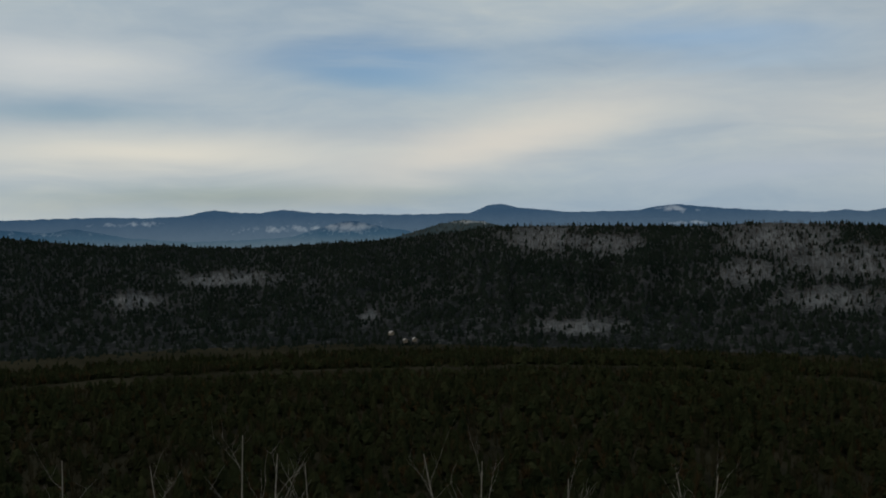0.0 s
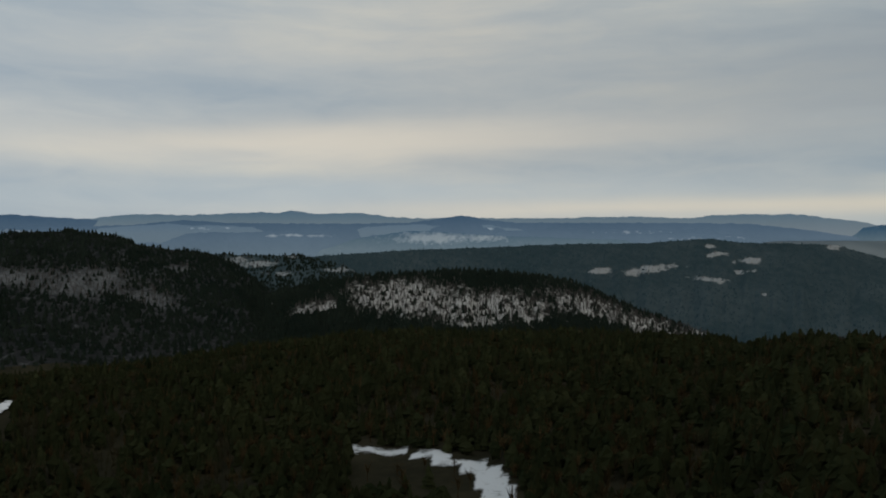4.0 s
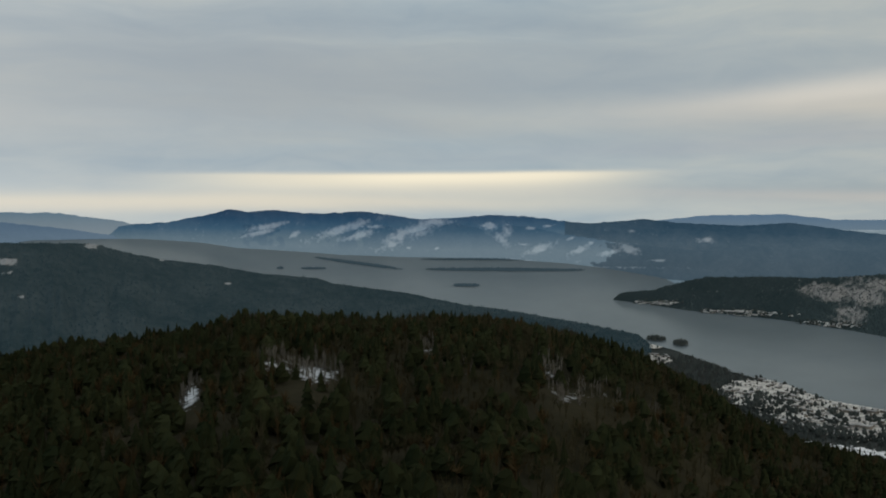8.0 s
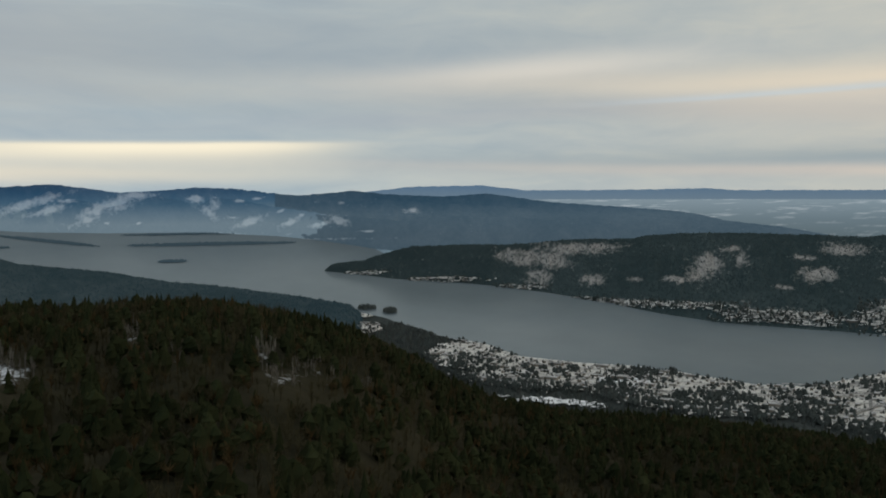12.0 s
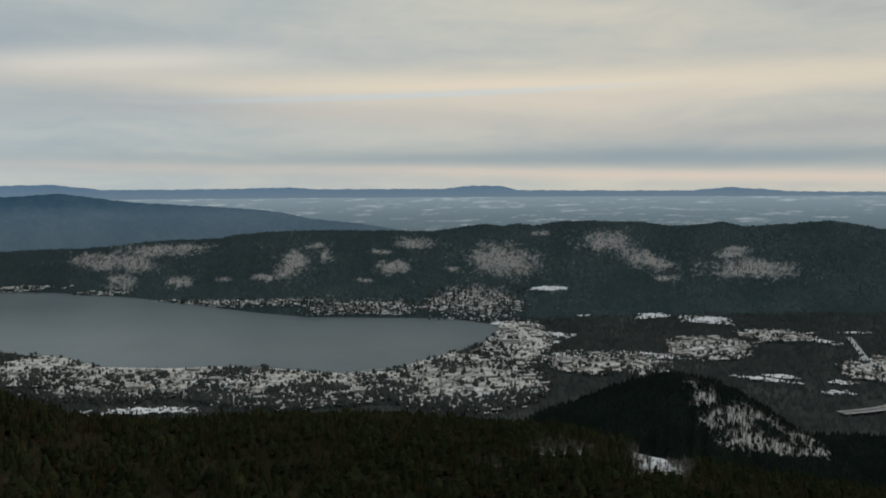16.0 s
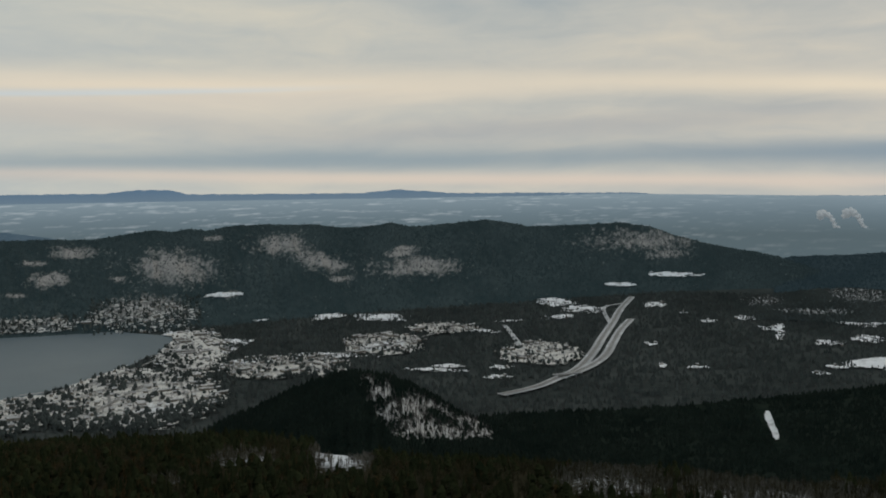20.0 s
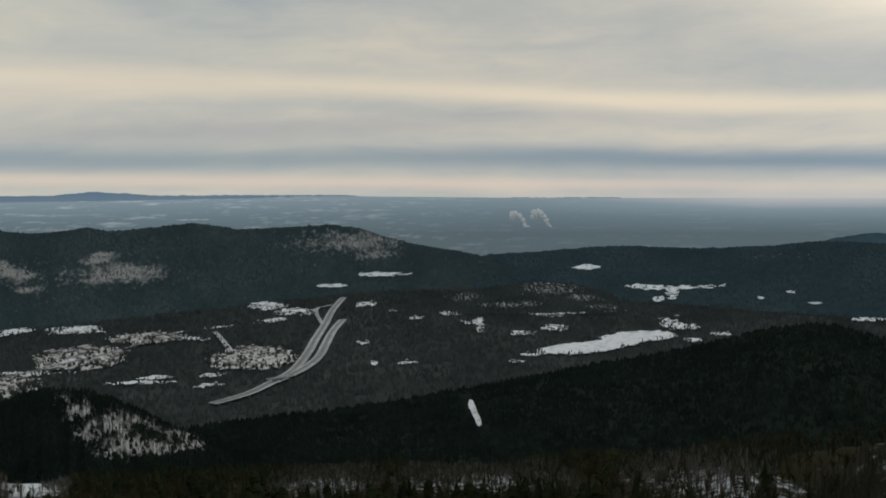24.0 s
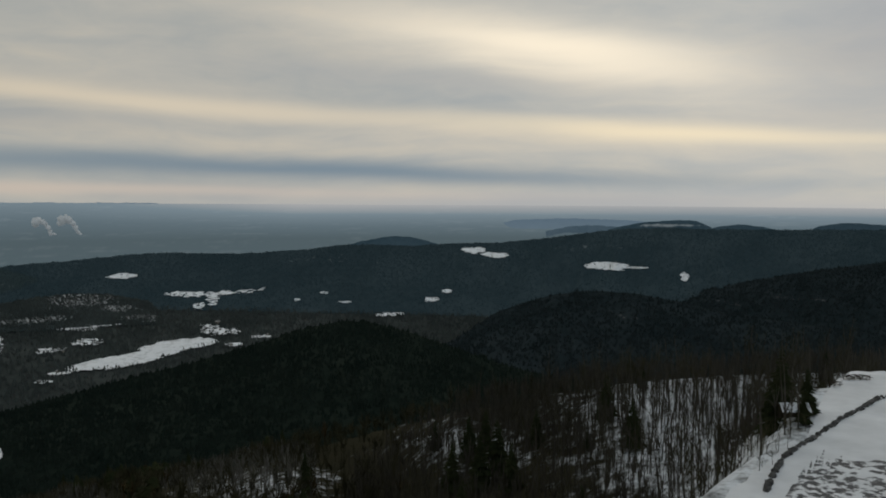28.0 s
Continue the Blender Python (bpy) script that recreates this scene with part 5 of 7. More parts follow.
def clothe(hill, count, mat, seed):
    share = 0.42 if hill is hood else 0.22 if hill is south_ridge else 0.12
    rng = np.random.default_rng(seed)
    x, y, z, zone = hill.scatter(count, seed)
    el = np.degrees(np.arctan2(z - EYE, np.hypot(x, y)))
    az = np.degrees(np.arctan2(x, y)) % 360
    az = np.where(az > 300, az - 360, az)
    if hill is east_knoll:
        strip = (np.abs(az - np.interp(el, [-15.6, -14.6, -13.6], [196.35, 195.65, 195.15])) < 0.42) & (el > -16.1) & (el < -13.5)
        x, y, z, zone, el, az = x[~strip], y[~strip], z[~strip], zone[~strip], el[~strip], az[~strip]
    open_ = [(p, q - 0.25 * v, u * 1.05, v * 1.3) for h_, p, q, u, v in HIGH_FIELDS if h_ is hill]
    if hill is south_hills:
        open_ += [(p, q - 0.3 * v, u, v * 1.4) for p, q, u, v in FIELDS if p > 195 and q > -7.7]
    free = inside(open_, az, el) < 0.4
    x, y, z, zone = x[free], y[free], z[free], zone[free]
    count = len(x)
    bare = zone + rng.uniform(-0.12, 0.12, count) > 0.1
    c = ~bare | (rng.uniform(0, 1, count) < share)
    h = rng.uniform(6, 12, count)
    shape_ = cones if knots(hill.dist, 0.5 * (hill.a0 + hill.a1)) < 2000 else spires
    stuff("conifer_wood", shape_(x[c], y[c], z[c] - 1, h[c], rng.uniform(2.4, 4.8, c.sum()), 4, rng), mat, "dark conifers covering the hillside")
    keep = bare & (rng.uniform(0, 1, count) < 0.95)
    if keep.sum() > 5:
        stuff("leafless_wood", brooms(x[keep], y[keep], z[keep], h[keep] * 1.05, np.full(keep.sum(), 2.0), 4, rng, 0.5), M_TWIG_FAR, "leafless trees over snow on the hillside")


for i, (hill, count, mat) in enumerate(HILLS):
    clothe(hill, count, mat, 100 + i)


GLADES = [(168.5, -17.0, 1.6, 0.5), (36.4, -11.75, 0.7, 0.55), (92.9, -11.8, 0.45, 0.7)]


def summit_wood():
    """The wood on the brow below the camera."""
    rng = np.random.default_rng(77)
    n = 116000
    a = rng.uniform(-32, 256, n)
    re = knots(BROW, a, 2)
    a = a[rng.uniform(0, 1, n) < (re / 1000) ** 2 + 0.02]
    n = len(a)
    re = knots(BROW, a, 2)
    q = np.sqrt(rng.uniform(0.0, 1.16, n))
    r = re * q
    z = ground_height(a, r)
    el = np.degrees(np.arctan2(z - EYE, r))
    h = rng.uniform(7, 14, n) * (0.8 + 0.5 * fbm(a * 2.0, r / 25.0, 33))
    top = np.degrees(np.arctan2(z + h - EYE + np.interp(a, [0, 100, 130], [15, 4, 0]), r))
    clump = fbm(a * 0.9, r / 50.0, 21)
    snow = spots(SUMMIT_SNOW, a, el)
    low = (top < knots(BROW, a, 1) + 0.25) | (q > 0.84) | (a > 222)
    keep = low & (r > 45) & (el > -24) & ~pad(a, r) & (rng.uniform(0, 1, n) < 1.0 - 0.9 * snow) & ~(road_gap(a, el) & (rng.uniform(0, 1, n) < 0.9)) & (inside(GLADES, a, el) < 0.2) & ~((a > 221) & (r < re * 0.97))
    bend = np.interp(a, [57.4, 60.1, 63.8, 66.0, 67.1, 67.8, 68.2], [-15.8, -16.15, -16.55, -16.95, -17.6, -18.4, -19.6])
    keep &= ~((a > 57.0) & (a < 68.6) & (top > bend - np.interp(a, [57, 62, 66, 68], [0.5, 0.7, 1.3, 2.5])) & (el < bend + 0.1) & (rng.uniform(0, 1, n) < 0.93))
    for p, e_, u, v, chance in ((92.9, -11.6, 0.6, 0.7, 0.9), (100.6, -10.4, 1.9, 0.5, 0.72), (98.2, -9.9, 1.0, 0.4, 0.6), (117.4, -12.0, 1.4, 0.5, 0.4), (168.5, -16.95, 1.7, 0.4, 0.8), (116, -10.5, 1.0, 0.6, 0.4), (108, -9.0, 0.8, 0.4, 0.4), (36.4, -11.6, 0.45, 0.3, 0.9), (110.6, -10.3, 0.6, 0.5, 0.25), (116.1, -11.5, 0.6, 0.5, 0.25), (118.7, -11.4, 0.6, 0.5, 0.25), (120.3, -12.2, 0.6, 0.5, 0.25), (101.3, -10.3, 0.6, 0.5, 0.25), (122.7, -12.6, 0.6, 0.5, 0.25)):
        keep &= ~((np.abs(a - p) < u) & (top > e_ - v) & (el < e_ + v) & (rng.uniform(0, 1, n) < chance))
    # conifer share by bearing; extra dark conifers northward stand in for shade
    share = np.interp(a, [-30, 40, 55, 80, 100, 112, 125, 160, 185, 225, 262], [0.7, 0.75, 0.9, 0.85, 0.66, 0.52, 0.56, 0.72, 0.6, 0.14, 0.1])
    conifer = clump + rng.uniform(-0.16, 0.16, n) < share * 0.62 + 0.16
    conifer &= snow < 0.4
    x, y = polar(a, r)
    near = r < 420
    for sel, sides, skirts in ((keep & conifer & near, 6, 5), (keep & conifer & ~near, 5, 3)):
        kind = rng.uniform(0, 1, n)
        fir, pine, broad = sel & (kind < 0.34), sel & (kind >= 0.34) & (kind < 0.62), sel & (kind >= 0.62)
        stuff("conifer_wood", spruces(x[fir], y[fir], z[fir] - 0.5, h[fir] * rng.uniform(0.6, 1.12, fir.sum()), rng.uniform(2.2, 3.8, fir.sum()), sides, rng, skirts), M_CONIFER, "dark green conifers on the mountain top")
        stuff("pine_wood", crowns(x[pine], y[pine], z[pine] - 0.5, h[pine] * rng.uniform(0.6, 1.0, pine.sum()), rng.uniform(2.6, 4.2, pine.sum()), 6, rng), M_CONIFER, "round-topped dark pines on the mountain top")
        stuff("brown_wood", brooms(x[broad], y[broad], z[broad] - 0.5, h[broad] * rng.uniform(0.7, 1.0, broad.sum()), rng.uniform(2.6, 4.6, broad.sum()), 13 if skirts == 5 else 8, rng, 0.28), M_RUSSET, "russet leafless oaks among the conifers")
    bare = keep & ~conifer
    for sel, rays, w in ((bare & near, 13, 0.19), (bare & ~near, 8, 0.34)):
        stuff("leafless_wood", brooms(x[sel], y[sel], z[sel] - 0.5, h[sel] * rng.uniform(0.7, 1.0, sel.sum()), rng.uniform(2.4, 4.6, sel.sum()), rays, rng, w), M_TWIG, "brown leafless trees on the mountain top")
    # pale stems standing in the snowy gaps
    gap = (snow > 0.36) & (r > 60) & (r < 900) & ~pad(a, r) & (a < 215) & ~road_gap(a, el) & (inside(GLADES[:2], a, el) < 0.2) & (rng.uniform(0, 1, n) < 0.85)
    stuff("birch_wood", brooms(x[gap], y[gap], z[gap] - 0.5, h[gap] * 0.8, rng.uniform(1.2, 2.6, gap.sum()), 5, rng, 0.30), M_STEM, "pale leafless stems in the snowy gaps of the wood")


def pad(a, r):
    """The cleared summit lot and its road."""
    return (a > 236) & (r < np.interp(a, [236, 241.4, 244.6, 246.3, 247, 250, 262], [60, 104, 122, 140, 168, 190, 205])) & (r > 0)


summit_wood()


# ---- valley: snow, houses, roads, woods ----
def snow_sheet(a0, e0, wa, we, reach, mat, name, label, seed, ragged=0.5, lean=0.0, bare=0.0, dry=False):
    """An open, snow-covered piece of ground with a torn edge and holes where trees or bare soil show."""
    step = max(0.035, wa / 110)
    a, e = np.linspace(-1.35, 1.35, max(14, int(2.7 * wa / step))), np.linspace(-1.35, 1.35, max(10, int(2.7 * we / 0.03)))
    U, W = np.meshgrid(a, e, indexing="ij")
    A = a0 + wa * U
    E = e0 + we * W + lean * wa * U
    out = U ** 2 + W ** 2 + (fbm(A * 1.3 + seed, E * 4.0, seed) - 0.5) * 3.0 * ragged + (fbm(A * 3.4 + seed, E * 20.0, seed + 5, 3) - 0.5) * 2.2 * ragged
    gaps = fbm(A * 4.2, E * 19.0 + seed, seed + 9, 3)
    keep = (out < 1.0) & (gaps > bare)
    if dry:
        keep &= ~((A < 158) & (E > knots(NEAR_SHORE, A) + 0.03) & (E < knots(FAR_SHORE, A)))
    R = reach(A, E)
    X, Y = polar(A, R)
    Z = EYE + R * np.tan(np.radians(E))
    x, y, z, s = squash(X, Y, Z)
    faces = grid_faces(*X.shape)[keep[:-1, :-1].ravel()]
    if not len(faces):
        faces = grid_faces(*X.shape)[:1]
    used = np.unique(faces)
    back = np.zeros(X.size, np.int64)
    back[used] = np.arange(len(used))
    zone = np.full(len(used), 0.4)
    ob = new(name, mesh_of(name, np.stack([x, y, z], -1).reshape(-1, 3)[used], back[faces], [mat], None, zone, True))
    return tagged(ob, label, "snow", "", "structure")


def ground_meet(A, E):
    r = np.geomspace(60, 1500, 260)
    out = np.empty(A.shape)
    for i in range(A.shape[0]):
        low = EYE + r[None] * np.tan(np.radians(E[i]))[:, None] < ground_height(A[i][:, None] + 0 * r[None], r[None] + 0 * A[i][:, None])
        k = np.maximum(np.argmax(low, 1), 1)
        h0, h1 = ((EYE + r[j] * np.tan(np.radians(E[i])) - ground_height(A[i], r[j])) for j in (k - 1, k))
        out[i] = r[k - 1] + (r[k] - r[k - 1]) * np.clip(h0 / (h0 - h1 + 1e-9), 0, 1)
    return out


def flat_reach(lift):
    return lambda A, E: range_at(E, FLOOR + lift)


def face_reach(hill):
    return lambda A, E: hill.meet(A, E) * 0.992


for i, (a0, e0, wa, we) in enumerate(VILLAGE):
    snow_sheet(a0, e0, wa * 1.02, we * 1.05, flat_reach(1.5 + 0.7 * (i % 5)), M_TOWN, "snow_ground", "snowy streets and yards of the village", i + 1, 0.4, 0.0, 0.24, True)
for i, (a0, e0, wa, we) in enumerate(SHORE):
    snow_sheet(a0, e0, wa, we, face_reach(south_ridge), M_TOWN, "snow_ground", "snowy yards along the far lake shore", i + 21, 0.6, 0.0, 0.55)
for i, (a0, e0, wa, we) in enumerate(FIELDS):
    slope = a0 > 195 and e0 > -7.7
    snow_sheet(a0, e0, wa * 1.15, we, face_reach(south_hills) if slope else flat_reach(2.0 + 0.6 * (i % 4)), M_SNOWFAR, "snow_field", "open snow-covered field among dark woods", i + 40, 1.15, (i % 3 - 1) * 0.05, 0.38, True)
for i, (a0, e0, wa, we, lean) in enumerate(BIG_FIELD):
    snow_sheet(a0, e0, wa, we, flat_reach(2.0 + 0.5 * i), M_SNOWFAR, "snow_field", "long open snow-covered field below the wooded spur", i + 140, 0.3, lean, 0.12)
for i, (hill, a0, e0, wa, we) in enumerate(HIGH_FIELDS):
    snow_sheet(a0, e0, wa, we, face_reach(hill), M_SNOWFAR, "snow_field", "snow-covered clearing on the wooded hillside", i + 90, 0.7, 0.0, 0.25)
snow_sheet(195.61, -14.22, 0.22, 0.36, face_reach(east_knoll), M_SNOWFAR, "snow_field", "bright strip of snowy road on the wooded spur", 63, 0.25, -0.5)
snow_sheet(195.78, -14.61, 0.22, 0.4, face_reach(east_knoll), M_SNOWFAR, "snow_field", "bright strip of snowy road on the wooded spur", 64, 0.25, -0.9)
snow_sheet(196.01, -15.09, 0.22, 0.36, face_reach(east_knoll), M_SNOWFAR, "snow_field", "bright strip of snowy road on the wooded spur", 65, 0.25, -0.9)
snow_sheet(36.4, -11.6, 0.5, 0.3, lambda A, E: ground_meet(A, E) * 0.985, M_SNOWFAR, "snow_field", "small bright snowy clearing in the wood", 7, 0.7, 0.3)


# houses: one of each kind is built, the rest are copies
def gabled(w, d, h, pitch):
    """Walls and snowy roof of a gabled house."""
    wall = bmesh.new()
    v = [wall.verts.new(p) for p in ((-w / 2, -d / 2, -2), (w / 2, -d / 2, -2), (w / 2, d / 2, -2), (-w / 2, d / 2, -2), (-w / 2, -d / 2, h), (w / 2, -d / 2, h), (w / 2, d / 2, h), (-w / 2, d / 2, h), (-w / 2, 0, h + pitch), (w / 2, 0, h + pitch))]
    for f in ((0, 1, 5, 4), (2, 3, 7, 6), (1, 2, 6, 9, 5), (3, 0, 4, 8, 7)):
        wall.faces.new([v[k] for k in f])
    roof = bmesh.new()
    o, t = 0.6, 0.35
    s = pitch / (d / 2)
    for sg in (-1, 1):
        lo, hi = (sg * (d / 2 + o), h - o * s), (0, h + pitch)
        q = [roof.verts.new((x, y, z + dz)) for dz in (0.02, t) for x, (y, z) in ((-w / 2 - o, lo), (w / 2 + o, lo), (w / 2 + o, hi), (-w / 2 - o, hi))]
        for f in ((0, 1, 2, 3), (4, 5, 6, 7), (0, 1, 5, 4), (1, 2, 6, 5), (3, 0, 4, 7)):
            roof.faces.new([q[k] for k in f])
    return wall, roof


def box(bm, x0, y0, z0, x1, y1, z1):
    v = [bm.verts.new((x, y, z)) for z in (z0, z1) for x, y in ((x0, y0), (x1, y0), (x1, y1), (x0, y1))]
    for f in ((0, 3, 2, 1), (4, 5, 6, 7), (0, 1, 5, 4), (1, 2, 6, 5), (2, 3, 7, 6), (3, 0, 4, 7)):
        bm.faces.new([v[k] for k in f])


def house(w, d, h, pitch, flat, name, label):
    ob = tagged(new(name), label, "building", "village buildings")
    if flat:
        wall, roof = bmesh.new(), bmesh.new()
        box(wall, -w / 2, -d / 2, -2, w / 2, d / 2, h)
        box(roof, -w / 2 - 0.3, -d / 2 - 0.3, h + 0.01, w / 2 + 0.3, d / 2 + 0.3, h + 0.5)
    else:
        wall, roof = gabled(w, d, h, pitch)
    part("wall", wall, M_WALL, ob)
    part("roof", roof, M_ROOF, ob, "snow-covered roof")
    if not flat:
        ch = bmesh.new()
        box(ch, w * 0.2, d * 0.12, h, w * 0.2 + 0.8, d * 0.12 + 0.8, h + pitch + 1.0)
        part("chimney", ch, M_ROCK, ob)
    return ob


KINDS = [house(11, 8, 4.5, 3.2, False, "house", "village house with pale siding and snowy gable roof"), house(14, 9, 6.0, 3.6, False, "house", "two-storey village house with snowy gable roof"), house(9, 7, 3.5, 2.6, False, "cottage", "small cottage under a snowy gable roof"),
         house(42, 10, 6.0, 2.6, False, "motel", "long motel building under a snowy roof"), house(26, 18, 7.0, 0, True, "shop", "flat-roofed shop with snow on its roof"), house(50, 26, 8.0, 0, True, "store", "large flat-roofed store with snow on its roof")]


def settle():
    rng = np.random.default_rng(5)
    used, rest = 0, []
    first = [True] * len(KINDS)
    spots_ = []
    # lots stand along parallel streets, one set along the shore and one along the road south
    for p0, p1, low, high in (((132, -11.6), (151, -12.4), 120, 159.5), ((160, -11.2), (176, -9.4), 159.5, 186)):
        A0, A1 = (np.array(polar(p, range_at(q, FLOOR))) for p, q in (p0, p1))
        along = (A1 - A0) / np.hypot(*(A1 - A0))
        side = np.array([-along[1], along[0]])
        face = math.degrees(math.atan2(along[1], along[0]))
        for row in range(-22, 23):
            for lot in range(-70, 110):
                for bank in (-1, 1):
                    x, y = A0 + along * (lot * 27 + row % 3 * 9 + rng.uniform(-5, 5)) + side * (row * 66 + bank * 18 + rng.uniform(-4, 4))
                    a, r = math.degrees(math.atan2(x, y)) % 360, math.hypot(x, y)
                    e = math.degrees(math.atan2(FLOOR - EYE, r))
                    if low <= a < high and float(inside(VILLAGE, np.array(a), np.array(e))) > 0.15 + rng.uniform(-0.15, 0.25) and rng.uniform() < 0.62:
                        spots_.append((a, e, None, face))
    for (a0, e0, wa, we), count in zip(SHORE, [34, 36, 34, 16, 12, 8, 8]):
        for k in range(count):
            t, q = rng.uniform(0, 6.28), math.sqrt(rng.uniform(0, 1))
            spots_.append((a0 + wa * q * math.cos(t), e0 + we * q * math.sin(t), south_ridge, rng.uniform(0, 360)))
    for a0, e0, wa, we in FIELDS:
        if a0 > 176 and wa < 1 and not (a0 > 195 and e0 > -7.7):
            spots_.append((a0 + wa * rng.uniform(-1, 1), e0 + we * rng.uniform(-1, 1), None, rng.uniform(0, 360)))
    spots_.sort(key=lambda p: p[1])
    for a, e, surf, face in spots_:
        a, e = float(a), float(e)
        if surf is None:
            if knots(NEAR_SHORE, a) < e + 0.06 and e < knots(FAR_SHORE, a) and a < 158.2:
                continue
            r, z = float(range_at(e, FLOOR)), FLOOR + 3
        else:
            r = surf.reach(a, e) * 0.99
            z = EYE + r * math.tan(math.radians(e)) + 0.5
        x, y = polar(a, r)
        X, Y, Z, s = squash(np.array([x]), np.array([y]), np.array([z]))
        k = int(rng.choice(6, p=[0.36, 0.2, 0.26, 0.09, 0.06, 0.03])) if surf is None else int(rng.choice(4, p=[0.4, 0.25, 0.3, 0.05]))
        street = face + rng.choice([0, 0, 90])
        m = Matrix.Translation((float(X[0]), float(Y[0]), float(Z[0]))) @ Matrix.Rotation(radians(street + rng.uniform(-5, 5)), 4, "Z") @ Matrix.Scale(float(s[0]) * rng.uniform(0.62, 0.95), 4)
        if used < 300:
            used += 1
            if first[k]:
                first[k] = False
                KINDS[k].matrix_basis = m
            else:
                c = copy_thing(KINDS[k], m)
                c.matrix_basis = m
        else:
            rest.append((k, m))
    for a, e in ((-2.0, -8.45), (-2.6, -8.5), (-3.5, -7.97)):
        r = north_ridge.reach(a, e) * 0.985
        x, y = polar(a, r)
        copy_thing(KINDS[2], Matrix()).matrix_basis = pose(float(x), float(y), EYE + r * math.tan(radians(e)) + 1.5, 0, 0, -a + 30 * e) @ Matrix.Scale(0.7, 4)
    # the outlying rest, joined
    for kind, mat in (("wall", M_WALL), ("roof", M_ROOF)):
        V, F, n = [], [], 0
        for k, m in rest:
            me = next(c for c in KINDS[k].children if c.name.split(".")[0] == kind).data
            co = [m @ v.co for v in me.vertices]
            V += [tuple(c) for c in co]
            for p in me.polygons:
                ids = [n + i for i in p.vertices]
                F += [(ids[0], ids[i], ids[i + 1]) for i in range(1, len(ids) - 1)]
            n += len(co)
        if V:
            stuff("outlying_houses_" + kind, (np.array(V), np.array(F)), mat, "small outlying houses with snowy roofs among trees", "buildings")


settle()


# roads
def smooth_line(pts, n=8):
    P = [np.array(p, float) for p in pts]
    P = [2 * P[0] - P[1]] + P + [2 * P[-1] - P[-2]]
    out = []
    for i in range(1, len(P) - 2):
        for t in np.linspace(0, 1, n, endpoint=False):
            out.append(0.5 * (2 * P[i] + (P[i + 1] - P[i - 1]) * t + (2 * P[i - 1] - 5 * P[i] + 4 * P[i + 1] - P[i + 2]) * t ** 2 + (3 * P[i] - P[i - 1] - 3 * P[i + 1] + P[i + 2]) * t ** 3))
    out.append(P[-2])
    return np.array(out)


def ribbon(name, sight, width, mat, label, lift, side=0.0):
    """A road along lines of sight to the valley floor."""
    pts = [polar(a, range_at(e, FLOOR)) for a, e in sight]
    L = smooth_line([(float(x), float(y)) for x, y in pts])
    d = np.gradient(L, axis=0)
    nrm = np.stack([-d[:, 1], d[:, 0]], -1) / np.hypot(d[:, 0], d[:, 1])[:, None]
    k = np.array([-0.5, 0, 0.5]) * width + side
    X = L[:, 0][:, None] + nrm[:, 0][:, None] * k[None]
    Y = L[:, 1][:, None] + nrm[:, 1][:, None] * k[None]
    return sheet(name, X, Y, np.full_like(X, FLOOR + lift), [mat], None, True, label, "road")


HIGHWAY_A = [(178.84, -13.55), (181.07, -13.06), (182.73, -12.39), (184.01, -11.72), (184.91, -10.7), (185.45, -9.82), (186.09, -8.87), (186.59, -8), (187.3, -7.2)]
HIGHWAY_B = [(182.73, -12.46), (183.65, -12.12), (184.74, -11.63), (185.64, -10.96), (186.17, -10.06), (186.6, -9.33), (187.24, -8.63)]
for line_, shift in ((HIGHWAY_A, 0), (HIGHWAY_B, 0)):
    ribbon("road_verge", line_, 32, M_SNOWFAR, "snowy verge beside the highway", 3.0 + 0.8 * (line_ is HIGHWAY_B), 0)
    ribbon("road", line_, 12, M_ROAD, "pale salted highway carriageway", 5.5, 0)
ribbon("road", [(186.87, -7.64), (186.09, -7.76), (185.59, -7.91), (185.59, -8.31), (185.95, -8.95)], 16, M_SNOWFAR, "snowy highway ramp", 5.0)
ribbon("road", [(179.11, -9.12), (179.55, -9.64), (179.92, -10.14), (180.28, -10.65)], 18, M_SNOWFAR, "snowy side road through the wood", 5.0)
ribbon("road", [(149, -12.0), (152, -11.85), (155, -11.15), (157.3, -10.35), (158.3, -9.6)], 10, M_ROAD, "lakeside road round the head of the lake", 6.5)
ribbon("road", [(158, -11.3), (161, -11.25), (165, -11.2), (169, -10.7), (172, -10.2), (176, -9.3)], 12, M_ROAD, "village road leading south", 6.5)
ribbon("road", [(152, -14.0), (153.5, -13.2), (155.5, -12.3), (157, -11.5), (158.5, -10.8)], 9, M_ROAD, "village street", 6.5)
ribbon("road", [(131, -12.2), (136, -12.6), (142, -12.9), (148, -12.8), (153, -12.3), (157, -11.6)], 9, M_ROAD, "village main street", 6.8)


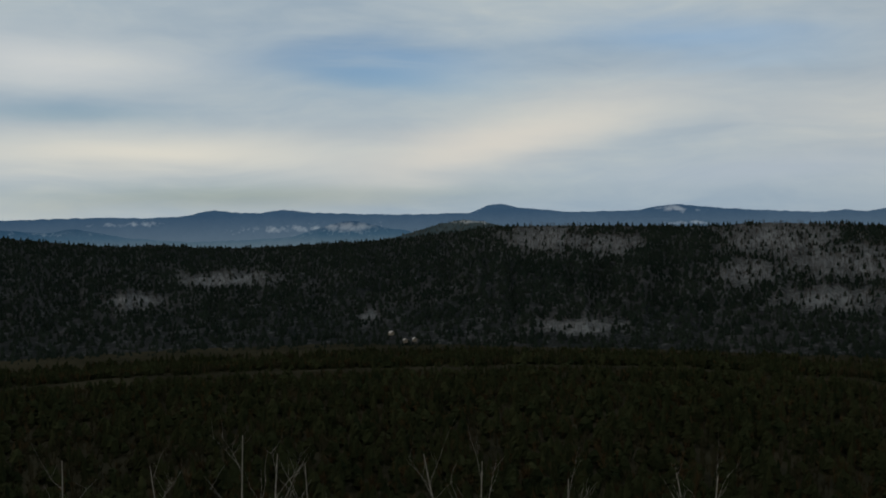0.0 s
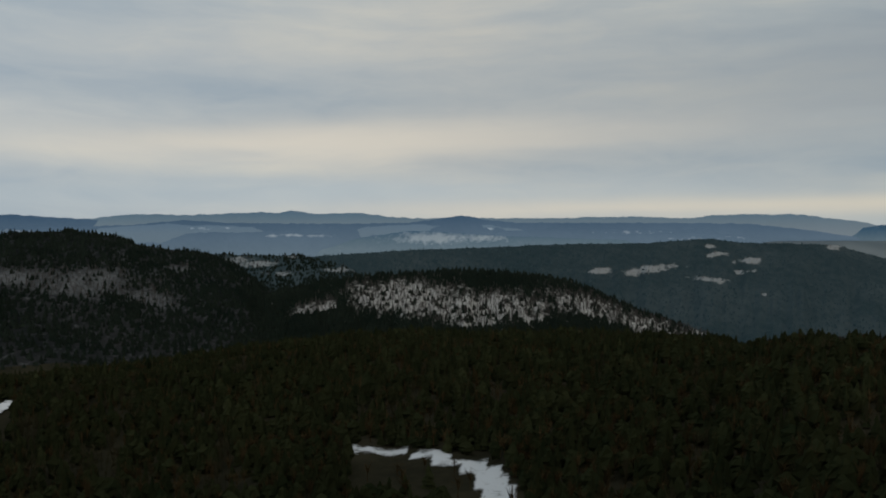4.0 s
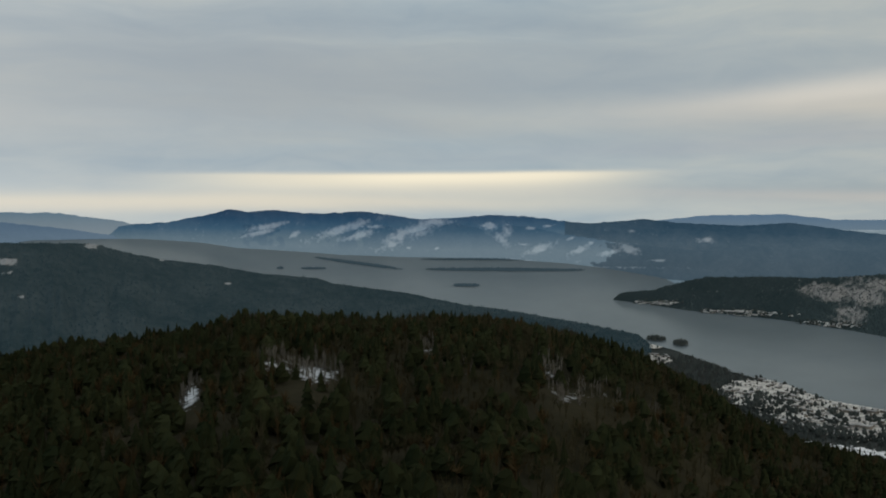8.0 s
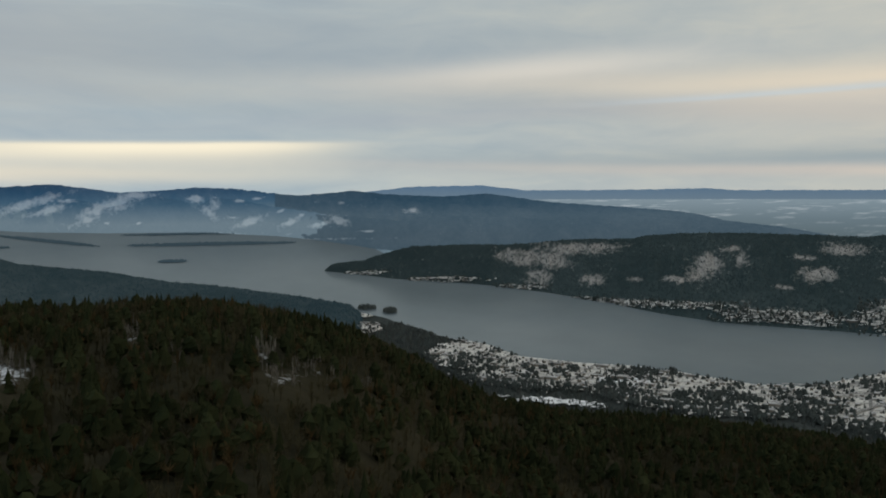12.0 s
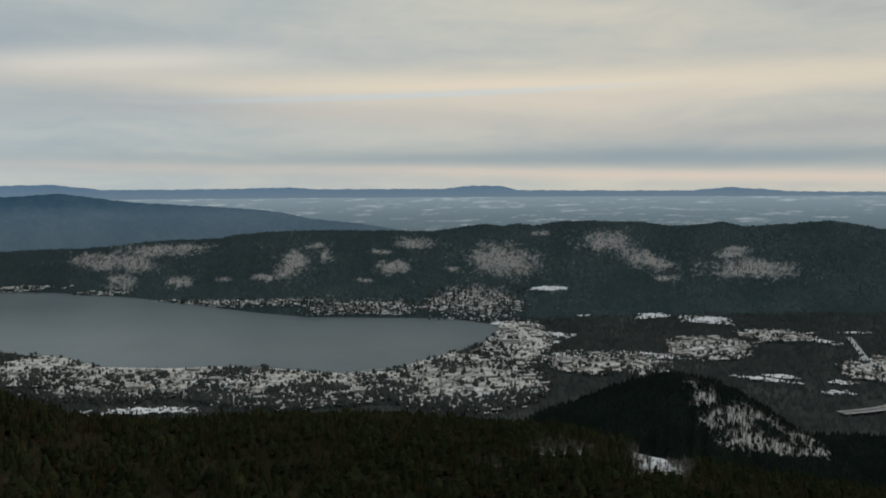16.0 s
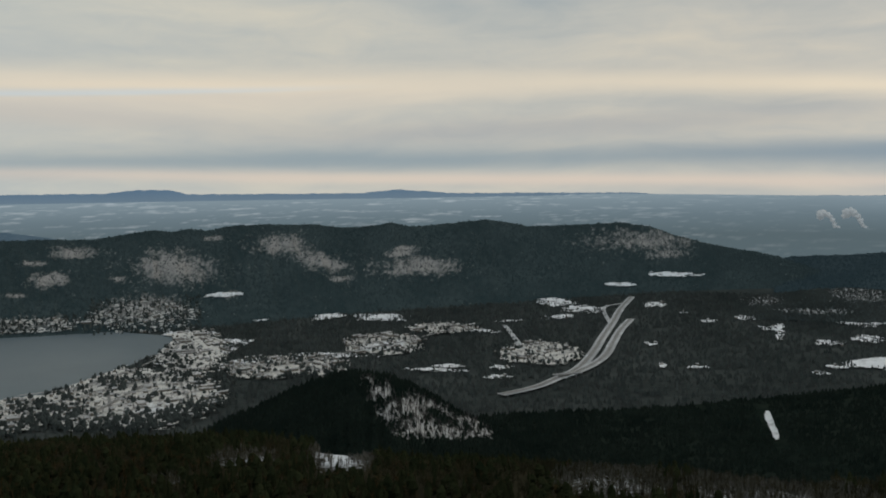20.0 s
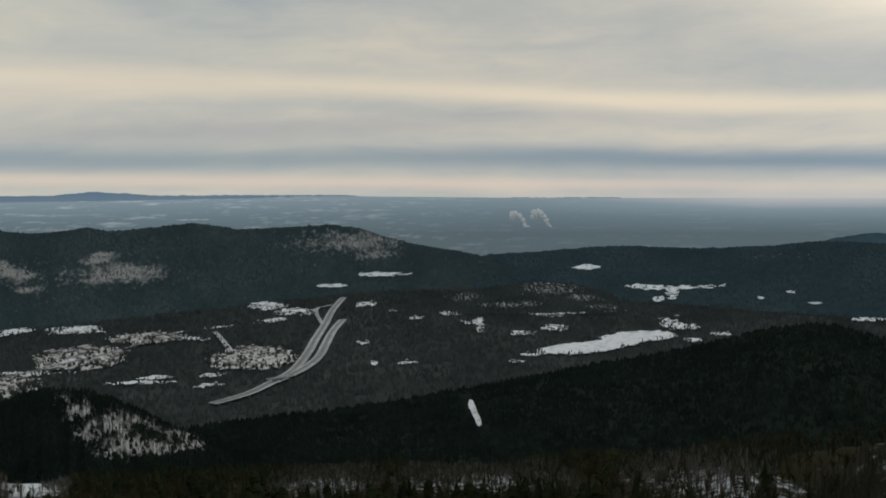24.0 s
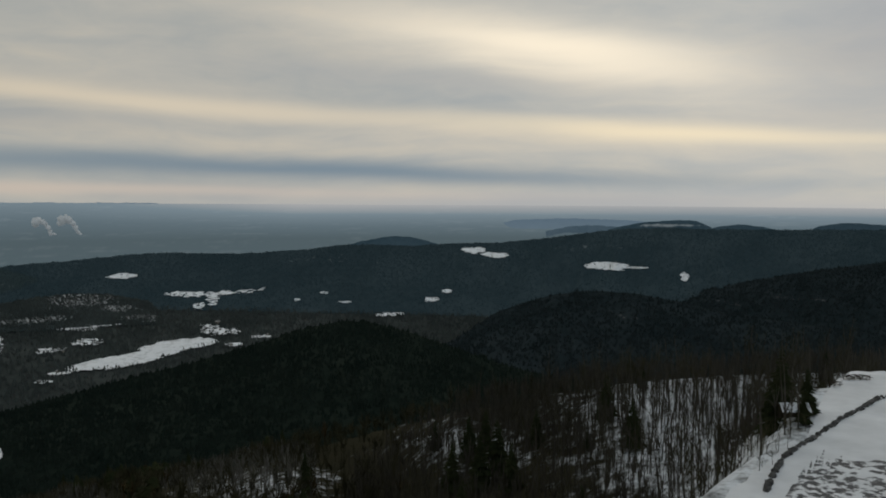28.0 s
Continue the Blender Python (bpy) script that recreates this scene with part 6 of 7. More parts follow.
def village_streets():
    """Ploughed streets between the lots, cut where the village ends."""
    for p0, p1, low, high in (((132, -11.6), (151, -12.4), 120, 159.5), ((160, -11.2), (176, -9.4), 159.5, 186)):
        A0, A1 = (np.array(polar(p, range_at(q, FLOOR))) for p, q in (p0, p1))
        along = (A1 - A0) / np.hypot(*(A1 - A0))
        side = np.array([-along[1], along[0]])
        u = np.arange(-1900, 3000, 14.0)
        lines = [(A0[None] + along[None] * u[:, None] + side[None] * row * 66, 7.0) for row in range(-22, 23)]
        lines += [(A0[None] + side[None] * u[:, None] + along[None] * (col * 190 + 40), 8.0) for col in range(-10, 16)]
        for P, width in lines:
            a, r = np.degrees(np.arctan2(P[:, 0], P[:, 1])) % 360, np.hypot(P[:, 0], P[:, 1])
            e = np.degrees(np.arctan2(FLOOR - EYE, r))
            ok = (inside(VILLAGE, a, e) > 0.5) & (a >= low) & (a < high) & ~((a < 158.2) & (e > knots(NEAR_SHORE, a) - 0.12))
            cuts = np.flatnonzero(np.diff(np.concatenate([[0], ok.astype(int), [0]])))
            for b, c in zip(cuts[::2], cuts[1::2]):
                if c - b < 7:
                    continue
                L = P[b:c]
                d = np.gradient(L, axis=0)
                nrm = np.stack([-d[:, 1], d[:, 0]], -1) / np.hypot(d[:, 0], d[:, 1])[:, None]
                k = np.array([-0.5, 0.5]) * width
                X, Y = (L[:, m][:, None] + nrm[:, m][:, None] * k[None] for m in (0, 1))
                sheet("street", X, Y, np.full_like(X, FLOOR + 5.0), [M_ROAD], None, True, "ploughed grey village street", "road")


village_streets()


def overpass():
    a, e = 183.2, -12.35
    ob = tagged(new("road_bridge"), "concrete bridge carrying a side road over the highway", "bridge")
    deck = bmesh.new()
    box(deck, -45, -5, 6.5, 45, 5, 8)
    part("deck", deck, M_ROAD, ob)
    for y in (-5.2, 4.8):
        b = bmesh.new()
        box(b, -45, y, 8, 45, y + 0.4, 9.2)
        part("parapet", b, M_ROOF, ob)
    for x in (-26, 0, 26):
        b = bmesh.new()
        box(b, x - 0.7, -4.2, -3, x + 0.7, 4.2, 6.5)
        part("pier", b, M_ROAD, ob)
    x, y = polar(a, range_at(e, FLOOR))
    ob.matrix_basis = pose(float(x), float(y), FLOOR + 3, 0, 0, -a + 25)


overpass()


# islands
def island(a0, e0, wa, we, seed):
    lean = -0.14 if wa == 2.75 else 0.0
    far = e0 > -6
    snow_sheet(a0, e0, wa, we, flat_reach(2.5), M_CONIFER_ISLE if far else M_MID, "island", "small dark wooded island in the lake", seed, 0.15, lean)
    rng = np.random.default_rng(seed)
    n = int(40 + 90 * wa)
    t, q = rng.uniform(0, 6.28, n), np.sqrt(rng.uniform(0, 1, n))
    a = a0 + wa * q * np.cos(t)
    e = e0 + we * q * np.sin(t) + lean * (a - a0)
    r = range_at(e, 2.0)
    x, y = polar(a, r)
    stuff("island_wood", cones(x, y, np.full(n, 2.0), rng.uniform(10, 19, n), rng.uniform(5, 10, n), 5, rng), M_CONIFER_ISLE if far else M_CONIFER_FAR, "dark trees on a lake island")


for i, row in enumerate([(110.55, -4.46, 0.85, 0.07), (103.5, -3.02, 2.75, 0.1), (113.0, -3.42, 5.2, 0.11), (124.2, -7.95, 0.42, 0.13), (122.7, -7.72, 0.55, 0.1), (100.6, -3.34, 0.8, 0.05), (98.5, -3.31, 0.2, 0.05), (111.9, -2.76, 4.4, 0.06)]):
    island(*row, 300 + i)


# woods of the valley
def town_wood():
    """Dark trees between the houses, thickest along the near edge of the village."""
    rng = np.random.default_rng(19)
    A, E = [], []
    for a0, e0, wa, we in VILLAGE:
        n = int(230 * wa * we)
        t, q = rng.uniform(0, 6.28, n), np.sqrt(rng.uniform(0, 1.5, n))
        A.append(a0 + wa * q * np.cos(t))
        E.append(e0 + we * q * np.sin(t))
    for a0, e0, wa, we, n in ((131.1, -9.95, 0.9, 0.12, 40), (126.9, -9.35, 0.9, 0.2, 60), (129.1, -9.6, 1.0, 0.2, 40), (140.9, -11.05, 0.75, 0.12, 45), (142.8, -11.5, 0.8, 0.1, 30), (147, -11.85, 0.6, 0.08, 20), (145.3, -13.0, 2.6, 0.25, 120), (139.4, -13.1, 1.0, 0.3, 70)):
        t, q = rng.uniform(0, 6.28, n), np.sqrt(rng.uniform(0, 1, n))
        A.append(a0 + wa * q * np.cos(t))
        E.append(e0 + we * q * np.sin(t))
    planted = sum(len(k) for k in A[-8:])
    a, e = np.concatenate(A), np.concatenate(E)
    lake = (a < 158.3) & (e > knots(NEAR_SHORE, a) - 0.04)
    clump = fbm(a * 1.3, e * 4.5, 13)
    near_edge = np.clip((np.interp(a, [122, 132, 137, 147, 157, 165, 182], [-9.3, -12.0, -12.6, -13.2, -13.6, -11.8, -11.4]) - e) * 1.6, 0, 0.6)
    keep = ~lake & ((rng.uniform(0, 1, len(a)) < np.clip((clump - 0.50) * 4.5, 0.05, 1) + near_edge) | (np.arange(len(a)) >= len(a) - planted))
    a, e = a[keep], e[keep]
    x, y = polar(a, range_at(e, FLOOR))
    n = len(a)
    # the yards on the far shore have tall dark trees of their own
    A, E = [], []
    for a0, e0, wa, we in SHORE:
        m = int(90 * wa * (we + 0.1))
        A.append(rng.uniform(a0 - wa * 1.1, a0 + wa * 1.1, m))
        E.append(rng.uniform(e0 - we * 1.1, e0 + we * 1.1, m))
    b, f = np.concatenate(A), np.concatenate(E)
    q = south_ridge.meet(b[:, None], f[:, None])[:, 0] * 0.988
    bx, by = polar(b, q)
    stuff("shore_trees", crowns(bx, by, EYE + q * np.tan(np.radians(f)) - 3, rng.uniform(10, 20, len(b)), rng.uniform(3.0, 6.0, len(b)), 5, rng), M_CONIFER_FAR, "tall dark trees among the far shore houses")
    stuff("village_trees", crowns(x, y, np.full(n, FLOOR), rng.uniform(9, 19, n), rng.uniform(3.5, 7.5, n), 5, rng), M_CONIFER_FAR, "dark trees between the village houses")


def valley_wood():
    rng = np.random.default_rng(9)
    n = 115000
    a = rng.uniform(111, 262, n)
    e = -np.degrees(np.arctan(EYE / np.sqrt(rng.uniform(1000 ** 2, 5200 ** 2, n))))
    r = range_at(e, 0.0)
    lake = (a < 158.1) & (e > knots(NEAR_SHORE, a) - 0.05)
    foot = np.interp(a, [158, 165, 180, 190, 200, 215, 262], [3500, 3650, 4050, 4550, 4500, 3900, 3300])
    town = inside(VILLAGE, a, e)
    field = inside(FIELDS, a, e)
    field = np.maximum(field, np.maximum.reduce([inside([(p, q, u * 1.05, v * 1.4)], a, e - k * (a - p)) for p, q, u, v, k in BIG_FIELD]))
    way = np.zeros(n, bool)
    for row in (HIGHWAY_A, HIGHWAY_B):
        L = smooth_line([(float(p), float(q)) for p, q in (polar(s, range_at(t, FLOOR)) for s, t in row)])
        x, y = polar(a, r)
        for p in L:
            way |= (x - p[0]) ** 2 + (y - p[1]) ** 2 < 34 ** 2
    keep = ~lake & (r < foot + 40) & (field < 0.85) & ~way & ((town < 0.45) | (rng.uniform(0, 1, n) < np.where(town > 0.9, 0.05, 0.3) + 0.35 * (fbm(a * 1.7, e * 5, 3) > 0.58)))
    keep &= ground_height(a, r) < 6
    thin = fbm(a * 1.1, e * 2.5, 31)
    keep &= rng.uniform(0, 1, n) < np.where((a > 188) & (thin > 0.56), 0.55, 1.0)
    x, y = polar(a, r)
    h = rng.uniform(8, 17, n)
    town_wood()
    c = keep & (rng.uniform(0, 1, n) < np.where(town > 0.45, 0.75, 0.82))
    stuff("valley_wood", spires(x[c], y[c], np.full(c.sum(), -3.0), h[c] + 3, rng.uniform(3.0, 6.0, c.sum()), 4, rng), M_CONIFER_FAR, "dark wood covering the valley floor")
    c = keep & ~c
    stuff("leafless_wood", brooms(x[c], y[c], np.full(c.sum(), -3.0), h[c] + 2, np.full(c.sum(), 4.0), 4, rng, 0.9), M_TWIG_FAR, "grey leafless trees on the valley floor")


valley_wood()


# two plumes of steam far out on the lowland
def plume(a0, e0, lean, size):
    """A curl of steam: puffs that swell and drift as they rise."""
    rng = random.Random(int(a0 * 10))
    bm = bmesh.new()
    for k in range(16):
        q = k / 15
        c = Vector((lean * (q ** 0.7) * 2.0 + rng.uniform(-0.12, 0.12), rng.uniform(-0.2, 0.2), 1.5 * math.sin(q * 2.3) + rng.uniform(-0.1, 0.1)))
        puff = bmesh.ops.create_icosphere(bm, subdivisions=2, radius=0.16 + 0.22 * q * rng.uniform(0.6, 1.1))["verts"]
        for v in puff:
            v.co = c + v.co * (1 + 0.8 * noise.noise(v.co * 5 + Vector((a0 + k, 0, 0))))
    for v in bm.verts:
        v.co *= size
    for f in bm.faces:
        f.smooth = True
    ob = part("steam_plume", bm, M_STEAM, None, "pale steam plume rising from a distant works")
    tagged(ob, "", "steam", "steam plumes", "")
    x, y = polar(a0, range_at(e0, 12.0))
    X, Y, Z, s = squash(np.array([x]), np.array([y]), np.array([12.0]))
    ob.matrix_basis = pose(float(X[0]), float(Y[0]), float(Z[0]), 0, 0, -a0)


plume(199.4, -2.75, -0.9, 46)
plume(200.9, -2.75, -0.85, 50)


# ---- the summit: lot, shelter, stones, trees that stand alone ----
PAD = 511.0


def pad_range(el, z=PAD):
    return (z - EYE) / math.tan(radians(el))


def tube(bm, pts, radii, sides=5):
    """A tapered, bent limb through the given points."""
    rings = []
    for i, (p, r) in enumerate(zip(pts, radii)):
        d = (pts[min(i + 1, len(pts) - 1)] - pts[max(i - 1, 0)]).normalized()
        u = d.cross(Vector((0.3, 1, 0.1))).normalized()
        w = d.cross(u)
        rings.append([bm.verts.new(p + (u * math.cos(t) + w * math.sin(t)) * r) for t in (k * 2 * math.pi / sides for k in range(sides))])
    for a, b in zip(rings, rings[1:]):
        for k in range(sides):
            bm.faces.new((a[k], a[(k + 1) % sides], b[(k + 1) % sides], b[k]))


def limb_line(rng, start, way, length, bend, n=4):
    pts, p, d = [start], start.copy(), way.normalized()
    for k in range(n):
        d = (d + Vector((rng.uniform(-1, 1), rng.uniform(-1, 1), rng.uniform(-0.3, 0.7))) * bend).normalized()
        p = p + d * (length / n)
        pts.append(p)
    return pts


def leafless_tree(seed, h, bark, twig, label, name="leafless_tree", fork=0.35, limbs=13, thick=0.16, spread=1.0):
    rng = random.Random(seed)
    ob = tagged(new(name), label, "tree")
    bm = bmesh.new()
    trunk = limb_line(rng, Vector((0, 0, -0.5)), Vector((0, 0, 1)), h + 0.5, 0.09, 6)
    tube(bm, trunk, [thick * (1 - 0.14 * k) for k in range(7)], 6)
    part("trunk", bm, bark, ob)
    bm = bmesh.new()
    for k in range(limbs):
        q = fork + (0.97 - fork) * (k + rng.random()) / limbs
        i = min(int(q * 6), 5)
        base = trunk[i].lerp(trunk[i + 1], q * 6 - i)
        t = rng.uniform(0, 6.28)
        way = Vector((math.cos(t) * spread, math.sin(t) * spread, rng.uniform(0.8, 1.6)))
        ln = h * (0.36 - 0.24 * q) * rng.uniform(0.8, 1.3)
        pts = limb_line(rng, base, way, ln, 0.25, 3)
        w = thick * 0.42 * (1.15 - q)
        tube(bm, pts, [w, w * 0.75, w * 0.5, w * 0.2], 3)
        for m in range(3):
            s = pts[1 + m % 2].lerp(pts[2 + m % 2], rng.random())
            t = rng.uniform(0, 6.28)
            tube(bm, limb_line(rng, s, Vector((math.cos(t), math.sin(t), 1.0)), ln * 0.5, 0.3, 2), [w * 0.45, w * 0.3, w * 0.1], 3)
    part("crown", bm, twig, ob)
    return ob


def conifer_tree(seed, h, rad):
    rng = random.Random(seed)
    ob = tagged(new("conifer_tree"), "dark green conifer standing among leafless trees", "tree", "summit conifers")
    bm = bmesh.new()
    tube(bm, [Vector((0, 0, -0.5)), Vector((0.05, 0, h * 0.5)), Vector((0, 0.05, h * 0.97))], [0.2, 0.13, 0.03], 6)
    part("trunk", bm, M_BARK, ob)
    bm = bmesh.new()
    tiers = 19
    for k in range(tiers):
        q = 0.08 + 0.9 * k / tiers
        w = rad * (1 - q) ** 0.8
        n = 12 if q < 0.6 else 8
        turn = rng.uniform(0, 6.28)
        for m in range(n):
            t = turn + m * 6.283 / n + rng.uniform(-0.2, 0.2)
            ln = w * rng.uniform(0.5, 1.3)
            d, o = Vector((math.cos(t), math.sin(t), 0)), Vector((-math.sin(t), math.cos(t), 0))
            z = h * q + rng.uniform(-0.2, 0.2)
            a, tip = Vector((0, 0, z + ln * 0.28)), d * ln + Vector((0, 0, z - ln * 0.10))
            b1, b2 = d * ln * 0.55 + o * ln * 0.36 + Vector((0, 0, z - 0.05)), d * ln * 0.55 - o * ln * 0.36 + Vector((0, 0, z - 0.05))
            mid = d * ln * 0.55 + Vector((0, 0, z + ln * 0.16))
            v = [bm.verts.new(p) for p in (a, b1, tip, b2, mid)]
            for f in ((0, 1, 4), (1, 2, 4), (2, 3, 4), (3, 0, 4)):
                bm.faces.new([v[i] for i in f])
    part("foliage", bm, M_CONIFER, ob)
    return ob


def place(ob, a, r, z=None, size=1.0, turn=0.0):
    x, y = polar(a, r)
    if z is None:
        z = float(ground_height(np.array([a]), np.array([r]))[0])
    return Matrix.Translation((float(x), float(y), z)) @ Matrix.Rotation(turn, 4, "Z") @ Matrix.Scale(size, 4)


def stand_alone_trees():
    rng = random.Random(12)
    kinds = [leafless_tree(40 + k, 11.5 + k * 0.8, M_BARK, M_TWIG, "leafless grey-brown tree standing in snow on the summit", limbs=12 + k, thick=0.15 + 0.012 * k) for k in range(6)]
    for k in kinds:
        tagged(k, "", "", "summit trees")
    first = [True] * len(kinds)
    made = 0
    while made < 285:
        a = rng.uniform(217, 250.5)
        r = math.sqrt(rng.uniform(95 ** 2, 292 ** 2))
        if bool(pad(np.array([a]), np.array([r]))[0]) or r > knots(BROW, a, 2) + 15:
            continue
        if a > 246.2 and r < 195 and rng.random() < 0.8:
            continue
        k = rng.randrange(len(kinds))
        m = place(None, a, r, None, rng.uniform(0.8, 1.12), rng.uniform(0, 6.28))
        if first[k]:
            kinds[k].matrix_basis, first[k] = m, False
        else:
            copy_thing(kinds[k], m).matrix_basis = m
        made += 1
    gen = np.random.default_rng(8)
    a = gen.uniform(217, 250.5, 3300)
    r = np.sqrt(gen.uniform(105 ** 2, 300 ** 2, 3300))
    ok = ~pad(a, r) & (r < knots(BROW, a, 2) + 15) & ~((a > 246.2) & (r < 200)) & (gen.uniform(0, 1, 3300) < np.clip((r - 100) / 120, 0.1, 1))
    a, r = a[ok], r[ok]
    x, y = polar(a, r)
    n = len(a)
    stuff("leafless_wood", brooms(x, y, ground_height(a, r) - 0.5, gen.uniform(8, 12, n), gen.uniform(1.0, 2.2, n), 5, gen, 0.15), M_BARK, "brown leafless trees behind the summit lot")
    a = gen.uniform(219, 250, 3600)
    r = np.sqrt(gen.uniform(100 ** 2, 290 ** 2, 3600))
    ok = ~pad(a, r + 6) & (r < knots(BROW, a, 2) + 10) & ~((a > 246.0) & (r < 190) & (gen.uniform(0, 1, 3600) < 0.8))
    a, r = a[ok], r[ok]
    x, y = polar(a, r)
    n = len(a)
    stuff("undergrowth", brooms(x, y, ground_height(a, r) - 0.2, gen.uniform(2, 6, n), gen.uniform(0.8, 2.0, n), 5, gen, 0.07), M_TWIG, "thin saplings and brush in the snow", "brush")
    pine = conifer_tree(3, 13.0, 3.3)
    spots_ = [(234.0, 235, 1.1), (235.7, 205, 1.0), (226.5, 150, 1.05), (225.6, 158, 0.9), (227.6, 143, 0.8), (244.6, 147, 0.95), (244.0, 141, 0.7), (246.1, 143, 0.6), (245.9, 136, 0.42), (246.9, 205, 0.95), (247.6, 196, 0.8), (224.6, 190, 1.0), (229.5, 230, 0.9), (232.5, 170, 0.55), (218.8, 205, 1.0), (221.5, 176, 0.7),
               (225.81, 212, 1.2), (223.93, 219, 1.1), (226.93, 216, 1.25), (227.87, 203, 1), (235.47, 276, 0.8), (247.06, 259, 0.75), (214.23, 263, 1), (232.83, 213, 0.5), (222.8, 267, 0.8), (225.05, 238, 1.1), (226.17, 243, 1), (236.19, 267, 0.7)]
    for i, (a, r, size) in enumerate(spots_):
        m = place(None, a, r, None, size, i * 1.3)
        if i:
            copy_thing(pine, m).matrix_basis = m
        else:
            pine.matrix_basis = m
    # pale young birches just below the first view
    for i, (a, e, r) in enumerate([(-24.4, -13.5, 30), (-12.6, -13.0, 29), (-11.5, -14.2, 27), (-8.0, -14.6, 31), (1.1, -14.0, 28), (1.9, -14.9, 26), (6.9, -15.4, 29), (14.8, -15.8, 27), (16.3, -15.4, 30), (-17.3, -14.6, 34)]):
        h = 528.5 + r * math.tan(radians(e)) - 511
        b = leafless_tree(80 + i, h, M_BIRCH, M_BIRCH, "pale slender birch with bare forked limbs", "birch_tree", 0.3, 8 + i % 3, 0.07, 0.9)
        tagged(b, "", "", "young birches")
        b.matrix_basis = place(None, a, r, None, 1.0, i * 2.1)


stand_alone_trees()


def build_lot():
    a = np.linspace(238, 268, 90)
    q = np.linspace(0, 1, 30)
    A = np.repeat(a[:, None], len(q), 1)
    edge = np.interp(a, [238, 241.4, 243, 244.6, 246.2, 246.6, 247.2, 248.3, 250.3, 268], [96, 101, 110, 120, 130, 143, 165, 178, 184, 190])
    R = 55 + (edge + (fbm(a * 1.5, a * 0, 4) - 0.5) * 8 - 55)[:, None] * q[None]
    X, Y = polar(A, R)
    el = np.degrees(np.arctan2(PAD - EYE, R))
    zone = np.where((A > np.interp(el, [-19, -16, -12], [244.6, 246.3, 251.5])) & (el < -15.4), 0.46, -0.5) + np.where((A > 249.5) & (el > -13.6) & (el < -12.2), 0.3, 0)
    ob = sheet("parking_lot", X, Y, np.full_like(R, PAD + 0.12), [M_LOT], zone, True, "snow-covered summit lot with bare asphalt patches", "parking lot")
    return ob


build_lot()


def boulders():
    rng = random.Random(31)
    line_ = [(243.78, -18.41), (244.28, -17.22), (244.81, -16.18), (245.59, -15.44), (246.53, -14.78), (247.45, -13.99), (248.36, -13.24), (249.26, -12.66), (250.14, -12.05), (252.0, -11.6)]
    P = smooth_line([tuple(float(v) for v in polar(a, pad_range(e))) for a, e in line_], 12)
    step = np.cumsum(np.hypot(*np.diff(P, axis=0).T))
    kinds = []
    for k in range(5):
        bm = bmesh.new()
        bmesh.ops.create_icosphere(bm, subdivisions=2, radius=0.62)
        for v in bm.verts:
            v.co *= 1 + noise.noise(v.co * 1.7 + Vector((k * 5, 0, 0))) * 0.55
            v.co.z *= 0.72
        kinds.append(bm)
    meshes = []
    for k, bm in enumerate(kinds):
        me = bpy.data.meshes.new("boulder")
        bm.to_mesh(me)
        bm.free()
        me.materials.append(M_ROCK)
        meshes.append(me)
    total, d, n = float(step[-1]), 0.0, 0
    while d < total and n < 170:
        i = int(np.searchsorted(step, d))
        side = rng.uniform(-0.9, 0.9)
        x, y = P[min(i + 1, len(P) - 1)]
        size = rng.uniform(0.35, 0.8)
        ob = tagged(new("boulder", meshes[n % 5]), "grey boulder in a row edging the snowy lot", "boulder", "boulders along the lot")
        ob.matrix_basis = Matrix.Translation((x + side, y + side * 0.3, PAD + 0.12 + 0.22 * size)) @ Matrix.Rotation(rng.uniform(0, 6.28), 4, "Z") @ Matrix.Scale(size, 4)
        d += rng.uniform(0.3, 0.8)
        n += 1


boulders()


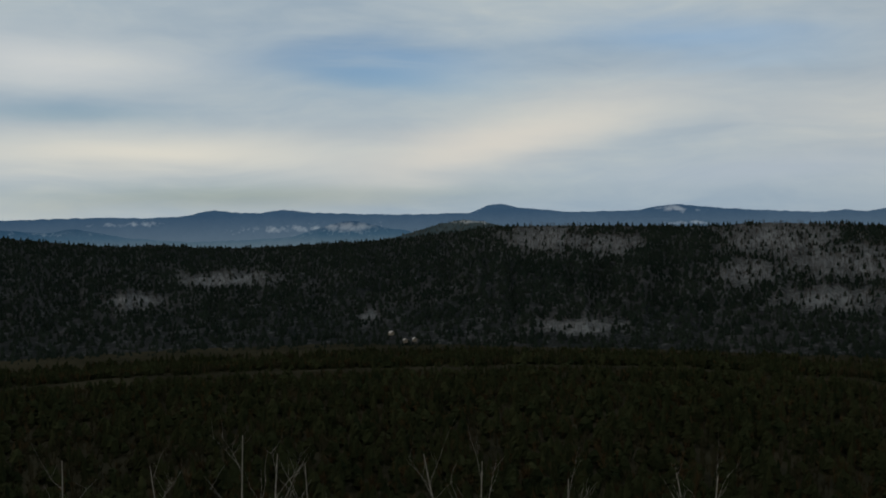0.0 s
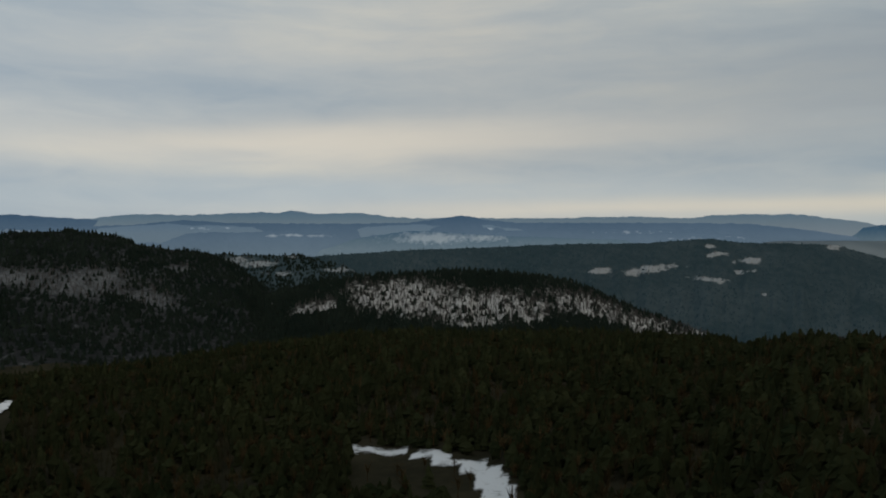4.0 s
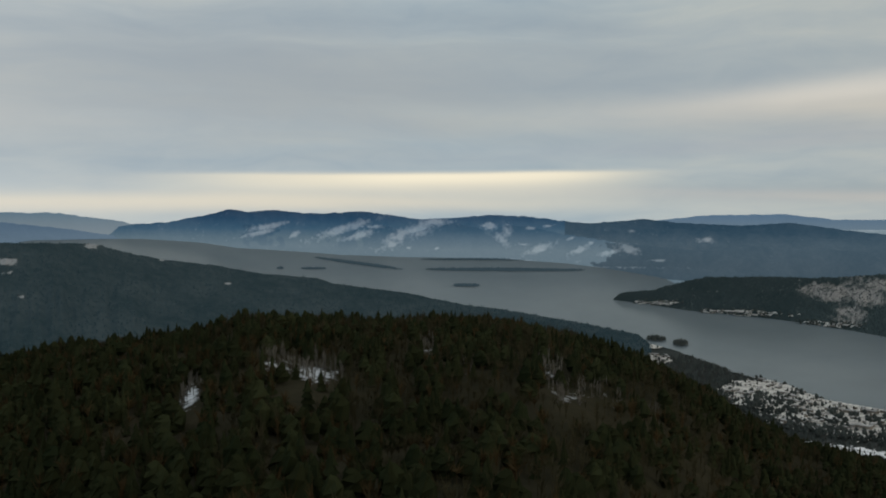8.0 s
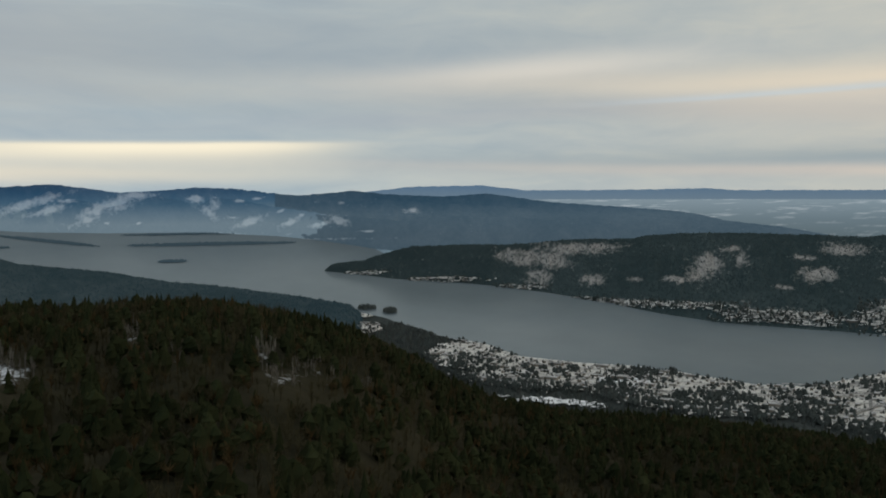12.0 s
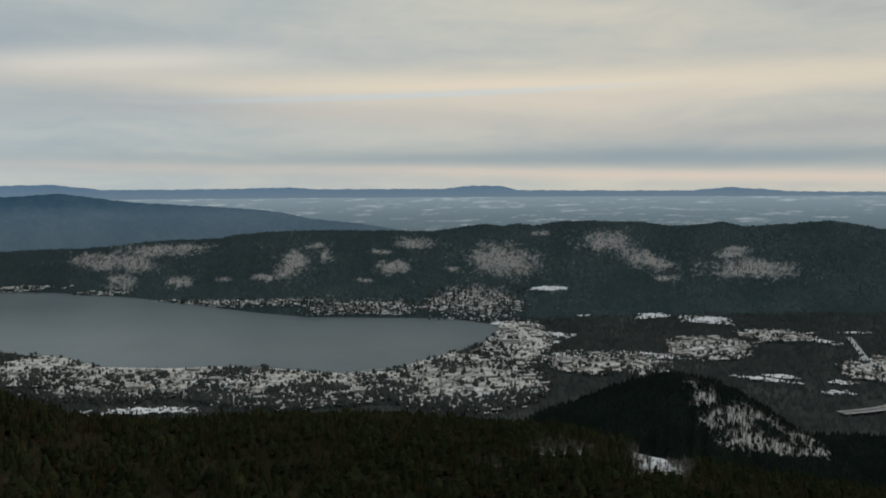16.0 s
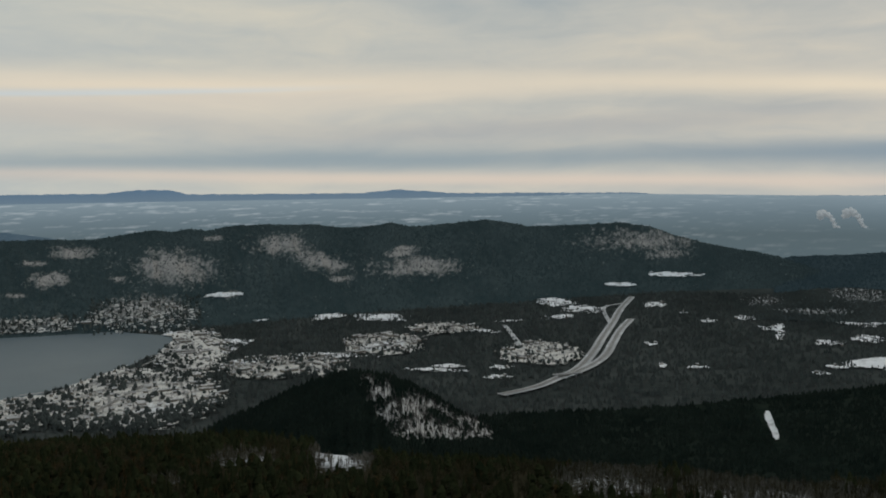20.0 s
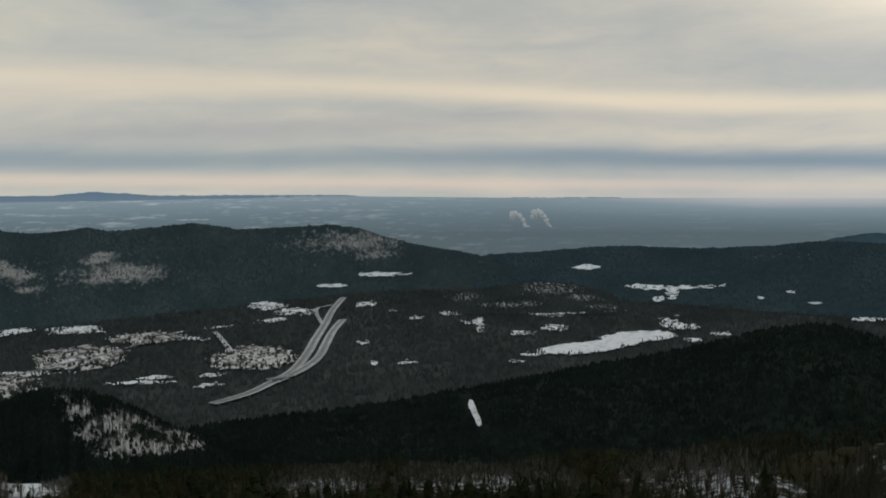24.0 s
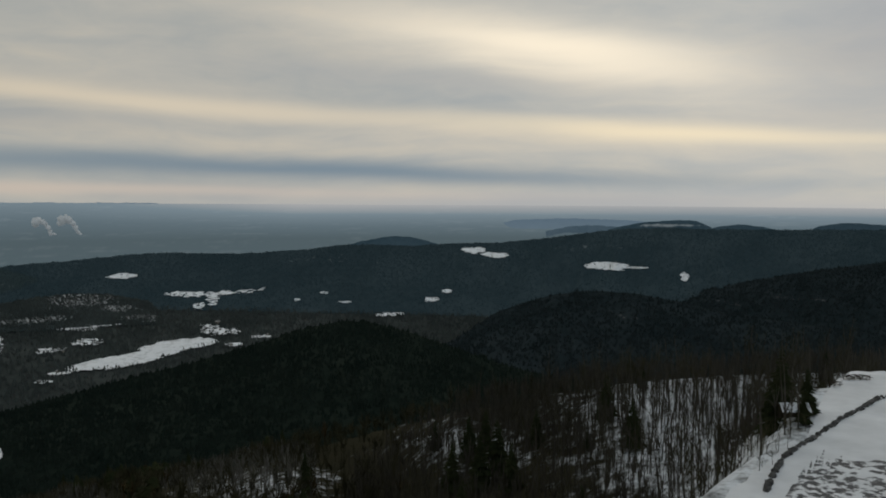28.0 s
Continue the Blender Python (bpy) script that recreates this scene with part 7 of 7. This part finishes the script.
def shelter():
    """Open-sided timber shelter with a snowy gable roof."""
    ob = tagged(new("shelter"), "dark timber shelter with a snow-dusted gable roof", "shelter")
    w, d, h, pitch = 6.4, 4.6, 2.4, 1.5
    for x in (-w / 2 + 0.2, 0, w / 2 - 0.2):
        for y in (-d / 2 + 0.2, d / 2 - 0.2):
            b = bmesh.new()
            box(b, x - 0.1, y - 0.1, 0, x + 0.1, y + 0.1, h)
            part("post", b, M_TIMBER, ob)
    for y in (d / 2 - 0.12,):
        for k in range(9):
            b = bmesh.new()
            box(b, -w / 2 + 0.12, y - 0.04, 0.15 + k * 0.25, w / 2 - 0.12, y + 0.04, 0.38 + k * 0.25)
            part("plank", b, M_TIMBER, ob)
    for y in (-d / 2 + 0.2, d / 2 - 0.2):
        b = bmesh.new()
        box(b, -w / 2, y - 0.09, h, w / 2, y + 0.09, h + 0.18)
        part("beam", b, M_TIMBER, ob)
    for sg in (-1, 1):
        b, s = bmesh.new(), bmesh.new()
        for bm, lift, t, cut in ((b, 0.18, 0.1, 0.0), (s, 0.29, 0.14, 0.25)):
            lo, hi = (sg * (d / 2 + 0.5 - cut), h - 0.3 + cut * 0.6), (sg * cut * 0.2, h + pitch)
            q = [bm.verts.new((x, y, z + dz)) for dz in (lift, lift + t) for x, (y, z) in ((-w / 2 - 0.5 + cut, lo), (w / 2 + 0.5 - cut, lo), (w / 2 + 0.5 - cut, hi), (-w / 2 - 0.5 + cut, hi))]
            for f in ((0, 1, 2, 3), (4, 5, 6, 7), (0, 1, 5, 4), (1, 2, 6, 5), (2, 3, 7, 6), (3, 0, 4, 7)):
                bm.faces.new([q[i] for i in f])
        slope = part("roof", b, M_TIMBER, ob)
        if sg < 0:
            part("snow", s, M_SNOW, slope, "thin snow on the roof")
        else:
            s.free()
    x, y = polar(245.35, 139.0)
    ob.matrix_basis = pose(float(x), float(y), PAD - 0.1, 0, 0, -245.35 + 20) @ Matrix.Scale(0.62, 4)


shelter()


def picnic_table():
    ob = tagged(new("picnic_table"), "dark wooden picnic table dusted with snow", "table", "picnic tables")
    for k in range(5):
        b = bmesh.new()
        box(b, -0.9, -0.37 + k * 0.15, 0.71, 0.9, -0.24 + k * 0.15, 0.75)
        part("plank", b, M_TIMBER, ob)
    for y in (-0.85, 0.6):
        b = bmesh.new()
        box(b, -0.9, y, 0.42, 0.9, y + 0.25, 0.46)
        part("bench", b, M_TIMBER, ob)
    for x in (-0.65, 0.6):
        b = bmesh.new()
        for sg in (-1, 1):
            box(b, x, sg * 0.45 - 0.05, 0, x + 0.06, sg * 0.45 + 0.05, 0.71)
        box(b, x, -0.8, 0.36, x + 0.06, 0.8, 0.42)
        part("leg", b, M_TIMBER, ob)
    return ob


table = picnic_table()
for i, (a, e) in enumerate([(248.3, -11.15), (248.75, -11.1), (249.2, -11.06), (246.35, -12.0), (247.6, -11.6)]):
    m = place(None, a, pad_range(e), PAD + 0.02, 1.1, i * 0.7)
    if i:
        copy_thing(table, m).matrix_basis = m
    else:
        table.matrix_basis = m
